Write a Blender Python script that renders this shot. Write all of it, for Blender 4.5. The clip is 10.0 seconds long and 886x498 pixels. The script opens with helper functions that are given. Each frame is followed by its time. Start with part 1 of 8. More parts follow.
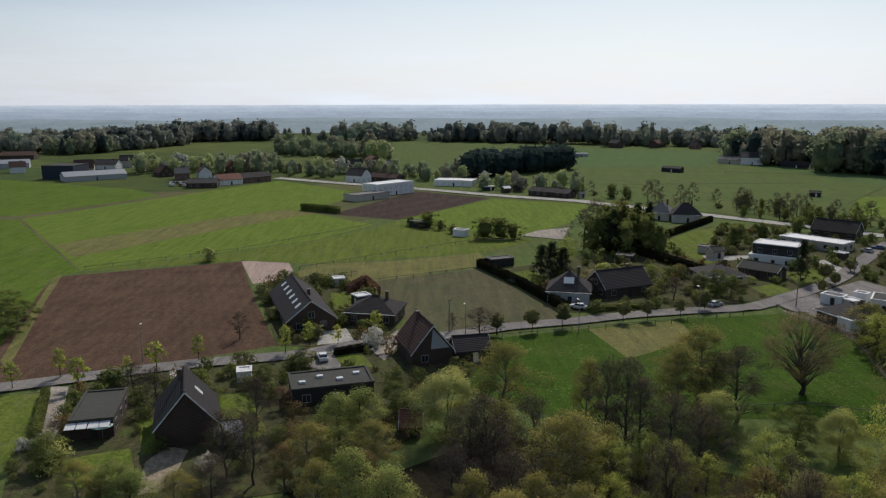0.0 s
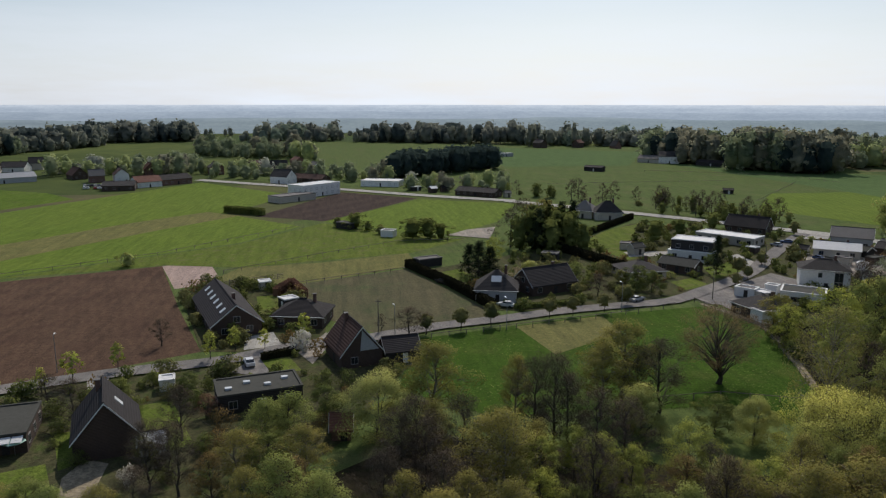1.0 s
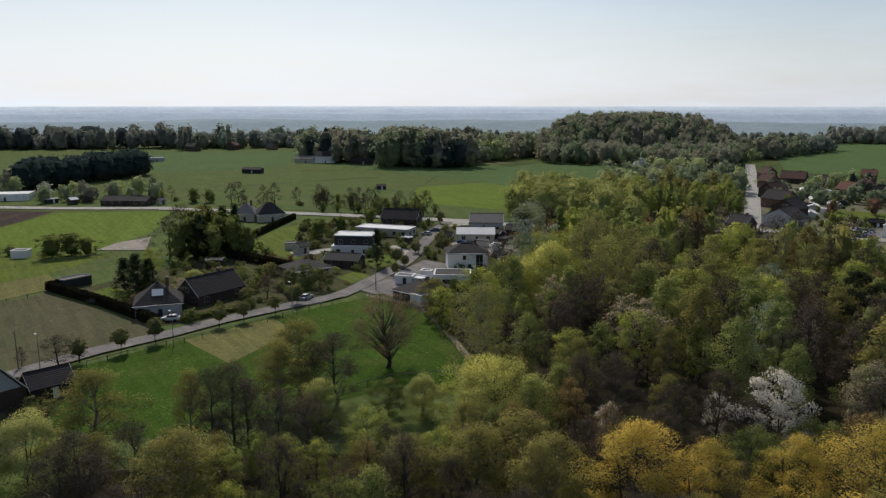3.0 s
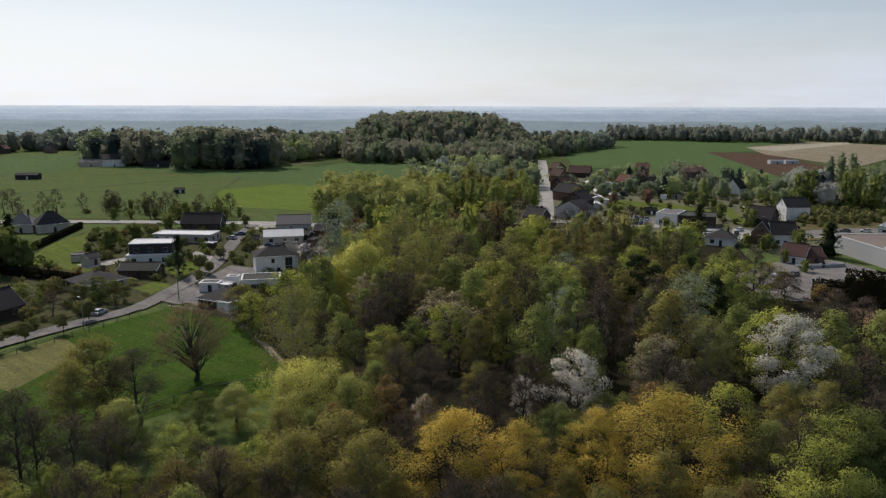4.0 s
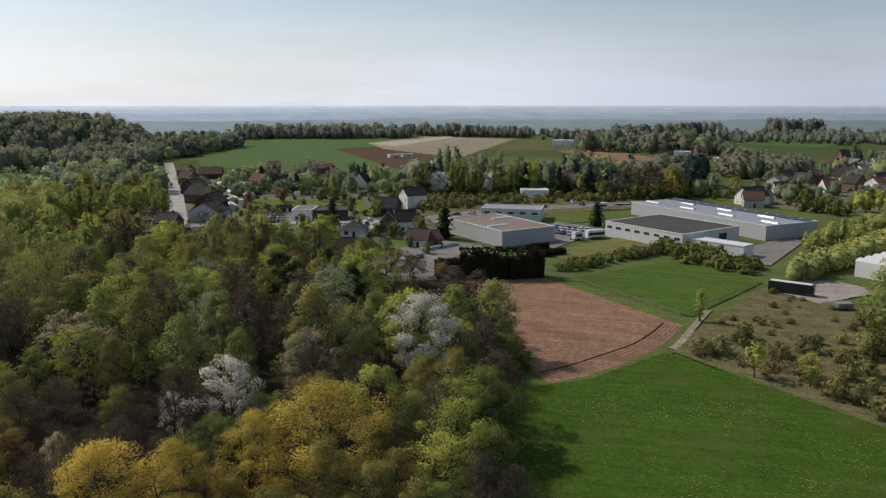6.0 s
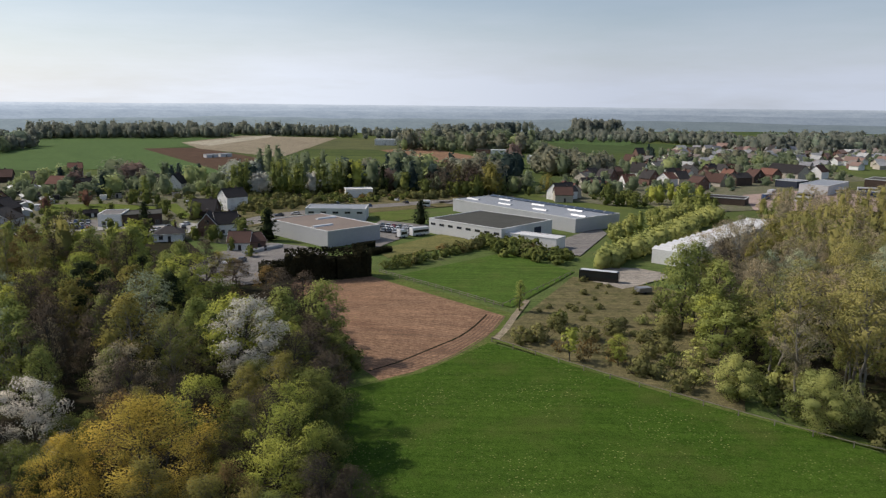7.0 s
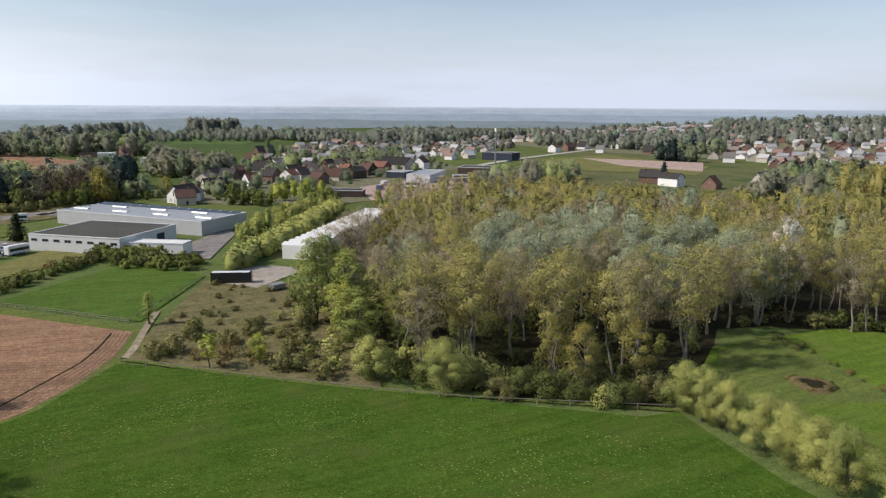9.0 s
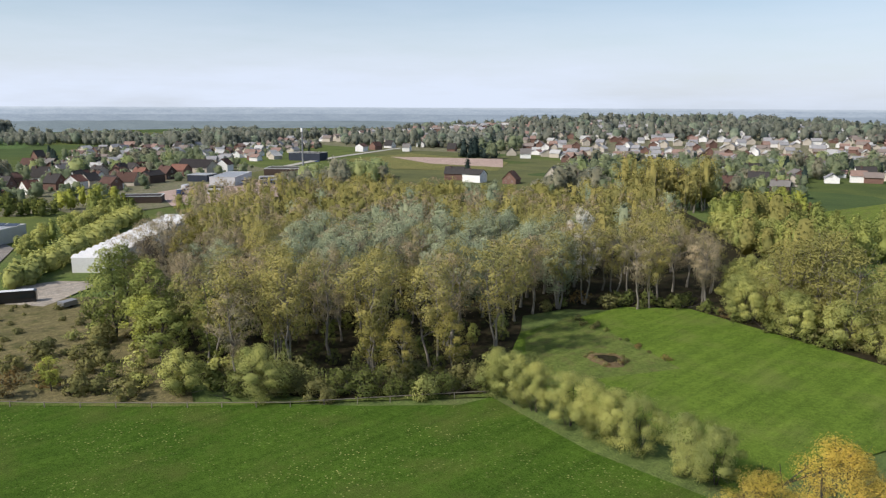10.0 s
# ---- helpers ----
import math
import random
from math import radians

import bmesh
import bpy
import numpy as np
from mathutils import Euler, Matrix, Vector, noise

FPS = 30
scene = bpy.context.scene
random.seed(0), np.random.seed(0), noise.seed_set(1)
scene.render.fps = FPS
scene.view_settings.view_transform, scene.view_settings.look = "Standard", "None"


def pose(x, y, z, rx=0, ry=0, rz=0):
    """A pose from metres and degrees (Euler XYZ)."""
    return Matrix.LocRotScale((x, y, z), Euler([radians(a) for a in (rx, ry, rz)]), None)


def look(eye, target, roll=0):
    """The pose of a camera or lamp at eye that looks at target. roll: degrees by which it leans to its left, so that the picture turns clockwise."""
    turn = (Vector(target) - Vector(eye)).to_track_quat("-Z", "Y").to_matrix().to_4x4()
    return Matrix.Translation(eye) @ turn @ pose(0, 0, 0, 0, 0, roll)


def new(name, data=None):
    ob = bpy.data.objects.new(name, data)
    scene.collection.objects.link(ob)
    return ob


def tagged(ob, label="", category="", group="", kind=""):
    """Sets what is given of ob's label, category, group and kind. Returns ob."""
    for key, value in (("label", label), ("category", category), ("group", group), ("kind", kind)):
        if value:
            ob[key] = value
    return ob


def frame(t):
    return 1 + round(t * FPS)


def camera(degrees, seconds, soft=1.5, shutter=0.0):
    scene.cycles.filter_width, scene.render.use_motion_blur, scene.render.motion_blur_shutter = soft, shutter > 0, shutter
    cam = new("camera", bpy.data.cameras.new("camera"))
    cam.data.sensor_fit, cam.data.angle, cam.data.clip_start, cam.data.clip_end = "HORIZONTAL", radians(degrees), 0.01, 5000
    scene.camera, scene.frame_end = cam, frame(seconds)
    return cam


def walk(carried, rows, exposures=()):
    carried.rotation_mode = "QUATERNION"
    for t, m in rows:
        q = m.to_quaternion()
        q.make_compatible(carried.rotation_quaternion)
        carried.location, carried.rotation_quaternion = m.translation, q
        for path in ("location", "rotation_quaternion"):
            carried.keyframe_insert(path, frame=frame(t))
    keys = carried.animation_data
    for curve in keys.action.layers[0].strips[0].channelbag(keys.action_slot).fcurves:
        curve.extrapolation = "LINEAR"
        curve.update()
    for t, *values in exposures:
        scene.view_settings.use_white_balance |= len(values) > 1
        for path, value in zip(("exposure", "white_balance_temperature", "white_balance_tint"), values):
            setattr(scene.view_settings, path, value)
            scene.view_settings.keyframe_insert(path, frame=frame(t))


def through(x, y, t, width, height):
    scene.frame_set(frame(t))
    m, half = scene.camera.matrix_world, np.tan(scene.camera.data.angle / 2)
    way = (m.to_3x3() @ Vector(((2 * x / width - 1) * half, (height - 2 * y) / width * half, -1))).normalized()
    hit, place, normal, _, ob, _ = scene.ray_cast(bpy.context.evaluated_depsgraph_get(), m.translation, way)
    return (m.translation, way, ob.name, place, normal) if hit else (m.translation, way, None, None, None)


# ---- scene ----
cam = camera(61.58, 10.0, soft=1.25)
PATH = [
    (0, pose(0, 0, 50, 78.85, 0, -2.06) @ pose(0, 0, 0, 0, 0, -0.08)),
    (0.5, pose(0, 0, 50, 78.86, 0, -3.99) @ pose(0, 0, 0, 0, 0, 0.02)),
    (1, pose(0, 0, 50, 78.87, 0, -7.71) @ pose(0, 0, 0, 0, 0, 0.05)),
    (1.5, pose(0, 0, 50, 78.92, 0, -12.47) @ pose(0, 0, 0, 0, 0, 0.13)),
    (2, pose(0, 0, 50, 78.94, 0, -19.74) @ pose(0, 0, 0, 0, 0, 0.10)),
    (2.5, pose(0, 0, 50, 78.96, 0, -26.25) @ pose(0, 0, 0, 0, 0, 0.14)),
    (2.7, pose(0, 0, 50, 78.96, 0, -29.07) @ pose(0, 0, 0, 0, 0, 0.09)),
    (3.8, pose(0, 0, 50, 79.01, 0, -45.57) @ pose(0, 0, 0, 0, 0, 0.06)),
    (4, pose(0, 0, 50, 78.97, 0, -48.37) @ pose(0, 0, 0, 0, 0, 0.16)),
    (4.5, pose(0, 0, 50, 79.00, 0, -54.95) @ pose(0, 0, 0, 0, 0, 0.08)),
    (5, pose(0, 0, 50, 78.97, 0, -62.94) @ pose(0, 0, 0, 0, 0, 0.06)),
    (5.5, pose(0, 0, 50, 78.94, 0, -69.50) @ pose(0, 0, 0, 0, 0, 0.14)),
    (5.7, pose(0, 0, 50, 78.94, 0, -72.10) @ pose(0, 0, 0, 0, 0, -0.00)),
    (6.8, pose(0, 0, 50, 78.93, 0, -86.99) @ pose(0, 0, 0, 0, 0, 0.55)),
    (7, pose(0, 0, 50, 78.93, 0, -89.68) @ pose(0, 0, 0, 0, 0, 0.59)),
    (7.5, pose(0, 0, 50, 78.97, 0, -96.10) @ pose(0, 0, 0, 0, 0, 0.43)),
    (8, pose(0, 0, 50, 79.01, 0, -103.69) @ pose(0, 0, 0, 0, 0, 0.45)),
    (8.5, pose(0, 0, 50, 79.02, 0, -110.54) @ pose(0, 0, 0, 0, 0, 0.37)),
    (9, pose(0, 0, 50, 79.04, 0, -118.11) @ pose(0, 0, 0, 0, 0, 0.37)),
    (9.5, pose(0, 0, 50, 79.06, 0, -124.94) @ pose(0, 0, 0, 0, 0, 0.29)),
    (10, pose(0, 0, 50, 79.08, 0, -132.74) @ pose(0, 0, 0, 0, 0, 0.24)),
]
walk(cam, PATH, [(0.0, -0.3, 6500, 10), (2.5, -0.3, 6520, 10), (4.0, -0.24, 6620, 11), (5.0, -0.2, 6640, 11), (6.5, -0.07, 6640, 11), (7.5, 0.05, 6640, 11), (8.5, 0.19, 6620, 11), (10.0, 0.4, 6550, 10)])

# ---- world and sun ----
SUN_AZ, SUN_EL = -18.0, 42.0        # degrees from +y, negative to the right; height
world = bpy.data.worlds.new("sky")
scene.world = world
world.use_nodes = True
wt = world.node_tree
bg = wt.nodes["Background"]
sky = wt.nodes.new("ShaderNodeTexSky")
sky.sky_type, sky.sun_disc = 'NISHITA', False
sky.sun_elevation, sky.sun_rotation = radians(SUN_EL), radians(-SUN_AZ)
sky.altitude, sky.air_density, sky.dust_density, sky.ozone_density = 50, 1.0, 1.1, 2.2
# thin high cloud, thicker towards the horizon, in long streaks
veil, turn, spots, cut, level, fade, both = (wt.nodes.new("ShaderNode" + k) for k in ("Mix", "Mapping", "TexNoise", "MapRange", "SeparateXYZ", "MapRange", "Math"))
veil.data_type = 'RGBA'
turn.inputs["Scale"].default_value = (1.0, 1.0, 7.0)
spots.inputs["Scale"].default_value, spots.inputs["Detail"].default_value, spots.inputs["Roughness"].default_value = 1.7, 6, 0.62
for node, values in ((cut, (0.32, 0.7, 0.62, 1.2)), (fade, (0.0, 0.17, 1.0, 0.18))):
    for k, v in enumerate(values):
        node.inputs[k + 1].default_value = v
both.operation = 'MULTIPLY'
place = wt.nodes.new("ShaderNodeTexCoord").outputs["Generated"]
wt.links.new(place, turn.inputs["Vector"])
wt.links.new(place, level.inputs[0])
wt.links.new(level.outputs[2], fade.inputs[0])
wt.links.new(turn.outputs[0], spots.inputs["Vector"])
wt.links.new(spots.outputs["Fac"], cut.inputs[0])
wt.links.new(cut.outputs[0], both.inputs[0])
wt.links.new(fade.outputs[0], both.inputs[1])
wt.links.new(both.outputs[0], veil.inputs[0])
towards, glow, tone = (wt.nodes.new("ShaderNode" + k) for k in ("VectorMath", "MapRange", "Mix"))
towards.operation, tone.data_type = 'DOT_PRODUCT', 'RGBA'
towards.inputs[1].default_value = (-math.sin(radians(SUN_AZ)), math.cos(radians(SUN_AZ)), 0)
for k, v in enumerate((0.1, 1.0, 0.0, 1.0)):
    glow.inputs[k + 1].default_value = v
tone.inputs[6].default_value, tone.inputs[7].default_value = (5.6, 6.25, 7.5, 1), (10.5, 11.25, 12.3, 1)   # the veil is brighter towards the sun
wt.links.new(place, towards.inputs[0])
wt.links.new(towards.outputs["Value"], glow.inputs[0])
wt.links.new(glow.outputs[0], tone.inputs[0])
wt.links.new(tone.outputs[2], veil.inputs[7])
wt.links.new(sky.outputs[0], veil.inputs[6])
wt.links.new(veil.outputs[2], bg.inputs[0])
bg.inputs[1].default_value = 0.10
sun = new("sun", bpy.data.lights.new("sun", 'SUN'))
sun.data.energy, sun.data.angle, sun.data.color = 3.7, radians(0.53), (1.0, 0.925, 0.84)
sun.matrix_world = look((0, 0, 0), (math.sin(radians(SUN_AZ)) * math.cos(radians(SUN_EL)),
                                    -math.cos(radians(SUN_AZ)) * math.cos(radians(SUN_EL)), -math.sin(radians(SUN_EL))))


# ---- materials ----
def nodes_of(name):
    m = bpy.data.materials.new(name)
    m.use_nodes = True
    return m, m.node_tree.nodes, m.node_tree.links, m.node_tree.nodes["Principled BSDF"]


def noise_node(nt, lk, vec, scale, detail=4.0, rough=0.6):
    n = nt.new("ShaderNodeTexNoise")
    n.inputs["Scale"].default_value, n.inputs["Detail"].default_value, n.inputs["Roughness"].default_value = scale, detail, rough
    lk.new(vec, n.inputs["Vector"])
    return n.outputs["Fac"]


def ramp(nt, lk, fac, lo, hi, a, b):
    r = nt.new("ShaderNodeValToRGB")
    r.color_ramp.elements[0].position, r.color_ramp.elements[1].position = lo, hi
    r.color_ramp.elements[0].color, r.color_ramp.elements[1].color = (*a, 1), (*b, 1)
    lk.new(fac, r.inputs[0])
    return r.outputs[0]


def mix(nt, lk, fac, a, b, kind='MIX'):
    n = nt.new("ShaderNodeMix")
    n.data_type, n.blend_type = 'RGBA', kind
    for sock, v in ((n.inputs[0], fac), (n.inputs[6], a), (n.inputs[7], b)):
        if isinstance(v, (int, float)):
            sock.default_value = v
        elif isinstance(v, tuple):
            sock.default_value = (*v, 1)
        else:
            lk.new(v, sock)
    return n.outputs[2]


def bump(nt, lk, b, height, strength, dist):
    n = nt.new("ShaderNodeBump")
    n.inputs["Strength"].default_value, n.inputs["Distance"].default_value = strength, dist
    lk.new(height, n.inputs["Height"])
    lk.new(n.outputs[0], b.inputs["Normal"])


def field_mat(name, a, b, third=None, big=0.03, fine=1.2, rows=None, specks=None, relief=0.15):
    """Ground cover: a patchy mix of a and b, stains of third, rows=(degrees, metres, depth), specks=(colour, share)."""
    m, nt, lk, p = nodes_of(name)
    tc = nt.new("ShaderNodeTexCoord").outputs["Object"]
    n1, n2 = noise_node(nt, lk, tc, big, 5), noise_node(nt, lk, tc, fine, 6, 0.7)
    col = ramp(nt, lk, n1, 0.35, 0.65, a, b)
    col = mix(nt, lk, 0.55, col, ramp(nt, lk, n2, 0.3, 0.7, tuple(v * 0.55 for v in a), tuple(min(1, v * 1.45) for v in b)))
    n4 = noise_node(nt, lk, tc, big * 7, 4, 0.6)
    col = mix(nt, lk, ramp(nt, lk, n4, 0.42, 0.7, (0, 0, 0), (0.35, 0.35, 0.35)), col, tuple(v * 0.6 for v in a))
    if third:
        n3 = noise_node(nt, lk, tc, big * 2.6, 6, 0.65)
        col = mix(nt, lk, ramp(nt, lk, n3, 0.5, 0.68, (0, 0, 0), (0.8, 0.8, 0.8)), col, third)
    height = n2
    if rows:
        mp = nt.new("ShaderNodeMapping")
        mp.inputs["Rotation"].default_value[2] = radians(rows[0])
        lk.new(tc, mp.inputs["Vector"])
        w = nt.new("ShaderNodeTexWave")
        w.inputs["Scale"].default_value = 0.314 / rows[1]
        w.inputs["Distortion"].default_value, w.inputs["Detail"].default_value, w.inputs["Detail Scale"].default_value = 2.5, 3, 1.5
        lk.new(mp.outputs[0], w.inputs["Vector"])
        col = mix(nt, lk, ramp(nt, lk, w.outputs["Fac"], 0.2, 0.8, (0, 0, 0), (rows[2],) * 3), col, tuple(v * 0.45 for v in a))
        w2 = nt.new("ShaderNodeTexWave")
        w2.inputs["Scale"].default_value, w2.inputs["Distortion"].default_value = 0.314 / rows[1] / 6.5, 4
        lk.new(mp.outputs[0], w2.inputs["Vector"])
        col = mix(nt, lk, ramp(nt, lk, w2.outputs["Fac"], 0.3, 0.9, (0, 0, 0), (rows[2] * 0.5,) * 3), col, tuple(v * 1.35 for v in b))
        height = w.outputs["Fac"]
    blades = noise_node(nt, lk, tc, fine * 3.5, 3, 0.75)      # tufts, and the swathes that wheels and wind leave
    col = mix(nt, lk, 1.0, col, ramp(nt, lk, blades, 0.34, 0.66, (0.62,) * 3, (1.34, 1.32, 1.28)), 'MULTIPLY')
    drawn = nt.new("ShaderNodeMapping")
    drawn.inputs["Rotation"].default_value[2] = radians(rows[0] if rows else 47)
    drawn.inputs["Scale"].default_value = (0.55, 0.045, 1)
    lk.new(tc, drawn.inputs["Vector"])
    col = mix(nt, lk, 1.0, col, ramp(nt, lk, noise_node(nt, lk, drawn.outputs[0], 1.0, 4, 0.6), 0.3, 0.7, (0.8, 0.82, 0.84), (1.18, 1.15, 1.1)), 'MULTIPLY')
    if specks:
        v = nt.new("ShaderNodeTexVoronoi")
        v.inputs["Scale"].default_value = 1.5
        lk.new(tc, v.inputs["Vector"])
        dot = ramp(nt, lk, v.outputs["Distance"], 0.12, 0.26, (1, 1, 1), (0, 0, 0))
        where = ramp(nt, lk, noise_node(nt, lk, tc, 0.07, 5, 0.75), 1 - specks[1], 1 - specks[1] + 0.2, (0, 0, 0), (0.75, 0.75, 0.75))
        col = mix(nt, lk, mix(nt, lk, 1.0, dot, where, 'MULTIPLY'), col, specks[0])
    lk.new(col, p.inputs["Base Color"])
    p.inputs["Roughness"].default_value = 0.95
    p.inputs["Specular IOR Level"].default_value = 0.02
    bump(nt, lk, p, height, 0.6, relief)
    return m


def plain_mat(name, a, b=None, rough=0.7, metal=0.0, scale=1.5, relief=0.0, rows=None, spec=0.4, per_object=0.0):
    """Paint, plaster, roofing: a and b mixed at two scales; rows=(axis, metres) adds courses of relief and tone."""
    b = b or tuple(v * 0.75 for v in a)
    m, nt, lk, p = nodes_of(name)
    tc = nt.new("ShaderNodeTexCoord").outputs["Object"]
    n1, n2 = noise_node(nt, lk, tc, scale * 0.25, 5, 0.65), noise_node(nt, lk, tc, scale * 4, 4, 0.7)
    col = ramp(nt, lk, n1, 0.3, 0.7, a, b)
    col = mix(nt, lk, 0.35, col, ramp(nt, lk, n2, 0.3, 0.7, tuple(v * 0.6 for v in b), tuple(min(1, v * 1.25) for v in a)))
    if rows:
        w = nt.new("ShaderNodeTexWave")
        w.bands_direction = rows[0]
        w.inputs["Scale"].default_value = 0.314 / rows[1]
        w.inputs["Distortion"].default_value = 0.4
        lk.new(tc, w.inputs["Vector"])
        col = mix(nt, lk, ramp(nt, lk, w.outputs["Fac"], 0.1, 0.5, (0.22,) * 3, (0, 0, 0)), col, tuple(v * 0.4 for v in b))
        bump(nt, lk, p, w.outputs["Fac"], 0.7, 0.05)
    elif relief:
        bump(nt, lk, p, n2, 0.5, relief)
    if per_object:
        oi = nt.new("ShaderNodeObjectInfo")
        col = mix(nt, lk, 1.0, col, ramp(nt, lk, oi.outputs["Random"], 0, 1, (1 - per_object,) * 3, (1 + per_object * 0.3,) * 3), 'MULTIPLY')
    lk.new(col, p.inputs["Base Color"])
    p.inputs["Roughness"].default_value, p.inputs["Metallic"].default_value = rough, metal
    p.inputs["Specular IOR Level"].default_value = spec
    return m


def leaf_mat(name, a, b, through=0.3):
    """Leaves: each one between a and b, each tree a little different, light shining through."""
    m, nt, lk, p = nodes_of(name)
    gi = nt.new("ShaderNodeNewGeometry")
    a, b = tuple(u * 0.68 + v * 0.2 for u, v in zip(a, b)), tuple(u * 0.2 + v * 0.67 for u, v in zip(a, b))
    col = ramp(nt, lk, gi.outputs["Random Per Island"], 0, 1, a, b)
    tint = ramp(nt, lk, noise_node(nt, lk, gi.outputs["Position"], 0.13, 2), 0.32, 0.68, (0.68, 0.73, 0.7), (1.28, 1.2, 1.06))
    col = mix(nt, lk, 1.0, col, tint, 'MULTIPLY')
    di, tr, mx = nt.new("ShaderNodeBsdfDiffuse"), nt.new("ShaderNodeBsdfTranslucent"), nt.new("ShaderNodeMixShader")
    lk.new(col, di.inputs[0])
    lk.new(col, tr.inputs[0])
    mx.inputs[0].default_value = through
    lk.new(di.outputs[0], mx.inputs[1])
    lk.new(tr.outputs[0], mx.inputs[2])
    lk.new(mx.outputs[0], nt["Material Output"].inputs[0])
    nt.remove(p)
    return m


GRASS = field_mat("meadow_grass", (0.039, 0.084, 0.0115), (0.057, 0.102, 0.016), (0.073, 0.097, 0.023), specks=((0.34, 0.33, 0.13), 0.56))
PASTURE = field_mat("pasture_grass", (0.084, 0.126, 0.04), (0.108, 0.143, 0.048), (0.122, 0.13, 0.06))
BRIGHT = field_mat("young_crop", (0.112, 0.172, 0.03), (0.142, 0.192, 0.037), rows=(20, 3.0, 0.1))
DEEP = field_mat("winter_wheat", (0.082, 0.135, 0.05), (0.1, 0.155, 0.058), rows=(-35, 4.0, 0.1))
DRY = field_mat("dry_grass", (0.145, 0.15, 0.055), (0.175, 0.165, 0.068), (0.12, 0.13, 0.05))
HAY = field_mat("hay_grass", (0.058, 0.108, 0.021), (0.078, 0.128, 0.027), (0.09, 0.118, 0.032))
OLIVE = field_mat("thin_grass_on_soil", (0.0991, 0.1, 0.0563), (0.116, 0.105, 0.0652), (0.0816, 0.1, 0.0482))


def land_mat():
    """The open country: a mosaic of fields of several greens and some bare earth."""
    m, nt, lk, p = nodes_of("open_country")
    tc = nt.new("ShaderNodeTexCoord").outputs["Object"]
    v = nt.new("ShaderNodeTexVoronoi")
    v.distance, v.feature = 'CHEBYCHEV', 'F1'
    v.inputs["Scale"].default_value = 0.006
    lk.new(tc, v.inputs["Vector"])
    cell = nt.new("ShaderNodeSeparateColor")
    lk.new(v.outputs["Color"], cell.inputs[0])
    r = nt.new("ShaderNodeValToRGB")
    r.color_ramp.interpolation = 'CONSTANT'
    for k, (at, c) in enumerate(((0.0, (0.076, 0.102, 0.036)), (0.3, (0.098, 0.126, 0.043)), (0.52, (0.066, 0.098, 0.038)), (0.72, (0.108, 0.118, 0.055)), (0.88, (0.118, 0.116, 0.062)))):
        e = r.color_ramp.elements[k] if k < 2 else r.color_ramp.elements.new(at)
        e.position, e.color = at, (*c, 1)
    lk.new(cell.outputs[0], r.inputs[0])
    n1, n2 = noise_node(nt, lk, tc, 0.03, 6, 0.65), noise_node(nt, lk, tc, 1.0, 5, 0.7)
    col = mix(nt, lk, 1.0, r.outputs[0], ramp(nt, lk, n1, 0.3, 0.7, (0.72, 0.76, 0.8), (1.2, 1.12, 1.0)), 'MULTIPLY')
    col = mix(nt, lk, 1.0, col, ramp(nt, lk, n2, 0.3, 0.7, (0.75,) * 3, (1.2,) * 3), 'MULTIPLY')
    lk.new(col, p.inputs["Base Color"])
    p.inputs["Roughness"].default_value, p.inputs["Specular IOR Level"].default_value = 1.0, 0.02
    bump(nt, lk, p, n2, 0.5, 0.1)
    return m


LAND = land_mat()
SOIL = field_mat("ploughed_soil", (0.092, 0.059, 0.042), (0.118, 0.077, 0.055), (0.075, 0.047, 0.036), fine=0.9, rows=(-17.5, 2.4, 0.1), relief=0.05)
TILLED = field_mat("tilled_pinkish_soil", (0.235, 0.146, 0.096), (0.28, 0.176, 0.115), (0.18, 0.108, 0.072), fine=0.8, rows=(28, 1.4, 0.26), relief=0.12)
PALESOIL = field_mat("pale_dry_soil", (0.25, 0.215, 0.155), (0.3, 0.26, 0.19), (0.2, 0.165, 0.12), big=0.012, fine=0.5)
FURROW = field_mat("furrow_earth", (0.16, 0.105, 0.075), (0.2, 0.13, 0.095), relief=0.1)
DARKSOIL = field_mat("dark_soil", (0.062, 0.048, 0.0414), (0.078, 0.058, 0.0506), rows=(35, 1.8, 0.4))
CONCRETE_SOIL = field_mat("pale_sheeted_soil", (0.36, 0.33, 0.26), (0.42, 0.39, 0.31), big=0.02)
SAND = field_mat("riding_sand", (0.34, 0.26, 0.23), (0.4, 0.31, 0.276), big=0.1)
GRAVEL = field_mat("gravel", (0.3, 0.27, 0.24), (0.36, 0.33, 0.29), (0.22, 0.20, 0.17), big=0.08)
ASPHALT = field_mat("grey_asphalt", (0.19, 0.18, 0.175), (0.24, 0.23, 0.22), (0.15, 0.14, 0.135), big=0.09, fine=2.5, relief=0.02)
CONCRETE = field_mat("pale_concrete", (0.37, 0.36, 0.34), (0.44, 0.43, 0.40), (0.3, 0.29, 0.27), big=0.1, relief=0.02)
SCRUBLAND = field_mat("rough_grass", (0.105, 0.1, 0.05), (0.18, 0.155, 0.082), (0.058, 0.07, 0.026), big=0.09)
GARDEN = field_mat("garden_lawn", (0.0935, 0.14, 0.027), (0.132, 0.165, 0.0351), (0.143, 0.14, 0.0607), big=0.1)
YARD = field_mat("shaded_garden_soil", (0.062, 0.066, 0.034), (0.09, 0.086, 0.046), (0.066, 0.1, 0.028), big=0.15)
MOWN = field_mat("mown_meadow", (0.08, 0.135, 0.02), (0.105, 0.158, 0.027), (0.115, 0.146, 0.038))
SHORE = field_mat("bare_shore", (0.115, 0.085, 0.05), (0.15, 0.115, 0.065), (0.1, 0.1, 0.045), big=0.3)
REEDY = field_mat("reedy_grass", (0.085, 0.125, 0.032), (0.12, 0.15, 0.042), (0.115, 0.11, 0.048), big=0.12)
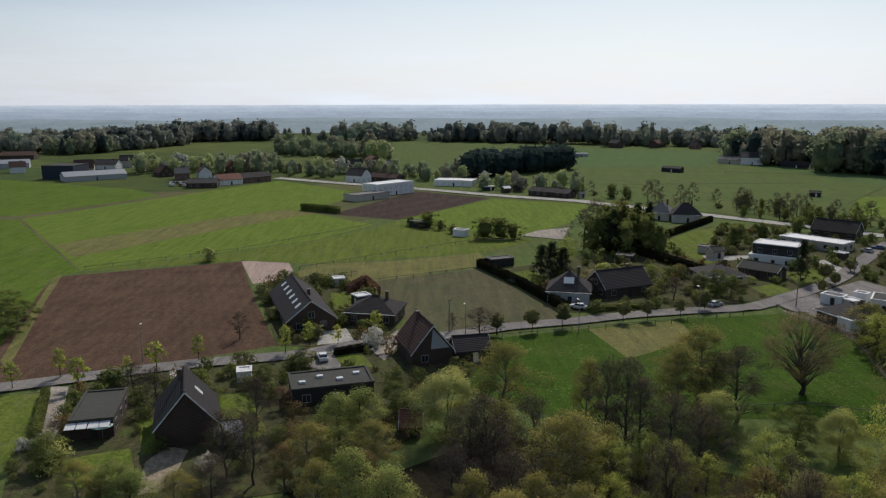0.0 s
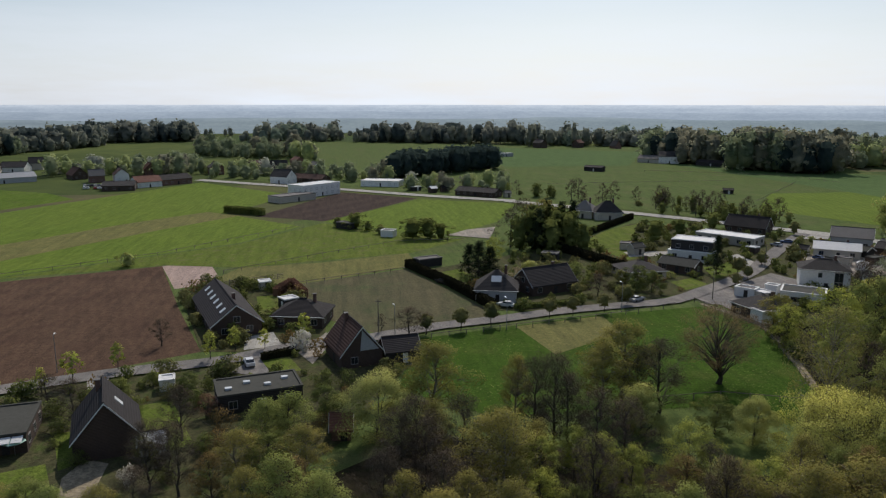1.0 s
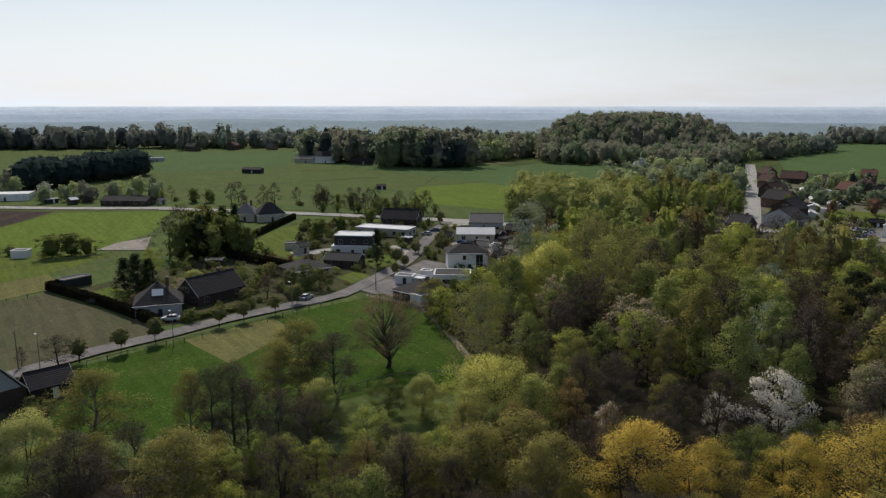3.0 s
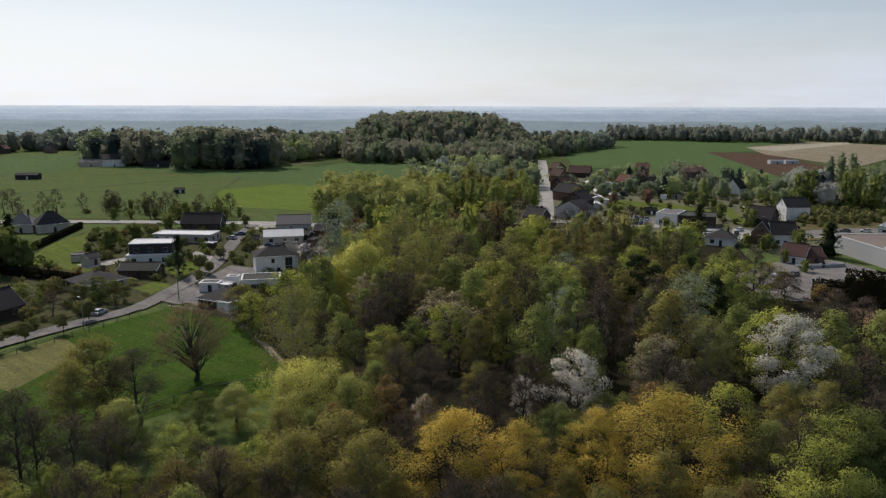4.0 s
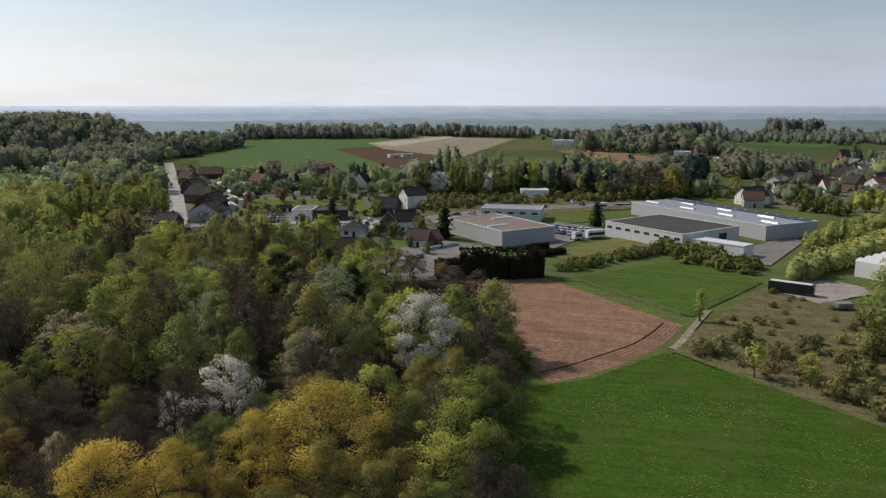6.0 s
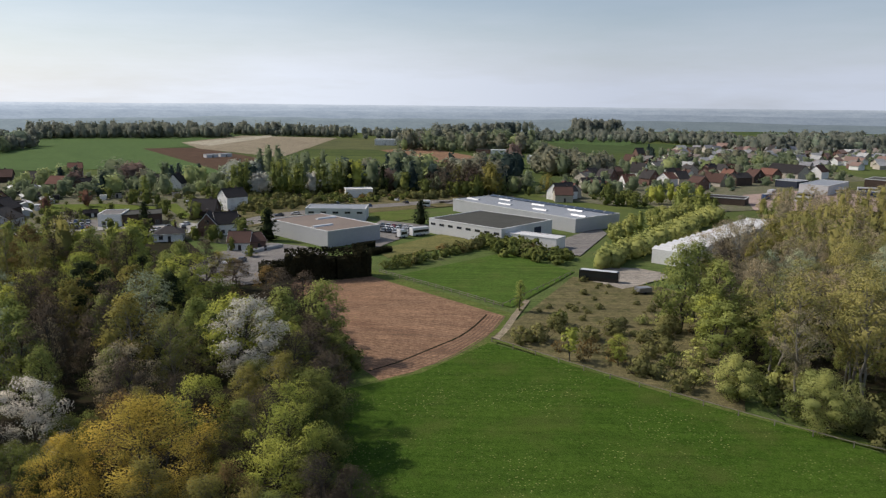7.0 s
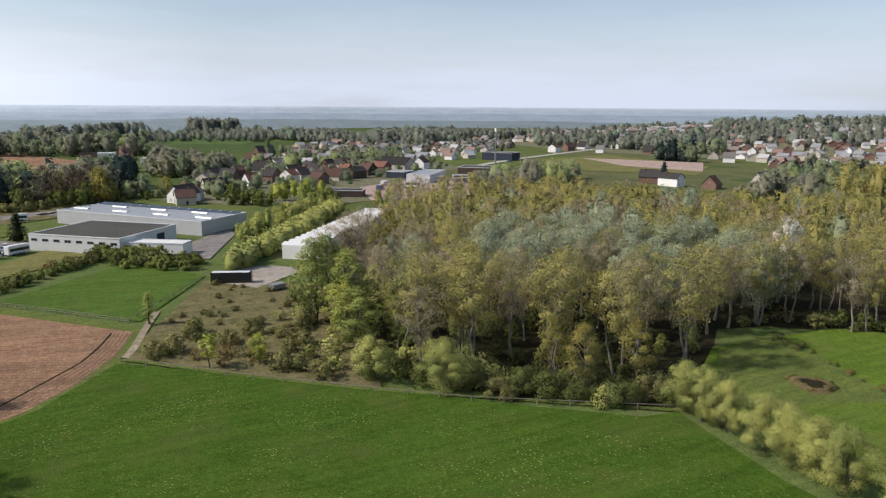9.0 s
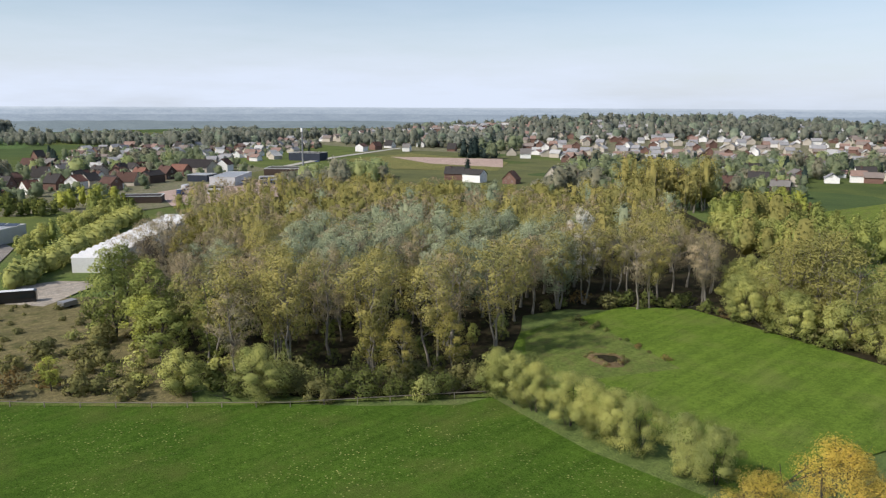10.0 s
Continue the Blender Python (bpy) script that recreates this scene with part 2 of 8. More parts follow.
VILLAGE = field_mat("trodden_yards", (0.12, 0.125, 0.07), (0.20, 0.185, 0.14), (0.075, 0.115, 0.035), big=0.14)
# floor colour lowered: part of the shade between the crowns sits in it
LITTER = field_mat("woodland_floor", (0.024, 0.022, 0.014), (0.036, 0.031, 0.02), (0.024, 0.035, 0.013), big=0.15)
BARK = plain_mat("bark", (0.07, 0.06, 0.048), (0.042, 0.036, 0.03), 0.9, scale=3, relief=0.03)
PALEBARK = plain_mat("pale_bark", (0.24, 0.22, 0.18), (0.15, 0.135, 0.11), 0.9, scale=3, relief=0.03)

LEAF = {
    "lime": leaf_mat("lime_leaf", (0.35, 0.39, 0.09), (0.48, 0.51, 0.13)),
    "fresh": leaf_mat("fresh_leaf", (0.245, 0.29, 0.096), (0.37, 0.41, 0.132)),
    "olive": leaf_mat("olive_leaf", (0.25, 0.232, 0.077), (0.34, 0.31, 0.102)),
    "tan": leaf_mat("tan_leaf", (0.33, 0.31, 0.118), (0.435, 0.4, 0.155)),
    "gold": leaf_mat("gold_leaf", (0.54, 0.41, 0.09), (0.69, 0.53, 0.125)),
    "bronze": leaf_mat("bronze_leaf", (0.2, 0.145, 0.066), (0.28, 0.2, 0.09)),
    "willow": leaf_mat("willow_leaf", (0.392, 0.415, 0.148), (0.485, 0.508, 0.186)),
    "weeping": leaf_mat("weeping_leaf", (0.58, 0.59, 0.165), (0.73, 0.72, 0.23)),
    "dusk": leaf_mat("dusky_leaf", (0.19, 0.195, 0.082), (0.27, 0.265, 0.115)),
    "oakbud": leaf_mat("oak_bud", (0.25, 0.185, 0.11), (0.35, 0.26, 0.155)),
    "moss": leaf_mat("moss_leaf", (0.27, 0.265, 0.095), (0.37, 0.35, 0.13)),
    "silver": leaf_mat("silver_leaf", (0.315, 0.375, 0.255), (0.415, 0.47, 0.335)),
    "dark": leaf_mat("needle", (0.0296, 0.043, 0.0237), (0.0529, 0.068, 0.0356), 0.15),
    "yew": leaf_mat("hedge_needle", (0.028, 0.028, 0.018), (0.046, 0.044, 0.027), 0.1),
    "green": leaf_mat("deep_green_leaf", (0.15, 0.18, 0.058), (0.22, 0.25, 0.083)),
    "blossom": leaf_mat("white_blossom", (0.6, 0.58, 0.53), (0.82, 0.8, 0.76), 0.35),
    "pink": leaf_mat("pinkish_bud", (0.38, 0.325, 0.22), (0.48, 0.41, 0.285), 0.3),
    "bare": leaf_mat("bare_twig", (0.085, 0.07, 0.058), (0.135, 0.112, 0.09), 0.1),
    "red": leaf_mat("copper_leaf", (0.2, 0.115, 0.09), (0.29, 0.165, 0.125)),
}
HAZED_LEAF, FAR_HAZED_LEAF = {}, {}
# far-tree leaves: aerial haze is put into these colours as a pale bluish lift
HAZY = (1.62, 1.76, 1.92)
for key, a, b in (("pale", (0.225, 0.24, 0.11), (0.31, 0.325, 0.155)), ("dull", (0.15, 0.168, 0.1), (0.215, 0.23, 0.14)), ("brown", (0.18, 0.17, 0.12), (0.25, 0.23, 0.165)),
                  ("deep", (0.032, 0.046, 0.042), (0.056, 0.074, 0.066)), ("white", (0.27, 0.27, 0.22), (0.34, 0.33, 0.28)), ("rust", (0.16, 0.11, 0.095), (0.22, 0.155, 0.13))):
    HAZED_LEAF[key] = leaf_mat("hazed_leaf_" + key, tuple(v * w for v, w in zip(a, HAZY)), tuple(v * w for v, w in zip(b, HAZY)), 0.55)
# trees beyond 850 m: thicker haze painted in, greyer and bluer leaves
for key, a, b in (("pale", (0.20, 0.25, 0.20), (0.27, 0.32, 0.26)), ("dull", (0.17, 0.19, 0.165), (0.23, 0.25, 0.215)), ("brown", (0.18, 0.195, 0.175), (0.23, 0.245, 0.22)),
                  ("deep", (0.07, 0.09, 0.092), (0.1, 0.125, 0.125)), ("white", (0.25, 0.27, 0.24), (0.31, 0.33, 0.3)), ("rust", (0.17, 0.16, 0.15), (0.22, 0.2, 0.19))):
    FAR_HAZED_LEAF[key] = leaf_mat("far_hazed_leaf_" + key, tuple(v * 1.4 for v in a), tuple(v * 1.4 for v in b), 0.55)
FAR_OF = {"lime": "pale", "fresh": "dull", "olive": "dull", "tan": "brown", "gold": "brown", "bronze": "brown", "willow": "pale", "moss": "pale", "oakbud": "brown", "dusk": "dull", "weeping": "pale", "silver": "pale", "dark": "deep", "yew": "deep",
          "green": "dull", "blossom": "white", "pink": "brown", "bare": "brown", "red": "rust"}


# ---- building blocks ----
def mesh_of(name, verts, faces, mat=None, smooth=False):
    me = bpy.data.meshes.new(name)
    me.from_pydata([tuple(v) for v in verts], [], [tuple(f) for f in faces])
    if mat:
        me.materials.append(mat)
    me.polygons.foreach_set("use_smooth", [smooth] * len(me.polygons))
    me.update()
    return me


def arrays_mesh(name, verts, loops, size, mat):
    """A mesh of equal faces (size corners each) from flat arrays."""
    me = bpy.data.meshes.new(name)
    me.vertices.add(len(verts))
    me.vertices.foreach_set("co", np.asarray(verts, np.float32).ravel())
    n = len(loops) // size
    me.loops.add(len(loops))
    me.loops.foreach_set("vertex_index", np.asarray(loops, np.int32))
    me.polygons.add(n)
    me.polygons.foreach_set("loop_start", np.arange(0, n * size, size, dtype=np.int32))
    me.materials.append(mat)
    me.update(calc_edges=True)
    return me


def soft_normals(me, normals):
    """Gives each corner of a mesh its own shading normal."""
    at = me.attributes.new("custom_normal", 'FLOAT_VECTOR', 'POINT')
    at.data.foreach_set("vector", np.asarray(normals, np.float32).ravel())
    NORMALS[me.name] = np.asarray(normals, np.float32)


NORMALS = {}


def child(name, me, parent, m=None, label=""):
    ob = new(name, me)
    ob.parent = parent
    if m is not None:
        ob.matrix_basis = m
    return tagged(ob, label)


def part(name, bm, material, parent, label=""):
    me = bpy.data.meshes.new(name)
    bm.to_mesh(me)
    bm.free()
    me.materials.append(material)
    return child(name, me, parent, None, label)


def inside(pts, x, y):
    hit, n = False, len(pts)
    for i in range(n):
        (x1, y1), (x2, y2) = pts[i], pts[i - 1]
        if (y1 > y) != (y2 > y) and x < (x2 - x1) * (y - y1) / (y2 - y1) + x1:
            hit = not hit
    return hit


def pairs(*v):
    return [(v[i], v[i + 1]) for i in range(0, len(v), 2)]


LAYER = []
OPEN = []          # lawns, drives and yards, kept free of shrubs
ROADS = []


def patch(name, pts, z, mat, label, category="field"):
    """A field or yard: a many-cornered sheet, each a little above the last."""
    LAYER.append(name)
    if category in ("lawn", "driveway", "yard"):
        OPEN.append(pts)
    z = 0.01 + 0.004 * len(LAYER)
    bm = bmesh.new()
    f = bm.faces.new([bm.verts.new((x, y, z)) for x, y in pts])
    if f.normal.z < 0 or f.calc_area() and (f.normal_update() or f.normal.z < 0):
        f.normal_flip()
    bmesh.ops.triangulate(bm, faces=bm.faces[:])
    me = bpy.data.meshes.new(name)
    bm.to_mesh(me)
    bm.free()
    me.materials.append(mat)
    return tagged(new(name, me), label, category, kind="structure")


def ribbon(name, pts, width, z, mat, label, category="road", kind="structure", layer=None):
    """A road or path along a line of points."""
    vs, fs = [], []
    LAYER.append(name)
    z = 0.026 + 0.004 * (layer or len(LAYER))
    fine = []
    for i in range(len(pts) - 1):
        p0, p1, p2, p3 = (Vector(pts[max(0, min(len(pts) - 1, k))]) for k in (i - 1, i, i + 1, i + 2))
        n = max(2, int((p2 - p1).length / 6))
        for k in range(n):
            t = k / n
            fine.append(0.5 * ((2 * p1) + (p2 - p0) * t + (2 * p0 - 5 * p1 + 4 * p2 - p3) * t * t + (3 * p1 - p0 - 3 * p2 + p3) * t ** 3))
    fine.append(Vector(pts[-1]))
    ROADS.extend((p.x, p.y, width / 2 + 0.5) for p in fine)
    for i, p in enumerate(fine):
        d = (fine[min(i + 1, len(fine) - 1)] - fine[max(i - 1, 0)]).normalized()
        s = Vector((-d.y, d.x)) * width / 2
        vs += [(p.x + s.x, p.y + s.y, z), (p.x - s.x, p.y - s.y, z)]
        if i:
            fs.append((2 * i - 2, 2 * i - 1, 2 * i + 1, 2 * i))
    return tagged(new(name, mesh_of(name, vs, fs, mat)), label, category, kind=kind)


# ---- trees ----
def tube(path, radii, sides, vs, fs):
    """Adds a tapered round tube along a path to the lists."""
    base = len(vs)
    for k, (p, r) in enumerate(zip(path, radii)):
        a = path[min(k + 1, len(path) - 1)] - path[max(k - 1, 0)]
        a = a / (np.linalg.norm(a) + 1e-9)
        u = np.cross(a, (0.3, 0.9, 0.1))
        u /= np.linalg.norm(u) + 1e-9
        w = np.cross(a, u)
        for s in range(sides):
            th = 2 * math.pi * s / sides
            vs.append(p + r * (math.cos(th) * u + math.sin(th) * w))
        if k:
            for s in range(sides):
                b0, b1 = base + (k - 1) * sides, base + k * sides
                fs.append((b0 + s, b0 + (s + 1) % sides, b1 + (s + 1) % sides, b1 + s))


SHAPES = {
    "round": lambda u: math.sqrt(max(0, 1 - (1.9 * u - 0.9) ** 2)),
    "oval": lambda u: math.sin(math.pi * (0.08 + 0.9 * u) ** 0.8) ** 0.8,
    "poplar": lambda u: max(0.05, math.sin(math.pi * (0.06 + 0.92 * u) ** 0.9)) ** 0.6,
    "dome": lambda u: math.sqrt(max(0, 1 - u * u)),
    "cone": lambda u: max(0.03, 1 - u) ** 0.85,
    "vase": lambda u: (0.38 + 0.95 * min(1, u / 0.6)) * math.sqrt(max(0.0, 1 - max(0.0, (u - 0.5) / 0.53) ** 2.4)) * 0.8,
    "spread": lambda u: max(0.0, math.sin(math.pi * (0.1 + 0.85 * u ** 1.1))) ** 0.55,
}


def tree_meshes(seed, h, r, base, shape, clumps, leaves, leaf, wood, mat, stems=1, twigs=5, weep=0.0, spread=0.205, sliver=0.6, detail=0, stout=1.0, core=0.0):
    """The wood and the crown of one tree: limbs run from the stem to clumps of leaves inside the crown's outline."""
    rng = np.random.default_rng(seed)
    vs, fs, centres = [], [], []
    lean = rng.normal(0, 0.03, 2)
    golden = rng.uniform(0, 6.28)
    for i in range(clumps):
        u = ((i + rng.uniform(0, 1)) / clumps) ** 0.85
        golden += 2.4 + rng.normal(0, 0.5)
        lobe = 1 + 0.2 * math.sin(2 * golden + seed) + 0.14 * math.sin(3 * golden + 2 * seed + 4 * u)
        rad = r * SHAPES[shape](u) * (0.34 + 0.66 * rng.uniform() ** 0.45) * rng.uniform(0.8, 1.15) * lobe
        centres.append(np.array([math.cos(golden) * rad, math.sin(golden) * rad, base + u * (h - base) * 0.97]))
    r0 = max(0.1, h * 0.017) * stout / (stems ** 0.5)
    tops = []
    for s in range(stems):
        off = np.array([rng.normal(0, 0.5), rng.normal(0, 0.5), 0]) * (stems > 1)
        tip = np.array([off[0] * 4 + lean[0] * h, off[1] * 4 + lean[1] * h, h * (0.86 if shape != "spread" else 0.6)])
        path = [off + (tip - off) * k / 6 + np.array([*rng.normal(0, 0.012 * h, 2), 0]) * (0 < k) for k in range(7)]
        path[0] = off * 0.6 + np.array([0, 0, -0.3])
        path = path if detail < 2 else path[::3]
        sides = (6, 5, 4, 3, 3)[detail]
        tube(path, [r0 * (1.35 if k == 0 else 1 - 0.85 * k / 6) for k in (range(7) if detail < 2 else (0, 3, 6))], sides, vs, fs)
        path = [path[min(len(path) - 1, k if detail < 2 else (k + 1) // 3)] for k in range(7)]
        tops.append(path)
    for c in centres:
        path = tops[rng.integers(stems)]
        k = int(np.clip((c[2] - 0.45 * math.hypot(c[0], c[1])) / (h * 0.86) * 6, 1, 5))
        a = path[k]
        mid = (a + c) / 2 + np.array([0, 0, (0.12 - weep) * np.linalg.norm(c - a)]) + rng.normal(0, 0.05 * r, 3)
        rb = r0 * 0.38 * (1 - 0.1 * k)
        if detail < 2:
            tube([a, mid, c], [rb, rb * 0.6, rb * 0.15], 3, vs, fs)
        for t in range(twigs):
            e = c + rng.normal(0, spread * r * 0.9, 3)
            tube([mid + (c - mid) * rng.uniform(0.2, 0.9), e], [rb * 0.3, 0.012], 3, vs, fs)
    wood_me = mesh_of("wood", vs, fs, wood, True)
    C = np.array(centres)
    size = spread * 1.3 * r * rng.uniform(0.7, 1.3, clumps)
    which = rng.integers(0, clumps, leaves)
    g = rng.normal(0, 1, (leaves, 3))
    g /= np.linalg.norm(g, axis=1)[:, None] + 1e-9
    g[:, 2] = np.where(rng.uniform(0, 1, leaves) < 0.35, np.abs(g[:, 2]), g[:, 2])
    lump = g.copy()
    far_out = np.where(rng.uniform(0, 1, leaves) < 0.85, 0.25 + 0.85 * rng.uniform(0, 1, leaves) ** 0.55, 0.8 + rng.exponential(0.3, leaves))
    pos = C[which] + g * far_out[:, None] * np.array([1, 1, 0.76]) * size[which][:, None]
    if weep:
        pos[:, 2] -= weep * h * rng.uniform(0, 1, leaves) ** 2 * 0.5
    pos[:, 2] = np.maximum(pos[:, 2], 0.25)
    away = pos - np.array([0, 0, base + 0.3 * (h - base)])      # leaves look outwards from their clump and from the whole crown
    away /= np.linalg.norm(away, axis=1)[:, None] + 1e-9
    soft = away * 1.0 + lump * 0.75 + rng.normal(0, 0.1, (leaves, 3))      # the crown's own roundness shades its leaves
    soft /= np.linalg.norm(soft, axis=1)[:, None] + 1e-9
    face = soft + rng.normal(0, 0.33, (leaves, 3))
    face /= np.linalg.norm(face, axis=1)[:, None] + 1e-9
    a1 = np.cross(face, rng.normal(0, 1, (leaves, 3)))
    if sliver < 0.3:
        a1[:, 2] = np.abs(a1[:, 2]) + 0.6
    if weep:
        a1[:, 2] -= 1.6
    a1 /= np.linalg.norm(a1, axis=1)[:, None]
    a2 = np.cross(face, a1)
    a2 /= np.linalg.norm(a2, axis=1)[:, None] + 1e-9
    sliver = sliver * (0.8 if detail < 1 else 1)
    ln = leaf * rng.uniform(0.6, 1.4, leaves)[:, None]
    a1, a2 = a1 * ln, a2 * ln * sliver
    verts, normals, loops = [np.stack([pos - a1, pos + a1 * 0.6 - a2, pos + a1 * 0.6 + a2], 1).reshape(-1, 3)], [np.repeat(soft, 3, 0)], [np.arange(leaves * 3)]
    if core and sliver > 0.3:      # the dense heart of the crown, uneven all round
        rings, segs, heart, links = 5, 7, [], []
        for j in range(rings + 1):
            u = 0.03 + 0.9 * j / rings
            for i in range(segs):
                th = 2 * math.pi * (i + 0.5 * (j % 2)) / segs
                q = r * (0.06 + core * SHAPES[shape](u)) * rng.uniform(0.75, 1.15)
                heart.append((math.cos(th) * q, math.sin(th) * q, base + u * (h - base) * rng.uniform(0.95, 1.03)))
                if j:
                    p0, p1, k = (j - 1) * segs, j * segs, (i + 1) % segs
                    links += [(p0 + i, p0 + k, p1 + i), (p0 + k, p1 + k, p1 + i)]
        heart = np.array(heart)
        out = heart - np.array([0, 0, base + 0.3 * (h - base)])
        normals.append(out / np.linalg.norm(out, axis=1)[:, None])
        verts.append(heart)
        loops.append(np.array(links).ravel() + leaves * 3)
    crown_me = arrays_mesh("crown", np.concatenate(verts), np.concatenate(loops), 3, mat)
    soft_normals(crown_me, np.concatenate(normals))
    return wood_me, crown_me


KINDS = {  # height, radius, crown base, shape, clumps, spring leaves, leaf size, leaf material, extras
    "ash": (13, 3.6, 3.5, "oval", 36, "olive", dict(spread=0.235)),
    "alder": (12, 3.0, 2.0, "oval", 38, "fresh", dict(spread=0.26)),
    "maple": (12, 4.2, 2.5, "round", 38, "lime", {}),
    "bush_tree": (9, 3.6, 0.8, "round", 32, "green", {}),
    "golden_poplar": (17, 5.2, 3.0, "oval", 64, "gold", dict(stems=3, fine=0.66, twigs=8, spread=0.17)),
    "bronze_tree": (13, 3.8, 3, "oval", 32, "bronze", {}),
    "weeping_willow": (12, 6.8, 1.0, "dome", 84, "weeping", dict(weep=0.3, spread=0.125, fine=0.72)),
    "goat_willow": (8, 3.4, 0.6, "round", 34, "willow", dict(stems=3, spread=0.25, fine=0.74)),
    "white_poplar": (18, 4.4, 3.5, "round", 44, "silver", dict(spread=0.26)),
    "blossom_tree": (12, 4.0, 2.0, "round", 36, "blossom", dict(spread=0.2)),
    "pink_tree": (11, 4.0, 2.0, "round", 36, "pink", dict(spread=0.2)),
    "bare_tree": (13, 3.8, 3.0, "oval", 40, "bare", dict(sliver=0.14, twigs=8, fine=0.8)),
    "bare_pink": (17, 4.2, 6.0, "vase", 40, "pink", dict(sliver=0.2, twigs=9, fine=0.8)),
    "field_oak": (13, 6.6, 3.6, "spread", 110, "oakbud", dict(twigs=14, spread=0.13, sliver=0.12, fine=0.78, stout=1.7)),
    "lombardy_poplar": (19, 2.0, 1.0, "poplar", 40, "fresh", dict(spread=0.45)),
    "spruce": (13, 3.3, 0.6, "cone", 70, "dark", dict(spread=0.2)),
    "pine": (13, 3.4, 5.0, "oval", 26, "dark", {}),
    "copper_beech": (11, 4.0, 1.5, "round", 34, "red", {}),
    "street_tree": (4.9, 1.7, 1.9, "round", 40, "dusk", dict(spread=0.2, fine=0.6, core=0.7)),
    "young_tree": (5.5, 1.5, 1.8, "oval", 16, "lime", dict(spread=0.3)),
    "bush": (2.6, 1.7, 0.1, "round", 16, "green", dict(spread=0.34, stems=3)),
    "pale_bush": (3.0, 1.9, 0.1, "round", 16, "willow", dict(spread=0.34, stems=3)),
    "scrub": (2.8, 2.0, 0.1, "round", 16, "dusk", dict(spread=0.34, stems=3)),
    "brown_bush": (2.6, 1.9, 0.1, "round", 16, "bronze", dict(spread=0.34, stems=3)),
    "blossom_bush": (2.6, 1.7, 0.1, "round", 14, "blossom", dict(spread=0.32, stems=3)),
    "hybrid_poplar": (19, 4.4, 6.5, "vase", 44, "tan", dict(spread=0.24, stems=2)),
    "clipped_willow": (6.0, 2.9, 0.2, "round", 36, "willow", dict(spread=0.3, stems=3, core=0.7)),
    "grove_willow": (13, 6.2, 0.6, "round", 40, "willow", dict(spread=0.24, stems=3)),
    "high_willow": (16, 4.8, 2.5, "round", 46, "moss", dict(spread=0.25)),
}
DENSITY = {"blossom": 1.25, "dusk": 2.0, "weeping": 1.6, "bare": 0.9, "bronze": 0.7, "gold": 0.85, "willow": 1.45, "dark": 1.25, "silver": 1.1, "pink": 0.75}
LIBRARY = {}


def tree_variant(kind, level, k):
    key = (kind, level, k)
    if key not in LIBRARY:
        h, r, base, shape, clumps, leafname, extra = KINDS[kind]
        if level >= 3 and h > 6:
            base, r, shape = base * 0.2, r * 1.4, "round" if shape in ("oval", "vase") else shape
        if level == 2:
            base, r = base * 0.6, r * (1.15 if shape == "oval" else 1.0)
        small = h < 6.5
        n = int(((950, 260, 90, 40, 16)[level] if small else (8200, 3600, 760, 130, 44)[level]) * DENSITY.get(leafname, 1.0) * (1 + (r > 5) * 0.8))
        size = ((0.155, 0.29, 0.5, 0.7, 0.9) if small else (0.122, 0.178, 0.37, 0.66, 0.95))[level] * (1.5 if extra.get("sliver", 1) < 0.3 else 1)
        e = dict(extra)
        fine = e.pop("fine", 1.0)
        n, size = int(n / fine ** 2), size * fine
        e["twigs"] = min(e.get("twigs", 5), (14 if "stout" in e else 7, 0 if small else 2, 0, 0, 0)[level])
        e["core"] = extra["core"] if "core" in extra else (0.0, 0.0, 0.42, 0.62, 0.7)[level] if leafname not in ("tan", "olive", "bronze", "pink") else (0.0, 0.0, 0.2, 0.5, 0.6)[level]
        if level >= 3:
            e["sliver"] = 0.7
        wood = PALEBARK if kind in ("hybrid_poplar", "white_poplar", "bare_pink", "high_willow", "ash") else BARK
        # from level 3 on the crowns take the leaf colours with haze in them
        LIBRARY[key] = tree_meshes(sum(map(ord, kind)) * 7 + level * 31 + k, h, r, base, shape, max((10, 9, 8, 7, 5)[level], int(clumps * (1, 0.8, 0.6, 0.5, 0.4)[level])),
                                   n, size, wood, FAR_HAZED_LEAF[FAR_OF[leafname]] if level >= 4 else HAZED_LEAF[FAR_OF[leafname]] if level >= 3 else LEAF[leafname], detail=level, **e)
    return LIBRARY[key]


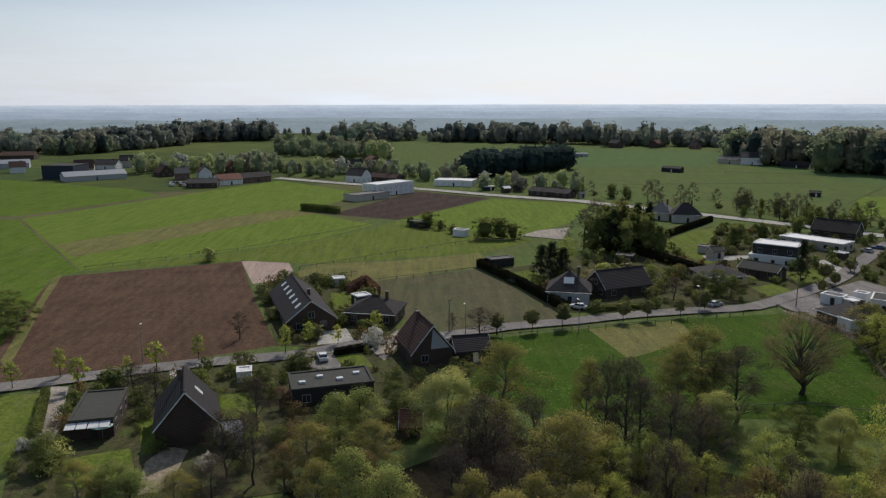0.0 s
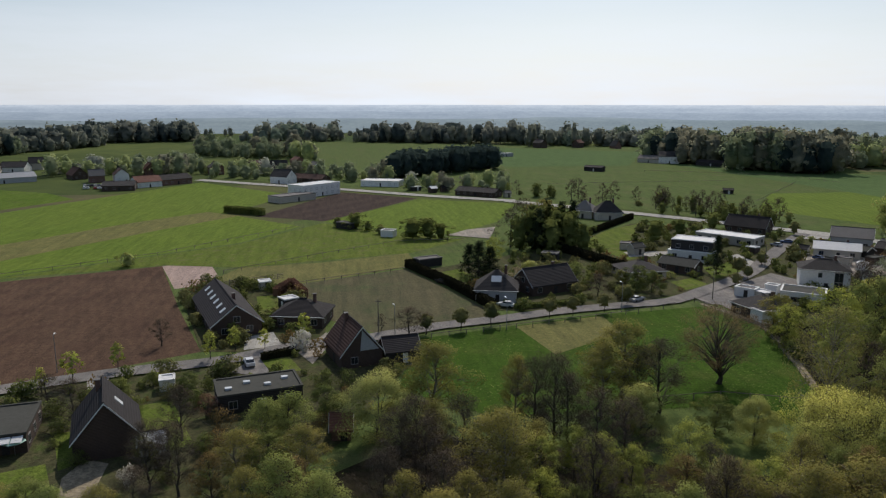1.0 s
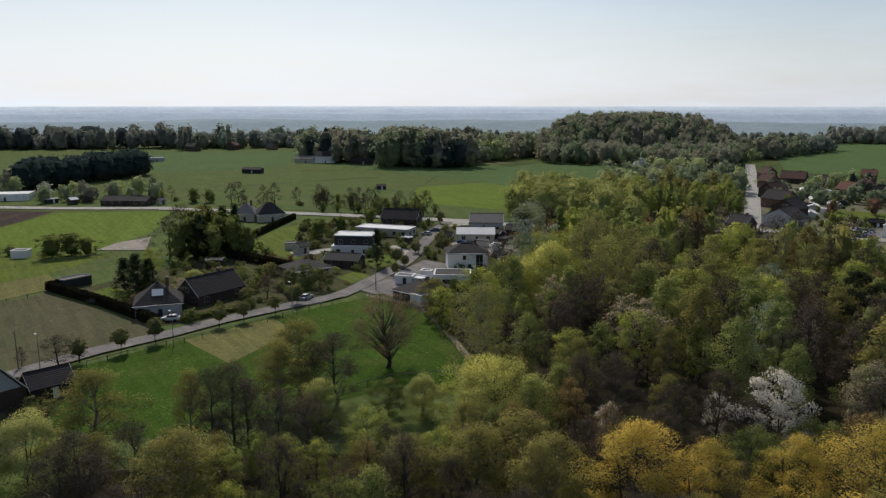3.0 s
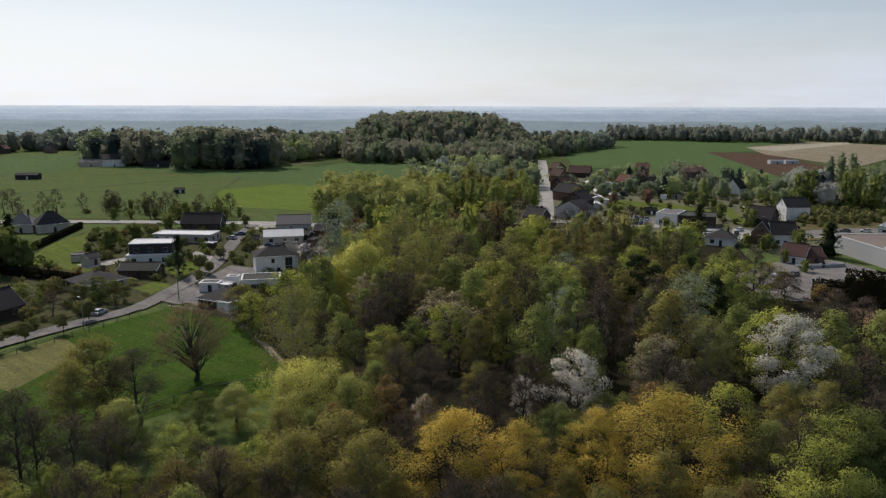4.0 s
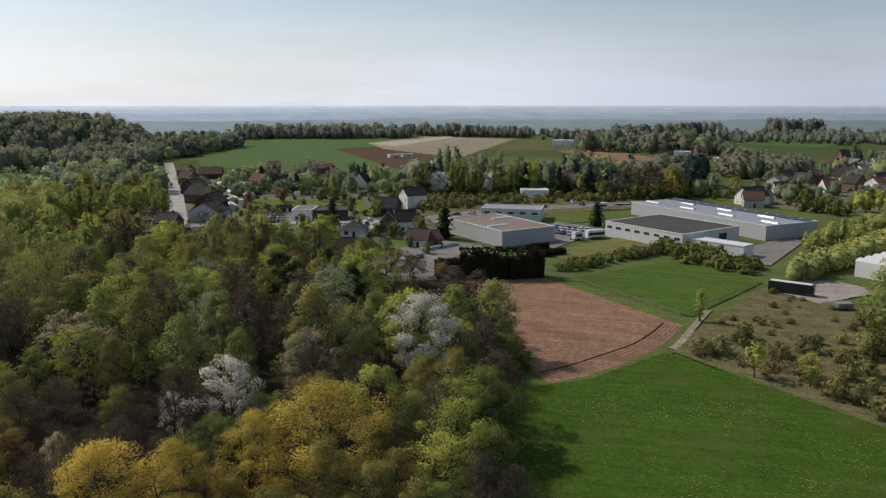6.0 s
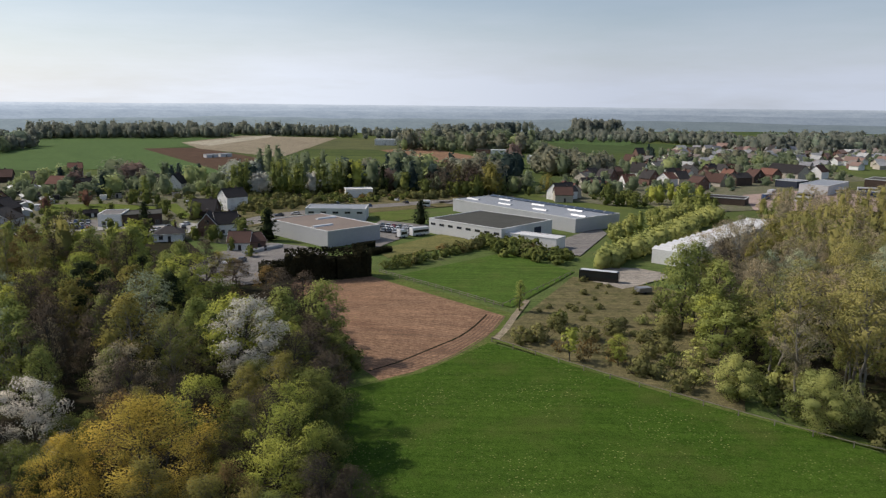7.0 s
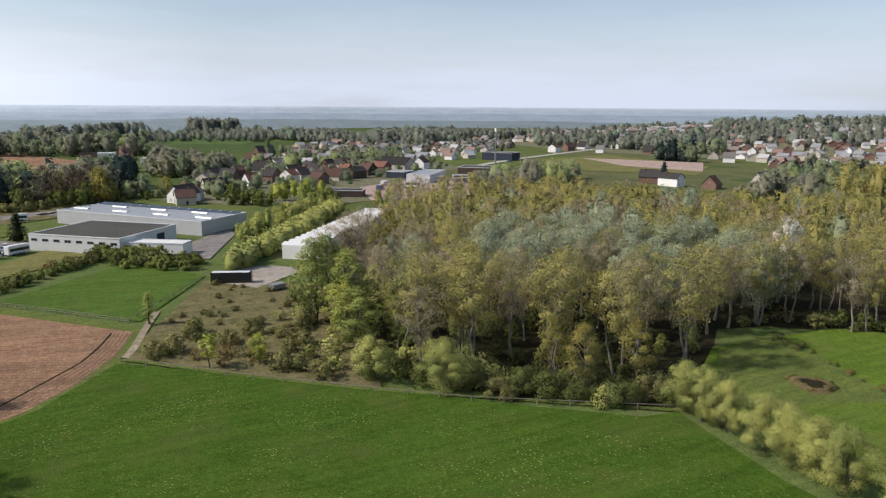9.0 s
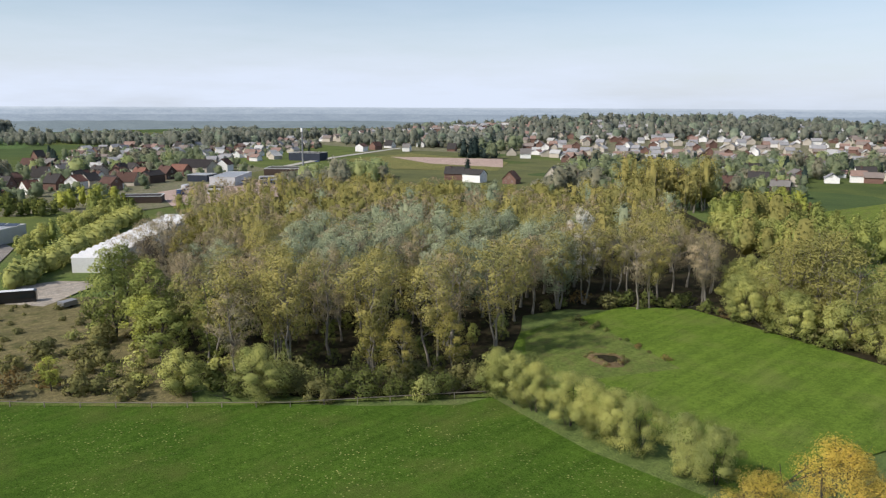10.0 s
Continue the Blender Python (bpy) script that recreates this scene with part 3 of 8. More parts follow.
LABELS = {
    "ash": "spring ash tree with thin olive-green young leaves", "alder": "alder tree in fresh green leaf at the wood",
    "maple": "maple tree with bright yellow-green spring leaves", "bush_tree": "low dense dark green bushy tree",
    "golden_poplar": "large poplar with golden-orange young spring leaves", "bronze_tree": "tree with sparse bronze-brown young leaves",
    "weeping_willow": "broad weeping willow with pale yellow-green dome", "goat_willow": "round pale yellow-green willow bush",
    "white_poplar": "tall white poplar with silvery blue-green leaves", "blossom_tree": "wild cherry tree covered in white blossom",
    "pink_tree": "tree with pinkish-beige spring buds", "bare_tree": "leafless grey-brown tree with fine bare twigs",
    "bare_pink": "tall budding poplar with pinkish bare twigs", "field_oak": "single spreading oak almost bare in the meadow",
    "lombardy_poplar": "slender columnar poplar in fresh green leaf", "spruce": "dark green conical spruce tree",
    "pine": "dark pine tree with a high crown", "copper_beech": "round tree with dark copper-red leaves",
    "street_tree": "small clipped round street tree beside the road", "young_tree": "young slender street tree with lime-green leaves",
    "bush": "round dark green garden bush", "pale_bush": "pale yellow-green willow scrub bush", "scrub": "olive-green scrub bush on rough ground",
    "brown_bush": "reddish-brown bush with young leaves", "blossom_bush": "garden bush covered with white blossom",
    "hybrid_poplar": "tall pale-trunked poplar with thin olive leaves", "clipped_willow": "clipped willow of a long olive-green row", "grove_willow": "broad pale green willow of the roadside grove", "high_willow": "tall willow with pale yellow-green foliage",
}
TREE_RNG = random.Random(5)
PLACED = []
TREES = [0]


def pool_add(store, me, m):
    """Adds a copy of a mesh, at the pose m, to a store that becomes one object of stuff."""
    n = len(me.vertices)
    co = np.empty(n * 3, np.float32)
    me.vertices.foreach_get("co", co)
    M = np.array(m)
    co = co.reshape(-1, 3) @ M[:3, :3].T + M[:3, 3]
    lv = np.empty(len(me.loops), np.int32)
    me.loops.foreach_get("vertex_index", lv)
    mat = me.materials[0]
    nn = NORMALS.get(me.name)
    if nn is None:
        nn = np.empty(n * 3, np.float32)
        me.vertex_normals.foreach_get("vector", nn)
    nn = nn.reshape(-1, 3) @ np.array(m.to_quaternion().to_matrix(), np.float32).T
    b = store.setdefault(mat.name, [mat, [], [], 0, []])
    b[1].append(co)
    b[4].append(nn)
    if len(lv) == 4 * len(me.polygons):
        lv = lv.reshape(-1, 4)
        lv = np.concatenate([lv[:, [0, 1, 2]], lv[:, [0, 2, 3]]])
    b[2].append(lv.reshape(-1, 3) + b[3])
    b[3] += n


def pool_make(store, name, label, category, soft=True):
    """One mesh of all that a store holds, a material slot for each material."""
    verts, normals, loops, idx, off = [], [], [], [], 0
    me = bpy.data.meshes.new(name)
    for k, (mat, cos, lps, n, nrm) in enumerate(store.values()):
        me.materials.append(mat)
        verts.append(np.concatenate(cos))
        normals.append(np.concatenate(nrm))
        lp = np.concatenate(lps) + off
        loops.append(lp)
        idx.append(np.full(len(lp), k, np.int32))
        off += n
    verts, loops, idx = np.concatenate(verts), np.concatenate(loops), np.concatenate(idx)
    me.vertices.add(len(verts))
    me.vertices.foreach_set("co", verts.astype(np.float32).ravel())
    me.loops.add(loops.size)
    me.loops.foreach_set("vertex_index", loops.ravel())
    me.polygons.add(len(loops))
    me.polygons.foreach_set("loop_start", np.arange(0, loops.size, 3, dtype=np.int32))
    me.polygons.foreach_set("material_index", idx)
    me.update(calc_edges=True)
    if soft:
        soft_normals(me, np.concatenate(normals))
    else:
        me.polygons.foreach_set("use_smooth", [False] * len(me.polygons))
    return tagged(new(name, me), label, category, kind="stuff")


def tree_pose(k0, x, y, h, r, rng, z=0):
    sz = (h or k0[0] * rng.uniform(0.85, 1.12)) / k0[0]
    sr = (r / k0[1]) if r else sz * rng.uniform(0.9, 1.15)
    return Matrix.LocRotScale((x, y, z), Euler((0, 0, rng.uniform(0, 6.28))), (sr, sr, sz)), sr * k0[1]


def tree(kind, x, y, h=None, r=None, group="", single=True, store=None, z=0):
    """One tree: a thing of its own, or, past those that can be counted, part of a wood."""
    k0 = KINDS[kind]
    d = math.hypot(x, y)
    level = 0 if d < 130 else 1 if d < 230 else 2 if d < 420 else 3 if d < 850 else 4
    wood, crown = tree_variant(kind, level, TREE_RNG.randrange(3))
    m, rad = tree_pose(k0, x, y, h, r, TREE_RNG, z)
    if not single:
        pool_add(store, wood, m)
        pool_add(store, crown, m)
        return None
    e = new("bush" if k0[0] < 3.5 else "tree")
    e.matrix_basis = m
    child("trunk", wood, e)
    child("crown", crown, e)
    PLACED.append((x, y, rad))
    TREES[0] += 1
    return tagged(e, LABELS[kind], "bush" if "bush" in kind or kind == "scrub" else "tree", group)


TAKEN = []          # x, y, radius of houses and road stretches


def is_free(x, y, margin):
    return all((x - q[0]) ** 2 + (y - q[1]) ** 2 > (q[2] + margin) ** 2 for q in TAKEN)


def wood_area(pts, spacing, kinds, seed, near=150.0, hscale=(0.8, 1.1), clear=0.6, name="woodland", label="mixed spring woodland in fresh leaf", z=None, free=1.0, patchy=None, keep=None):
    """Fills an area with trees of the given kinds (name: weight); those nearer than near are things, the rest one wood."""
    rng = random.Random(seed)
    xs, ys = [p[0] for p in pts], [p[1] for p in pts]
    names, weights = list(kinds), list(kinds.values())
    done, store = list(PLACED), {}
    y = min(ys)
    while y < max(ys):
        x = min(xs)
        while x < max(xs):
            px, py = x + rng.uniform(0, spacing * 0.95), y + rng.uniform(0, spacing * 0.95)
            x += spacing
            if not inside(pts, px, py) or not is_free(px, py, free):
                continue
            if keep and not keep(px, py):
                continue
            if patchy is not None and noise.noise((px * 0.007, py * 0.007, seed)) < patchy:
                continue
            if any((px - q[0]) ** 2 + (py - q[1]) ** 2 < (clear * q[2] + 1.0) ** 2 for q in done):
                continue
            if rng.random() < 0.62:
                kind = random.Random(int(px // 19) * 977 + int(py // 19) * 131 + seed).choices(names, weights)[0]
            else:
                kind = rng.choices(names, weights)[0]
            tree(kind, px, py, KINDS[kind][0] * rng.uniform(*hscale), None, "trees of the wood", math.hypot(px, py) < near, store, z(px, py) if z else 0)
        y += spacing
    if store:
        pool_make(store, name, label, "woodland")


def key_trees(rows):
    """Single trees that stand out: kind, x, y, height, crown radius."""
    for kind, x, y, h, r in rows:
        tree(kind, x, y, h, r)


# ---- the ground and its fields ----
def ground_sheet():
    vs, fs = [(0, 0, 0)], []
    rings, n = (150, 400, 900, 1700, 3000, 4950), 96
    for rr in rings:
        for i in range(n):
            vs.append((rr * math.cos(2 * math.pi * i / n), rr * math.sin(2 * math.pi * i / n), 0))
    for i in range(n):
        fs.append((0, 1 + i, 1 + (i + 1) % n))
        for k in range(len(rings) - 1):
            a, b = 1 + k * n, 1 + (k + 1) * n
            fs.append((a + i, b + i, b + (i + 1) % n, a + (i + 1) % n))
    return tagged(new("ground", mesh_of("ground", vs, fs, LAND)), "wide flat green pasture land reaching the horizon", "ground", kind="structure")


ground_sheet()
patch("pasture", pairs(-115.9, 144.0, -120.1, 232.5, -41.4, 305.4, 46.6, 371.7, 135.9, 327.2, 191.1, 242.4, 219.5, 176.2, 296.9, 81.8, 377.5, 5.6, 366.4, 1.4, 318.7, -68.0, 303.9, -124.7, 256.3, -329.2, 114.4, -392.4, 22.3, -159.3, 20, -60, -40, 40, -75.9, 90.7), 0, PASTURE, "rough green pasture", "pasture")
patch("pasture", pairs(-94.1, 528.2, -26.8, 994.3, 354.7, 821.7, 405.9, 630.8, 379.3, 473.3, 244.9, 243.3, 199.4, 253.1, 139.0, 334.5), 0, PASTURE, "wide green pasture beyond the houses", "pasture")
patch("brown_field", pairs(-105.7, 216.5, -56.3, 235.7, -40.3, 182.7, -29.5, 150.3, -48.6, 140.4, -75.6, 130.1, -85.7, 125.5, -89.0, 142.9), 0.03, SOIL, "bare brown ploughed field")
patch("field_margin", pairs(-82.3, 142.7, -88.6, 161.2, -98.0, 190.6, -107.1, 218.7, -104.7, 217.8, -95.2, 187.6, -84.7, 157.1, -78.4, 137.8), 0, DRY, "dry yellow grass margin of the ploughed field", "field")
patch("sand_arena", pairs(-56.3, 235.7, -43.4, 242.3, -34.7, 212.0, -46.2, 205.0), 0.05, SAND, "pale sandy riding patch beside the ploughed field")
patch("crop_field", pairs(-173.4, 329.6, -89.2, 489.3, -27.4, 415.6, -53.3, 346.5, -17.7, 307.2, -37.2, 272.9, -102.2, 224.5), 0.03, BRIGHT, "bright yellow-green field of young crop")
patch("dry_strip", pairs(-130.2, 266.9, -88.4, 325.7, -62.5, 354.4, -46.0, 340.7, -71.8, 306.7, -113.2, 244.4), 0.05, DRY, "dry brownish strip across the crop field")
patch("wheat_field", pairs(-255.4, 330.0, -174.1, 328.0, -101.7, 222.2, -106.7, 215.1, -85.7, 146.8, -127.0, 144.5), 0.03, MOWN, "green field of young wheat")
patch("wheat_field", pairs(-347.8, 453.2, -277.4, 505.9, -164.7, 441.5, -139.8, 410.6, -178.5, 338.1, -268.3, 347.3), 0.03, MOWN, "green field beyond the crop")
patch("dark_field", pairs(-39.1, 336.9, -0.5, 425.1, 39.5, 392.4, -7.8, 318.9, -19.2, 325.9), 0.04, DARKSOIL, "dark bare tilled field beside the road")
patch("crop_field", pairs(-9.0, 317.4, 39.6, 387.7, 86.4, 363.5, 65.1, 308.0, 41.9, 280.3, 22.9, 288.8), 0.04, BRIGHT, "bright green field of young crop")
patch("dry_strip", pairs(-39.1, 212.2, -31.6, 230.4, -6.8, 234.5, 21.5, 246.1, 22.5, 226.5, -15.6, 204.3), 0.04, DRY, "dry strip of trampled pasture")
patch("paddock", pairs(-16.2, 204.4, 18.6, 221.8, 36.6, 168.5, 20.9, 163.2, 6.4, 158.2, -5.2, 171.2), 0.05, OLIVE, "thin olive-coloured paddock")
patch("pasture", pairs(-101.5, 223.0, -36.9, 270.6, -8.9, 314.3, 44.5, 269.4, 22.5, 246.1, -31.6, 230.4, -56.0, 236.6), 0.025, GARDEN, "green pasture with fence lines")
patch("meadow", pairs(13.5, 152.3, 38.3, 159.5, 61.1, 165.6, 87.8, 169.3, 93.2, 150.9, 88.0, 131.7, 81.5, 113.3, 69.2, 101.3, 69.2, 109.9, 23.5, 110.6, 9.1, 124.3), 0.03, GRASS, "bright green meadow sloping from the road")
patch("mown_strip", pairs(38.2, 159.0, 60.8, 164.7, 60.3, 151.2, 41.8, 139.0), 0.05, DRY, "drier lighter strip of the meadow")
patch("crop_field", pairs(237.9, 388.1, 318.0, 387.9, 223.3, 273.4, 197.6, 330.5), 0.03, BRIGHT, "light green pasture beyond the houses")
patch("wheat_field", pairs(150.5, 847.0, 309.5, 743.2, 231.2, 580.0, 127.7, 579.5), 0.03, DEEP, "far green field before the woods")
patch("wheat_field", pairs(269.2, 599.2, 379.3, 473.3, 498.3, 522.3, 490.0, 417.4, 405.5, 356.2, 289.1, 361.8), 0.03, DEEP, "deep green field below the wooded hill")
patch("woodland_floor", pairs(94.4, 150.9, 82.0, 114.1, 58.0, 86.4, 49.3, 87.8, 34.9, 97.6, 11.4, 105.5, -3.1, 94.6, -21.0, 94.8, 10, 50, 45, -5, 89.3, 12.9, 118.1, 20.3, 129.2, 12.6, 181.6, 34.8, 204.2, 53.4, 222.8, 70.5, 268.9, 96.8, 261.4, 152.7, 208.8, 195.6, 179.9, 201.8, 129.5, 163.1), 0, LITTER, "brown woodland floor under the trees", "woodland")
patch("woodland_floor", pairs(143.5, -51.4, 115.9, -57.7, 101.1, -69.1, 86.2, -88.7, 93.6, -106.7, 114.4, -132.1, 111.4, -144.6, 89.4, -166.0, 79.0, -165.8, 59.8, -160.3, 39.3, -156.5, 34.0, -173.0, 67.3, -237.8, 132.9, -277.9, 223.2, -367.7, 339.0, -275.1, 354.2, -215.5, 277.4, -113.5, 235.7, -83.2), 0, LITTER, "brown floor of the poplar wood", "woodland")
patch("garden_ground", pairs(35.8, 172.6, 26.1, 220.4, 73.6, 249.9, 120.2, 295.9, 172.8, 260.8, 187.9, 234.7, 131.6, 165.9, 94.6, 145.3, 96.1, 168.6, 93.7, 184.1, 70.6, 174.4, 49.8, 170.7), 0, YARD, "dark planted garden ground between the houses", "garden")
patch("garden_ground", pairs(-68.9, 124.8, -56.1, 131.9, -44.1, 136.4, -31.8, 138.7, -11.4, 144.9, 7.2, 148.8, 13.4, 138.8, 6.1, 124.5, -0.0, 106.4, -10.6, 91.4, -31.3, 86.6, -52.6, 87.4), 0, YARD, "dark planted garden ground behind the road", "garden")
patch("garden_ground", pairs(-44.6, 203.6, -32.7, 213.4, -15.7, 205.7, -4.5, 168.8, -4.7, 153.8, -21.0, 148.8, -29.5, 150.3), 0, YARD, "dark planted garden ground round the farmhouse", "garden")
patch("garden_ground", pairs(266.7, 179.1, 450.8, 303.3, 433.3, 148.7, 325.3, 74.0, 251.2, 62.9, 268.9, 96.8, 273.7, 149.0), 0, VILLAGE, "gardens and yards of the village", "garden")
patch("garden_ground", pairs(409.0, -50.4, 573.0, -127.7, 739.1, -319.1, 522.9, -299.6, 469.0, -194.4, 398.3, -127.3, 373.9, -83.0), 0, VILLAGE, "gardens of the far village", "garden")
patch("lawn", pairs(-72.6, 124.5, -65.5, 125.5, -59.0, 108.7, -58.1, 94.7, -72.4, 111.2), 0, GARDEN, "green lawn beside the driveway", "lawn")
patch("lawn", pairs(-34.8, 123.0, -29.8, 124.6, -23.0, 107.3, -27.7, 103.7), 0, GARDEN, "green lawn beside the gable house", "lawn")
patch("lawn", pairs(-44.8, 113.3, -42.6, 113.9, -38.4, 102.3, -39.9, 100.9), 0, GARDEN, "strip of lawn beside the gable house", "lawn")
patch("lawn", pairs(-50.8, 100.1, -42.4, 103.3, -38.2, 94.0, -46.8, 91.3), 0, GARDEN, "small back lawn under trees", "lawn")
patch("lawn", pairs(-17.4, 142.7, -11.4, 144.5, -8.6, 136.5, -14.5, 135.2), 0, GARDEN, "front lawn of the flat-roofed house", "lawn")
patch("lawn", pairs(-23.1, 193.3, -13.5, 195.9, -17.3, 171.7, -20.5, 176.7), 0, GARDEN, "lawn of the hipped bungalow", "lawn")
patch("lawn", pairs(25.1, 213.3, 35.5, 219.9, 35.9, 204.5, 29.7, 199.2), 0, GARDEN, "small lawn behind the dark hedge", "lawn")
patch("lawn", pairs(83.5, 254.7, 104.6, 281.9, 122.5, 294.8, 101.0, 248.8, 100.3, 231.5, 91.3, 225.1), 0, GARDEN, "long lawn behind the houses", "lawn")
patch("lawn", pairs(91.5, 194.6, 100.2, 198.9, 100.6, 190.2, 91.5, 185.1), 0, GARDEN, "lawn at the road corner", "lawn")
patch("lawn", pairs(109.6, 211.3, 121.7, 217.9, 118.7, 204.9, 105.7, 196.3), 0, GARDEN, "front lawn of the modern house", "lawn")
patch("lawn", pairs(355.2, 193.0, 360.9, 165.4, 349.6, 132.0, 336.9, 130.2, 330.7, 179.8), 0, GARDEN, "green garden strip in the village", "lawn")
patch("lawn", pairs(356.8, 137.8, 365.4, 134.8, 323.4, 112.3, 315.3, 113.5), 0, GARDEN, "bright lawn beside the shop", "lawn")
patch("driveway", pairs(-21.0, 149.9, -21.7, 158.5, -16.1, 161.7, -13.3, 151.9), 0, CONCRETE, "pale paved driveway of the farmhouse", "driveway")
patch("driveway", pairs(-36.4, 89.5, -38.6, 98.6, -37.2, 104.0, -33.6, 102.2, -33.0, 91.0), 0, PALESOIL, "brownish paved strip behind the gable house", "driveway")
patch("driveway", pairs(-58.5, 107.7, -65.7, 128.4, -62.5, 128.2, -56.0, 110.6, -54.8, 105.6), 0, GRAVEL, "grey driveway beside the bungalow", "driveway")
patch("driveway", pairs(-47.8, 138.1, -44.0, 139.9, -42.9, 132.5, -45.7, 131.5), 0, CONCRETE, "paved driveway of the gable house", "driveway")
patch("driveway", pairs(-21.7, 137.1, -17.8, 146.2, -14.6, 136.8, -15.9, 133.8), 0, ASPHALT, "paved forecourt with a parked white car", "driveway")
patch("driveway", pairs(-9.8, 146.6, -4.3, 159.9, -4.0, 149.3, -6.6, 139.6), 0, GRAVEL, "gravel yard beside the farmhouse", "driveway")
patch("driveway", pairs(94.3, 237.7, 110.4, 237.0, 106.0, 229.9, 93.1, 229.5), 0, CONCRETE, "pale paved terrace", "driveway")
patch("driveway", pairs(124.8, 225.5, 131.0, 229.6, 129.6, 214.2, 123.1, 208.8), 0, CONCRETE, "pale paved driveway of the modern house", "driveway")
patch("driveway", pairs(180.3, 274.5, 189.0, 263.3, 179.1, 251.3, 167.9, 253.4), 0, CONCRETE, "pale paved forecourt by the main road", "driveway")
patch("driveway", pairs(90.1, 177.0, 104.7, 190.8, 105.6, 182.2, 94.7, 169.3, 90.6, 171.3), 0, ASPHALT, "paved road junction", "driveway")
patch("yard", pairs(93.4, 168.6, 110.1, 190.7, 126.1, 201.3, 128.9, 192.4, 115.5, 173.6, 105.7, 164.0, 94.0, 152.2), 0, ASPHALT, "paved yards between the houses", "yard")
patch("yard", pairs(150.3, 222.8, 166.0, 230.9, 184.4, 216.8, 167.2, 196.2, 148.0, 192.9, 142.7, 207.9), 0, GRAVEL, "grey yards behind the white house", "yard")
patch("terrace", pairs(39.6, 278.1, 48.7, 289.6, 61.6, 294.8, 54.0, 268.8), 0, GRAVEL, "pale riding yard with low walls", "yard")
patch("field_margin", pairs(176.9, 35.3, 184.0, 42.0, 198.0, 47.0, 207.0, 46.0, 209.0, 32.0, 221.2, 23.7, 173.0, -16.8, 150.5, -10.6, 134.8, -2.0, 125.8, 5.6, 119.1, 16.5, 138.5, 20.6), 0, REEDY, "grassy margin round the tilled field", "field")
patch("tilled_field", pairs(179.0, 34.3, 186.0, 39.0, 197.0, 43.0, 205.5, 43.5, 206.3, 32.0, 212.0, 22.4, 171.9, -13.8, 157.9, -9.6, 143.8, -1.9, 133.4, 6.1, 128.8, 12.1, 140.5, 19.9), 0.03, TILLED, "pinkish-brown freshly tilled field")
patch("hay_meadow", pairs(213.3, 14.6, 249.7, -19.9, 221.0, -38.9, 179.5, -16.3), 0.03, HAY, "small fenced green meadow")
patch("big_meadow", pairs(121.7, 21.3, 132.8, 4.6, 151.3, -9.1, 119.6, -46.8, 95.8, -70.3, 85.2, -82.8, 83.9, -89.2, 60.3, -84.9, 41.9, -85.5, 20, -60, 45, -5, 89.3, 12.9), 0.03, GRASS, "large bright green meadow dotted with dandelions")
patch("pond_meadow", pairs(105.7, -121.3, 102.8, -156.5, 90.5, -167.9, 42.9, -158.1, 25.3, -135.1, 39.4, -88.3, 53.4, -95.2, 91.2, -99.9), 0.025, MOWN, "light green meadow round a small pond hollow")
patch("rough_grass", pairs(102.2, -119.1, 106.6, -140.8, 88.1, -134.8, 69.2, -126.7, 76.7, -110.6, 82.6, -96.6), 0, REEDY, "rough reedy grass round the pond", "field")
patch("scrub_plot", pairs(152.9, -9.6, 213.9, -37.7, 202.0, -61.0, 181.8, -69.2, 143.3, -59.9, 115.7, -49.6), 0.035, SCRUBLAND, "rough plot of dry grass and scrub")
patch("far_field", pairs(742.2, 475.4, 964.4, 539.3, 1199.0, 355.4, 901.7, 259.9, 779.7, 315.8, 516.1, 147.3, 497.9, 172.4, 548.7, 240.3, 522.0, 323.1), 0.03, DEEP, "green field on the far side of the village")
patch("far_field", pairs(787.5, 322.3, 813.0, 270.6, 646.0, 152.9, 508.3, 145.0), 0.04, SOIL, "reddish-brown bare field far off")
patch("far_field", pairs(914.0, 326.1, 1116.8, 306.5, 1071.9, 158.4, 683.2, 152.6, 793.5, 264.1), 0.05, PALESOIL, "pale tilled field on the far rise")
patch("far_field", pairs(904.1, 321.3, 850.9, 270.4, 1082.4, 253.9, 1145.1, 270.5), 0.05, CONCRETE_SOIL, "strip of pale sheeted ground on the far rise")
patch("far_field", pairs(801.1, 73.4, 863.4, 28.1, 646.3, -54.1, 622.7, 2.0), 0.04, TILLED, "brown field among the far gardens")
patch("far_field", pairs(1251.6, -43.4, 1397.4, -228.7, 1230.2, -364.6, 943.6, -220.7, 1025.6, -89.7), 0.04, DEEP, "far light green field below the tree belt")
patch("far_field", pairs(577.4, -401.1, 604.0, -513.6, 452.5, -497.8, 398.4, -425.4, 461.3, -374.5), 0.04, DRY, "far dry field before the town")
patch("far_field", pairs(577.8, -462.0, 485.1, -525.6, 417.6, -452.7, 487.8, -434.2), 0.05, SAND, "far bare sandy field before the town")
patch("far_field", pairs(142.3, -346.6, 127.2, -434.3, 90.6, -419.8, 73.5, -345.3, 91.1, -315.9), 0.04, GARDEN, "green meadow at the edge of the town")
patch("garden_ground", pairs(406.0, -103.1, 511.5, -167.8, 556.8, -260.8, 447.2, -213.8, 425.2, -168.8, 362.1, -150.2, 344.9, -104.4), 0, VILLAGE, "yards and gardens of the village row", "garden")
patch("yard", pairs(425.2, -168.8, 448.3, -210.2, 464.7, -294.3, 411.3, -282.1, 359.6, -206.7, 362.1, -150.2), 0.03, SAND, "wide bare earth building yard")
patch("lawn", pairs(250.1, 24.9, 287.1, 0.5, 267.2, -11.4, 238.1, 19.2), 0.04, DRY, "lawn between the halls and the hedge", "lawn")
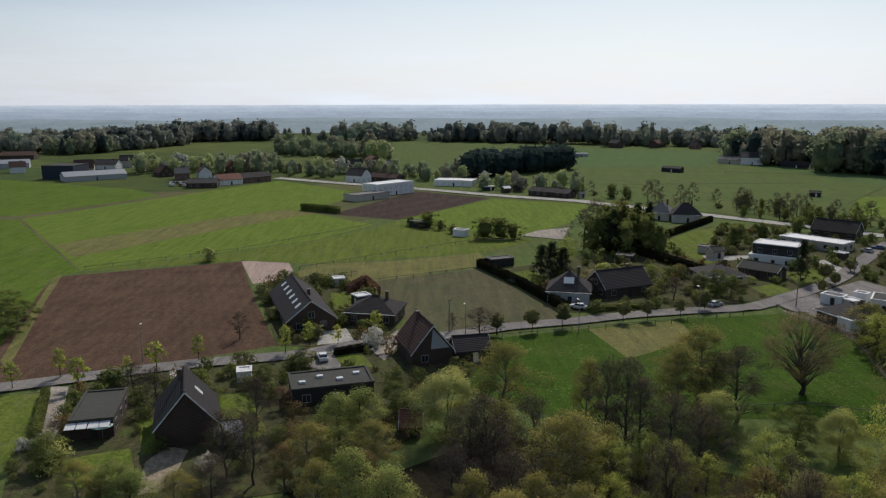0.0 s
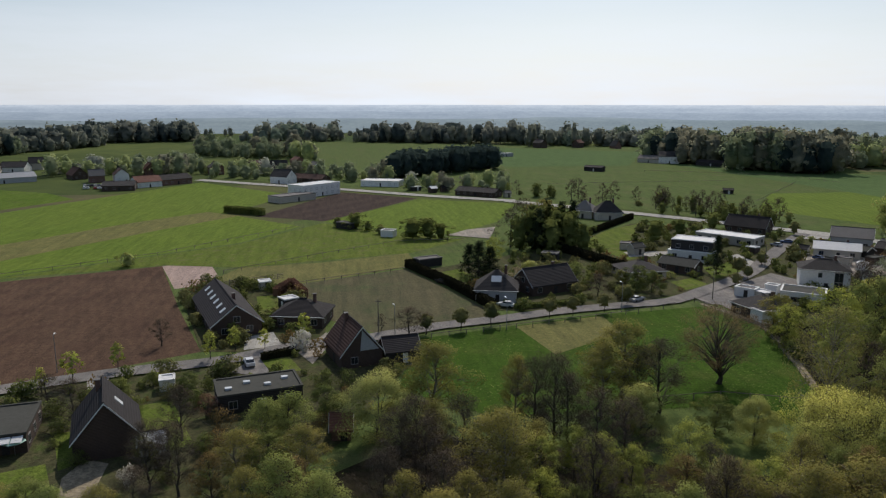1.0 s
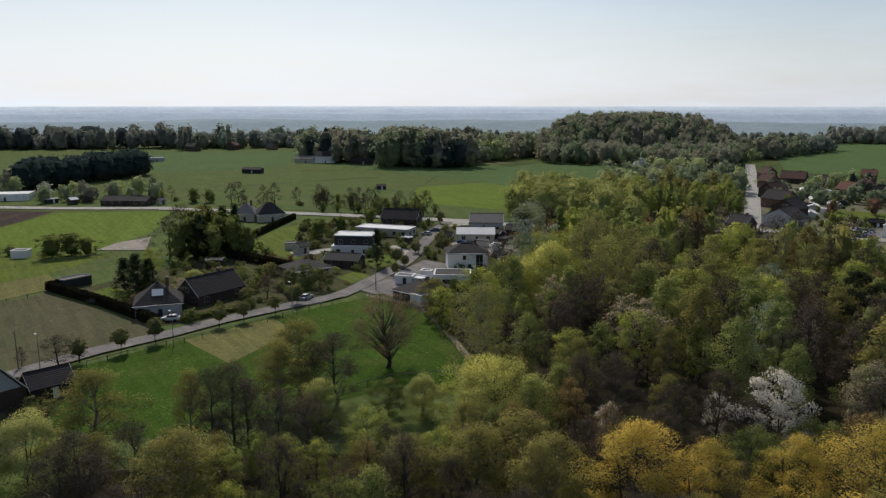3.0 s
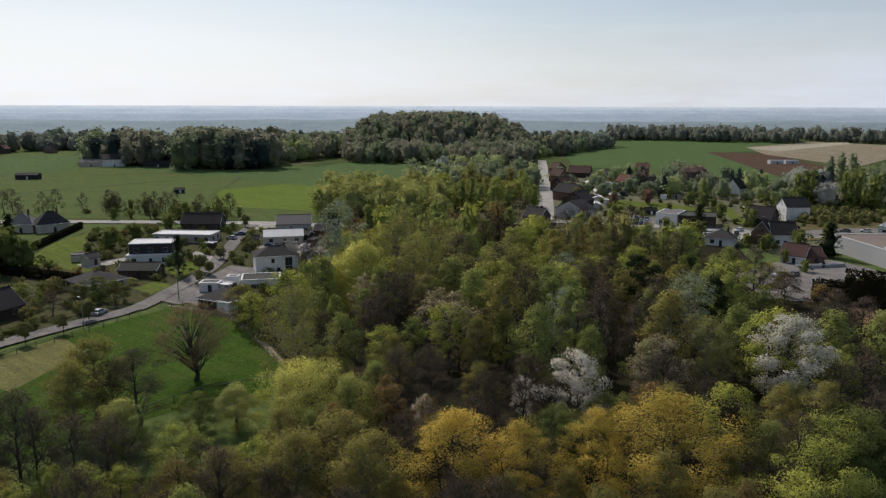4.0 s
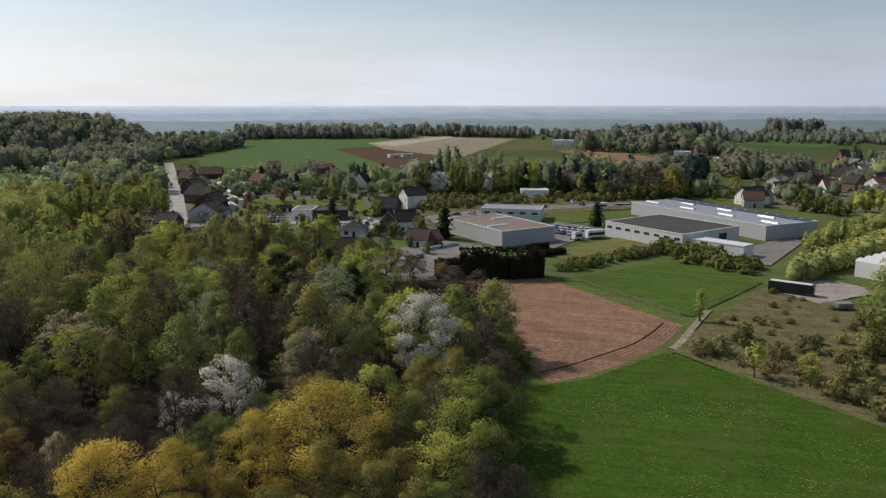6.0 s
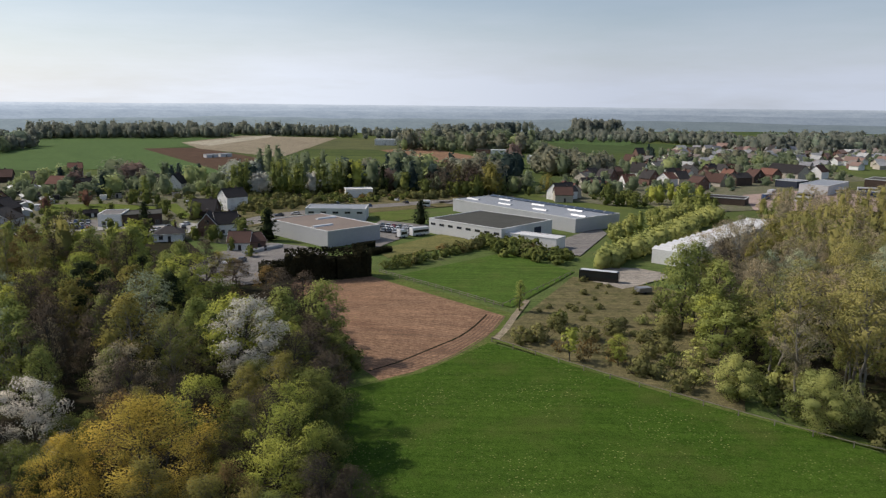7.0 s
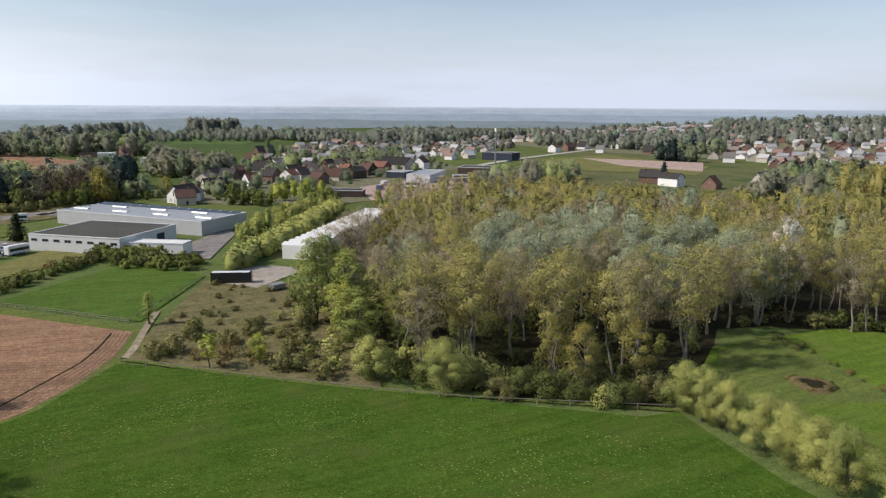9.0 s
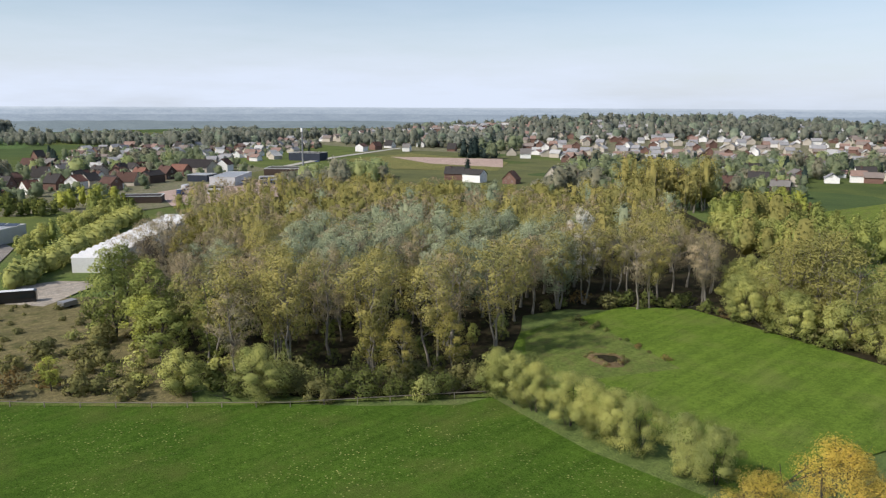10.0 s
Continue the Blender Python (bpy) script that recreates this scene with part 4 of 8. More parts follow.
patch("lawn", pairs(353.8, 40.1, 360.7, 17.7, 324.1, 12.2, 311.0, 25.9), 0.04, REEDY, "dry lawn beside the main road", "lawn")
patch("car_park", pairs(271.2, 35.2, 317.6, 28.8, 304.4, 6.0, 255.3, 24.5), 0.03, ASPHALT, "asphalt car park beside the hall", "car park")
patch("yard", pairs(217.1, 78.1, 243.4, 77.1, 262.5, 63.6, 256.3, 49.8, 244.3, 39.8, 219.4, 40.7, 200.8, 52.5, 197.1, 62.3), 0.03, ASPHALT, "grey yard in front of the hall", "yard")
patch("driveway", pairs(289.0, 119.0, 304.5, 106.5, 300.0, 101.0, 283.5, 97.0, 271.0, 109.0, 277.0, 116.5), 0.03, CONCRETE, "pale paved forecourt between the roadside houses", "driveway")
patch("yard", pairs(255.8, -30.5, 306.5, -63.0, 289.4, -63.0, 244.8, -44.7), 0.03, ASPHALT, "asphalt yard behind the halls", "yard")
patch("yard", pairs(208.0, -42.0, 216.5, -42.5, 224.0, -46.0, 227.5, -52.0, 226.5, -59.5, 220.0, -66.0, 213.0, -65.0, 208.5, -59.0, 203.0, -53.0, 199.5, -48.5, 203.5, -46.0), 0.05, GRAVEL, "pale gravel turning place", "yard")
patch("car_park", pairs(280.5, 156.8, 308.8, 169.5, 309.5, 147.7, 292.7, 134.3), 0.03, ASPHALT, "full car park beside the white building", "car park")
ribbon("road", pairs(-83.9, 124.2, -74.4, 127.9, -66.0, 131.1, -57.2, 134.5, -44.8, 138.9, -32.4, 141.7, -22.7, 144.3, -14.0, 149.3, -4.7, 152.7, 6.3, 155.0, 20.6, 161.0, 36.9, 164.8, 49.2, 168.8, 68.2, 172.4, 83.1, 174.9, 96.5, 184.2, 105.5, 190.4, 121.2, 203.7, 141.9, 226.8, 166.1, 252.7, 181.2, 267.0), 5.0, 0.07, ASPHALT, "narrow grey asphalt village road")
ribbon("road", pairs(-93.7, 504.3, -48.6, 470.0, 4.4, 433.4, 44.1, 402.0, 87.4, 374.1), 8.5, 0.07, CONCRETE, "pale concrete main road between fields")
ribbon("road", pairs(84.5, 374.0, 133.7, 321.9, 177.9, 268.6, 192.9, 244.7, 208.3, 228.0, 221.0, 207.5, 222.9, 205.6, 240.7, 193.2, 266.1, 178.8, 283.4, 146.5, 296.0, 115.9, 304.1, 83.8, 328.7, 74.7, 348.9, 52.5, 367.5, 25.9, 384.8, -2.0, 374.8, 1.4), 8.0, 0.075, CONCRETE, "pale main road through the village")
patch("verge", pairs(340.5, 99.6, 399.7, 115.4, 409.6, 55.9, 427.8, -35.3, 394.7, -37.8, 364.6, -2.1, 329.6, 49.5, 294.0, 81.0), 0, SCRUBLAND, "rough grass verge along the main road", "verge")
ribbon("road", pairs(287.1, 91.0, 307.1, 84.7, 328.7, 74.7, 348.9, 52.5, 367.5, 25.9, 384.8, -2.0, 374.8, 1.4), 11.0, 0.075, ASPHALT, "wide grey main road beside the halls")
ribbon("road", pairs(266.8, 177.8, 317.1, 211.4, 413.0, 276.8, 564.6, 382.3), 7.5, 0.08, CONCRETE, "long straight village street")
ribbon("track", pairs(89.5, 171.8, 94.0, 152.2, 89.0, 133.1, 82.8, 115.6), 1.5, 0.06, PALESOIL, "narrow pale path along the wood", "path", layer=20)
ribbon("track", pairs(154.0, -9.9, 165.4, -15.5, 175.6, -20.6, 213.9, -37.7), 1.1, 0.06, SCRUBLAND, "sandy farm track along the tilled field", "path", layer=54.5)
ribbon("track", pairs(154.0, -9.9, 141.4, -21.7, 125.8, -37.9, 116.1, -48.6, 84.5, -89.8), 1.3, 0.06, REEDY, "dry grass track along the wood edge", "path", layer=55.5)
ribbon("road", pairs(522.9, -299.6, 601.2, -410.9, 740.5, -661.1), 8.0, 0.06, CONCRETE, "road leading into the town")


def mid_of(a, b, f):
    return (a[0] + (b[0] - a[0]) * f, a[1] + (b[1] - a[1]) * f)


INNER = pairs(133.5, 14.6, 138.2, 9.6, 144.7, 4.7, 150.5, 0.4, 155.2, -2.9, 163.7, -6.7, 172.8, -9.7)
OUTER = pairs(130.6, 11.3, 134.1, 5.2, 138.7, -0.1, 145.7, -4.8, 155.5, -9.7, 163.2, -12.5, 171.4, -14.7)
for k in range(6):
    f = k / 6 + 0.01 * (k % 2)
    ribbon("furrow", [mid_of(a, b, f) for a, b in zip(INNER, OUTER)], 0.5 if k == 0 else 0.35, 0, LITTER if k == 0 else FURROW, "dark open furrow along the edge of the tilled field", "furrow", layer=53.5)

ribbon("track", pairs(204.0, -50.5, 196.0, -47.5, 186.0, -45.0, 176.0, -40.5, 168.5, -35.0), 1.0, 0, SCRUBLAND, "trodden earth path across the rough plot", "path", layer=56.5)
ribbon("track", pairs(153.4, -10.5, 160.2, -13.1, 171.3, -16.2, 186.7, -20.9), 1.6, 0, PALESOIL, "sandy wheel track at the corner of the tilled field", "path", layer=55.5)


# ---- buildings ----
TAKEN.extend(ROADS)


def wall_mat(name, a, b=None, **kw):
    return plain_mat(name, a, b, 0.85, scale=0.8, per_object=0.12, **kw)


WALL = {
    "white": wall_mat("white_render", (0.82, 0.81, 0.785), (0.74, 0.73, 0.70)),
    "cream": wall_mat("cream_render", (0.55, 0.50, 0.42), (0.46, 0.41, 0.34)),
    "brick": wall_mat("red_brick", (0.22, 0.125, 0.095), (0.165, 0.095, 0.075), rows=('Z', 0.22)),
    "brown": wall_mat("brown_brick", (0.095, 0.062, 0.046), (0.066, 0.046, 0.036), rows=('Z', 0.22)),
    "grey": wall_mat("grey_cladding", (0.46, 0.465, 0.47), (0.40, 0.405, 0.41)),
    "panel": wall_mat("light_panel_cladding", (0.62, 0.62, 0.61), (0.55, 0.55, 0.54)),
    "dark": wall_mat("dark_timber", (0.045, 0.04, 0.038), (0.03, 0.028, 0.027), rows=('Z', 0.3)),
    "navy": wall_mat("navy_cladding", (0.035, 0.045, 0.07), (0.028, 0.036, 0.055), rows=('Z', 1.0)),
}
ROOF = {
    "slate": plain_mat("slate_tiles", (0.072, 0.066, 0.064), (0.046, 0.043, 0.042),  0.85, rows=('Y', 0.35), per_object=0.25, spec=0.12),
    "dark": plain_mat("black_tiles", (0.05, 0.045, 0.045), (0.034, 0.031, 0.032), 0.85, rows=('Y', 0.35), per_object=0.25, spec=0.12),
    "red": plain_mat("red_tiles", (0.23, 0.115, 0.085), (0.165, 0.082, 0.062), 0.85, rows=('Y', 0.35), per_object=0.3, spec=0.12),
    "brown": plain_mat("brown_tiles", (0.13, 0.075, 0.06), (0.09, 0.055, 0.045), 0.85, rows=('Y', 0.35), per_object=0.25, spec=0.12),
    "grey": plain_mat("grey_roofing", (0.20, 0.19, 0.18), (0.15, 0.14, 0.13), 0.9, scale=0.6, spec=0.15, per_object=0.2),
    "tan": plain_mat("tan_roofing", (0.22, 0.17, 0.135), (0.17, 0.135, 0.11), 0.8, scale=0.3),
    "felt": plain_mat("dark_felt", (0.085, 0.085, 0.075), (0.06, 0.06, 0.052), 0.95, scale=0.4, spec=0.1),
    "white": plain_mat("white_roofing", (0.66, 0.66, 0.65), (0.55, 0.55, 0.54), 0.7, scale=0.5),
    "bluegrey": plain_mat("blue_grey_sheet", (0.31, 0.325, 0.345), (0.25, 0.265, 0.285), 0.5, rows=('X', 0.9)),
}
# haze is mixed into the far-town reds, greys and browns: duller and paler
for key, c in {"hazed_red": (0.27, 0.185, 0.155), "hazed_grey": (0.28, 0.28, 0.29), "far_brown": (0.22, 0.185, 0.165), "far_pale": (0.42, 0.42, 0.41)}.items():
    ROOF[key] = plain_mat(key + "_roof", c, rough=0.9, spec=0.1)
TRIM = plain_mat("white_paint", (0.75, 0.75, 0.73), rough=0.5)
# darker than the white trim: shade of backlit walls is in this colour
FRAME = plain_mat("shaded_frame_paint", (0.34, 0.33, 0.32), rough=0.6)
TAR = plain_mat("chimney_brick", (0.15, 0.085, 0.065), (0.10, 0.06, 0.05), 0.9)
m_, nt_, lk_, p_ = nodes_of("window_glass")
p_.inputs["Base Color"].default_value, p_.inputs["Roughness"].default_value = (0.02, 0.025, 0.03, 1), 0.06
p_.inputs["Specular IOR Level"].default_value = 0.6
GLASS = m_
m_, nt_, lk_, p_ = nodes_of("skylight_glass")
p_.inputs["Base Color"].default_value, p_.inputs["Roughness"].default_value = (0.6, 0.62, 0.62, 1), 0.25
SKYGLASS = m_


def box_bm(x0, x1, y0, y1, z0, z1, bm=None):
    bm = bm or bmesh.new()
    v = [bm.verts.new(p) for p in ((x0, y0, z0), (x1, y0, z0), (x1, y1, z0), (x0, y1, z0), (x0, y0, z1), (x1, y0, z1), (x1, y1, z1), (x0, y1, z1))]
    for f in ((3, 2, 1, 0), (4, 5, 6, 7), (0, 1, 5, 4), (1, 2, 6, 5), (2, 3, 7, 6), (3, 0, 4, 7)):
        bm.faces.new([v[i] for i in f])
    return bm


def box_mesh(name, x0, x1, y0, y1, z0, z1, mat):
    bm = box_bm(x0, x1, y0, y1, z0, z1)
    me = bpy.data.meshes.new(name)
    bm.to_mesh(me)
    bm.free()
    me.materials.append(mat)
    return me


def prism(profile, x0, x1):
    """A solid of a yz outline drawn along x."""
    bm = bmesh.new()
    a = [bm.verts.new((x0, y, z)) for y, z in profile]
    b = [bm.verts.new((x1, y, z)) for y, z in profile]
    bm.faces.new(a[::-1])
    bm.faces.new(b)
    for i in range(len(a)):
        j = (i + 1) % len(a)
        bm.faces.new((a[i], a[j], b[j], b[i]))
    bmesh.ops.recalc_face_normals(bm, faces=bm.faces[:])
    return bm


WIN = {}


def window_meshes(w, h):
    key = (round(w, 1), round(h, 1))
    if key not in WIN:
        bm = box_bm(-w / 2 - 0.08, w / 2 + 0.08, -0.06, 0.05, -0.1, 0.0)
        box_bm(-w / 2 - 0.08, w / 2 + 0.08, -0.06, 0.05, h, h + 0.1, bm)
        box_bm(-w / 2 - 0.08, -w / 2, -0.06, 0.05, 0, h, bm)
        box_bm(w / 2, w / 2 + 0.08, -0.06, 0.05, 0, h, bm)
        if w > 1:
            box_bm(-0.03, 0.03, -0.05, 0.05, 0, h, bm)
        me = bpy.data.meshes.new("window_frame")
        bm.to_mesh(me)
        bm.free()
        me.materials.append(FRAME)
        WIN[key] = (me, box_mesh("pane", -w / 2, w / 2, -0.03, 0.03, 0, h, GLASS))
    return WIN[key]


def add_window(parent, x, y, z, w, h, turn, panes=True):
    """A window in a wall; its front looks along local -y turned by turn degrees."""
    fr, pane = window_meshes(w, h)
    f = child("window", fr, parent, pose(x, y, z, 0, 0, turn))
    if panes:
        child("pane", pane, f)


def frame_of(a, b, depth):
    """The middle, turn, width and depth of a rectangle whose front runs from a to b and whose back lies behind it (a number or a point)."""
    a, b = Vector(a), Vector(b)
    u = (b - a).normalized()
    n = Vector((-u.y, u.x))
    if isinstance(depth, tuple):
        dd = (Vector(depth) - a).dot(n)
    else:
        dd = depth if n.dot((a + b) / 2) > 0 else -depth
    if dd < 0:
        a, b, u, n, dd = b, a, -u, -n, -dd
    c = (a + b) / 2 + n * dd / 2
    return c.x, c.y, math.degrees(math.atan2(u.y, u.x)), (b - a).length, dd


def book(cx, cy, turn, w, d):
    """Keeps a building's ground free of trees."""
    n = max(1, round(max(w, d) / min(w, d)))
    u = Vector((math.cos(radians(turn)), math.sin(radians(turn)))) if w > d else Vector((-math.sin(radians(turn)), math.cos(radians(turn))))
    for i in range(n):
        q = ((i + 0.5) / n - 0.5) * max(w, d)
        TAKEN.append((cx + u.x * q, cy + u.y * q, min(w, d) * 0.58))


def house(a, b, depth, eave, ridge=0, style="gable", wall="white", roof="slate", label="", across=False, windows=True, chimney=True,
          skylights=0, door=True, category="house", name="house", group="", dormer=False):
    """A house with its front from a to b. The front is local -y; the ridge runs along the front, or across it."""
    cx, cy, turn, w, d = frame_of(a, b, depth)
    e = new(name)
    if across:
        turn, w, d = turn + 90, d, w
    e.matrix_basis = pose(cx, cy, 0, 0, 0, turn)
    far = math.hypot(cx, cy) > 330
    W = WALL[wall]
    if style == "gable":
        prof = [(-d / 2, -0.2), (d / 2, -0.2), (d / 2, eave), (0, ridge), (-d / 2, eave)]
        part("wall", prism(prof, -w / 2, w / 2), W, e)
        k = (ridge - eave) / (d / 2)
        o, t = 0.45, 0.2
        for s in (-1, 1):
            prof = [(0, ridge + 0.02), (0, ridge + t + 0.05), (s * (d / 2 + o), eave - o * k + t), (s * (d / 2 + o), eave - o * k)]
            part("roof", prism(prof, -w / 2 - 0.35, w / 2 + 0.35), ROOF[roof], e)
        part("ridge", prism([(-0.16, ridge + 0.2), (0.16, ridge + 0.2), (0.1, ridge + 0.34), (-0.1, ridge + 0.34)], -w / 2 - 0.35, w / 2 + 0.35), ROOF["brown" if roof == "red" else "dark"], e)
        if not far:
            for s in (-1, 1):
                for q in (-1, 1):
                    yy = s * (d / 2 + o)
                    zz = eave - o * k
                    part("barge_board", prism([(0, ridge - 0.05), (0, ridge + 0.22), (yy, zz + 0.18), (yy, zz - 0.1)], q * (w / 2 + 0.36), q * (w / 2 + 0.41)), TRIM, e)
        for i in range(skylights):
            s = -1
            x0 = -w / 2 + w * (i + 0.7) / (skylights + 0.4)
            f = 0.45
            yy, zz = s * d / 2 * f, ridge - k * d / 2 * f + t + 0.08
            me = box_mesh("skylight", -0.6, 0.6, -0.8, 0.8, -0.05, 0.08, SKYGLASS)
            child("skylight", me, e, pose(x0, yy, zz, -s * math.degrees(math.atan(k)) * -1 if s > 0 else math.degrees(math.atan(k)), 0, 0))
        if dormer:
            part("dormer", prism([(-d * 0.42, eave + 0.2), (-d * 0.1, eave + 0.2), (-d * 0.1, ridge - 0.5), (-d * 0.42, ridge - 0.7)], -1.4, 1.4), W, e)
            add_window(e, 0, -d * 0.42 - 0.03, eave + 0.7, 1.6, 1.0, 0)
    elif style == "hip":
        part("wall", box_bm(-w / 2, w / 2, -d / 2, d / 2, -0.2, eave), W, e)
        o, bm = 0.5, bmesh.new()
        rl = max(0.2, (w - d) / 2)
        v = [bm.verts.new(p) for p in ((-w / 2 - o, -d / 2 - o, eave), (w / 2 + o, -d / 2 - o, eave), (w / 2 + o, d / 2 + o, eave), (-w / 2 - o, d / 2 + o, eave),
                                       (-rl, 0, ridge), (rl, 0, ridge))]
        low = [bm.verts.new(q.co - Vector((0, 0, 0.2))) for q in v[:4]]
        for f in ((0, 1, 5, 4), (1, 2, 5), (2, 3, 4, 5), (3, 0, 4)):
            bm.faces.new([v[i] for i in f])
        for i in range(4):
            j = (i + 1) % 4
            bm.faces.new((low[i], low[j], v[j], v[i]))
        bm.faces.new(low[::-1])
        part("roof", bm, ROOF[roof], e)
        part("ridge", box_bm(-rl - 0.2, rl + 0.2, -0.14, 0.14, ridge - 0.08, ridge + 0.12), ROOF["dark"], e)
        part("gutter", box_bm(-w / 2 - 0.62, w / 2 + 0.62, -d / 2 - 0.62, -d / 2 - 0.5, eave - 0.12, eave + 0.02), TRIM, e)
        if skylights:
            sl = math.degrees(math.atan2(ridge - eave, d / 2 + o))
            child("skylight", box_mesh("skylight", -1.3, 1.3, -1.0, 1.0, 0.0, 0.12, SKYGLASS), e, pose(0, -d * 0.25, eave + (ridge - eave) * 0.54, sl, 0, 0))
    else:
        part("wall", box_bm(-w / 2, w / 2, -d / 2, d / 2, -0.2, eave), W, e)
        part("roof", box_bm(-w / 2 + 0.3, w / 2 - 0.3, -d / 2 + 0.3, d / 2 - 0.3, eave + 0.003, eave + 0.1), ROOF[roof], e)
        bm = box_bm(-w / 2 - 0.12, w / 2 + 0.12, -d / 2 - 0.12, -d / 2 + 0.3, eave, eave + 0.3)
        box_bm(-w / 2 - 0.12, w / 2 + 0.12, d / 2 - 0.3, d / 2 + 0.12, eave, eave + 0.3, bm)
        box_bm(-w / 2 - 0.12, -w / 2 + 0.3, -d / 2 + 0.3, d / 2 - 0.3, eave, eave + 0.3, bm)
        box_bm(w / 2 - 0.3, w / 2 + 0.12, -d / 2 + 0.3, d / 2 - 0.3, eave, eave + 0.3, bm)
        part("parapet", bm, W if wall in ("grey", "panel", "white") else ROOF[roof], e)
        for i in range(skylights):
            child("skylight", box_mesh("skylight", -0.55, 0.55, -0.4, 0.4, 0, 0.35, SKYGLASS), e, pose(-w / 2 + w * (i + 0.6) / (skylights + 0.3), d * (0.1 if i % 2 else -0.15), eave + 0.1))
    if chimney and ridge:
        ch = part("chimney", box_bm(-0.35, 0.35, -0.35, 0.35, ridge - 1.4, ridge + 0.9), TAR, e)
        ch.matrix_basis = pose(w * 0.22, d * 0.08, 0)
        part("cap", box_bm(-0.42, 0.42, -0.42, 0.42, ridge + 0.9, ridge + 1.0), ROOF["grey"], ch)
    if windows:
        ww, wh = 1.3, 1.25
        for st in range(max(1, int((eave + 0.3) // 2.7))):
            z = 0.95 + st * 2.75
            for s, span, other in ((0, w, d), (180, w, d), (90, d, w), (-90, d, w)):
                n = max(1, int(span / 3.6))
                if far and s == 180:
                    continue
                for i in range(n):
                    q = -span / 2 + span * (i + 0.5) / n
                    if door and st == 0 and s in (0, 180) and i == n // 2:
                        continue
                    p = Matrix.Rotation(radians(s), 4, 'Z') @ Vector((q, -other / 2, 0))
                    add_window(e, p.x, p.y, z, ww, wh, s, not far)
        if style == "gable" and ridge - eave > 2.4:
            for s in (90, -90):
                p = Matrix.Rotation(radians(s), 4, 'Z') @ Vector((0, -w / 2, 0))
                add_window(e, p.x, p.y, eave + 0.3, ww, wh, s, not far)
    if door:
        for s in (0, 180):
            p = Matrix.Rotation(radians(s), 4, 'Z') @ Vector((0.4, -d / 2, 0))
            child("door", box_mesh("door", -0.5, 0.5, -0.06, 0.04, 0, 2.1, WALL["dark"] if wall != "dark" else TRIM), e, pose(p.x, p.y, 0, 0, 0, s))
    book(cx, cy, turn, w, d)
    return tagged(e, label, category, group)


# houses along the village road
h = house((-52.5, 106.3), (-46.3, 107.5), 12, 3.0, style="flat", wall="brown", roof="felt", label="low dark flat-roofed bungalow with a white awning", chimney=False)
for k in range(4):
    part("awning", prism([(-6.14, 2.80), (-6.14, 2.86), (-7.75, 2.52), (-7.75, 2.46)], -3.4 + 1.6 * k, -1.95 + 1.6 * k), TRIM, h, "white panel of the terrace awning")
house((-38.3, 102.7), (-30.0, 105.2), 11, 3.4, 8.4, wall="brown", roof="dark", across=True, skylights=1, windows=False, label="dark brick gable house with steep black roof", dormer=False)
house((-20.8, 117.0), (-7.5, 120.3), 8, 3.2, style="flat", wall="dark", roof="felt", skylights=4, label="long dark flat-roofed house with white rooflights", chimney=False)
house((-37.0, 184.0), (-28.5, 157.9), (-19.5, 164.7), 3.0, 7.0, wall="brown", roof="dark", skylights=6, label="long dark-roofed farmhouse with rows of skylights", windows=True)
house((-16.4, 165.2), (-5.3, 162.5), 10, 2.9, 5.8, style="hip", wall="brown", roof="dark", label="brick bungalow with dark hipped roof")
h = house((-1.0, 135.6), (6.9, 138.0), 11, 3.1, 8.0, wall="brown", roof="brown", across=True, windows=False, label="brown brick farmhouse with reddish tiled roof and grey clad gable", skylights=2)
part("cladding", prism([(-3.4, 3.4), (0.4, 3.4), (0.0, 7.5)], -5.56, -5.506), WALL["grey"], h, "pale grey cladding on the gable")
add_window(h, -5.5, 1.6, 1.0, 1.3, 1.25, -90)
for x in (-3.6, -2.2):
    child("skylight", box_mesh("skylight", -0.4, 0.4, -0.6, 0.6, -0.05, 0.08, SKYGLASS), h, pose(x, 2.5, 5.05, -50))
house((7.6, 137.5), (14.3, 138.8), 6, 2.6, 4.6, wall="dark", roof="dark", label="dark timber shed beside the road", windows=False, chimney=False, category="shed", name="shed")
house((-2.6, 105.3), (0.3, 105.2), 4, 2.0, 3.6, wall="brick", roof="red", label="small garden shed with orange tiled roof", windows=False, chimney=False, category="shed", name="shed")
house((32.9, 181.3), (43.0, 178.7), 10, 3.2, 7.6, style="hip", wall="grey", roof="slate", skylights=1, label="grey house with slate pyramid roof and skylight")
house((48.6, 184.0), (62.0, 189.2), 9, 2.9, 6.6, wall="brown", roof="dark", label="long low house with dark tiled roof")
house((79.8, 197.0), (91.6, 197.9), 11, 2.7, 5.0, style="hip", wall="cream", roof="slate", label="wide bungalow with grey hipped roof")
house((104.2, 225.2), (115.0, 216.8), 10, 3.0, style="flat", wall="white", roof="white", label="white ground floor of a modern house", chimney=False)
house((106.3, 227.3), (116.5, 219.0), 9, 6.2, style="flat", wall="dark", roof="white", label="modern house with dark timber upper storey", chimney=False, door=False)
house((94.4, 209.9), (101.8, 201.7), 7, 2.5, 4.0, wall="brown", roof="felt", label="low brown annex with shallow roof", chimney=False)
house((149.0, 272.0), (159.3, 260.6), 9, 3.0, 6.6, wall="brown", roof="dark", label="house with long dark tiled roof by the main road")
house((129.3, 256.8), (142.5, 239.4), 9, 3.0, style="flat", wall="cream", roof="white", label="low flat-roofed house with pale roof", chimney=False)
house((100.3, 316.2), (107.9, 310.7), 9, 3.4, 7.8, style="hip", wall="cream", roof="grey", label="pale house with grey pyramid roof")
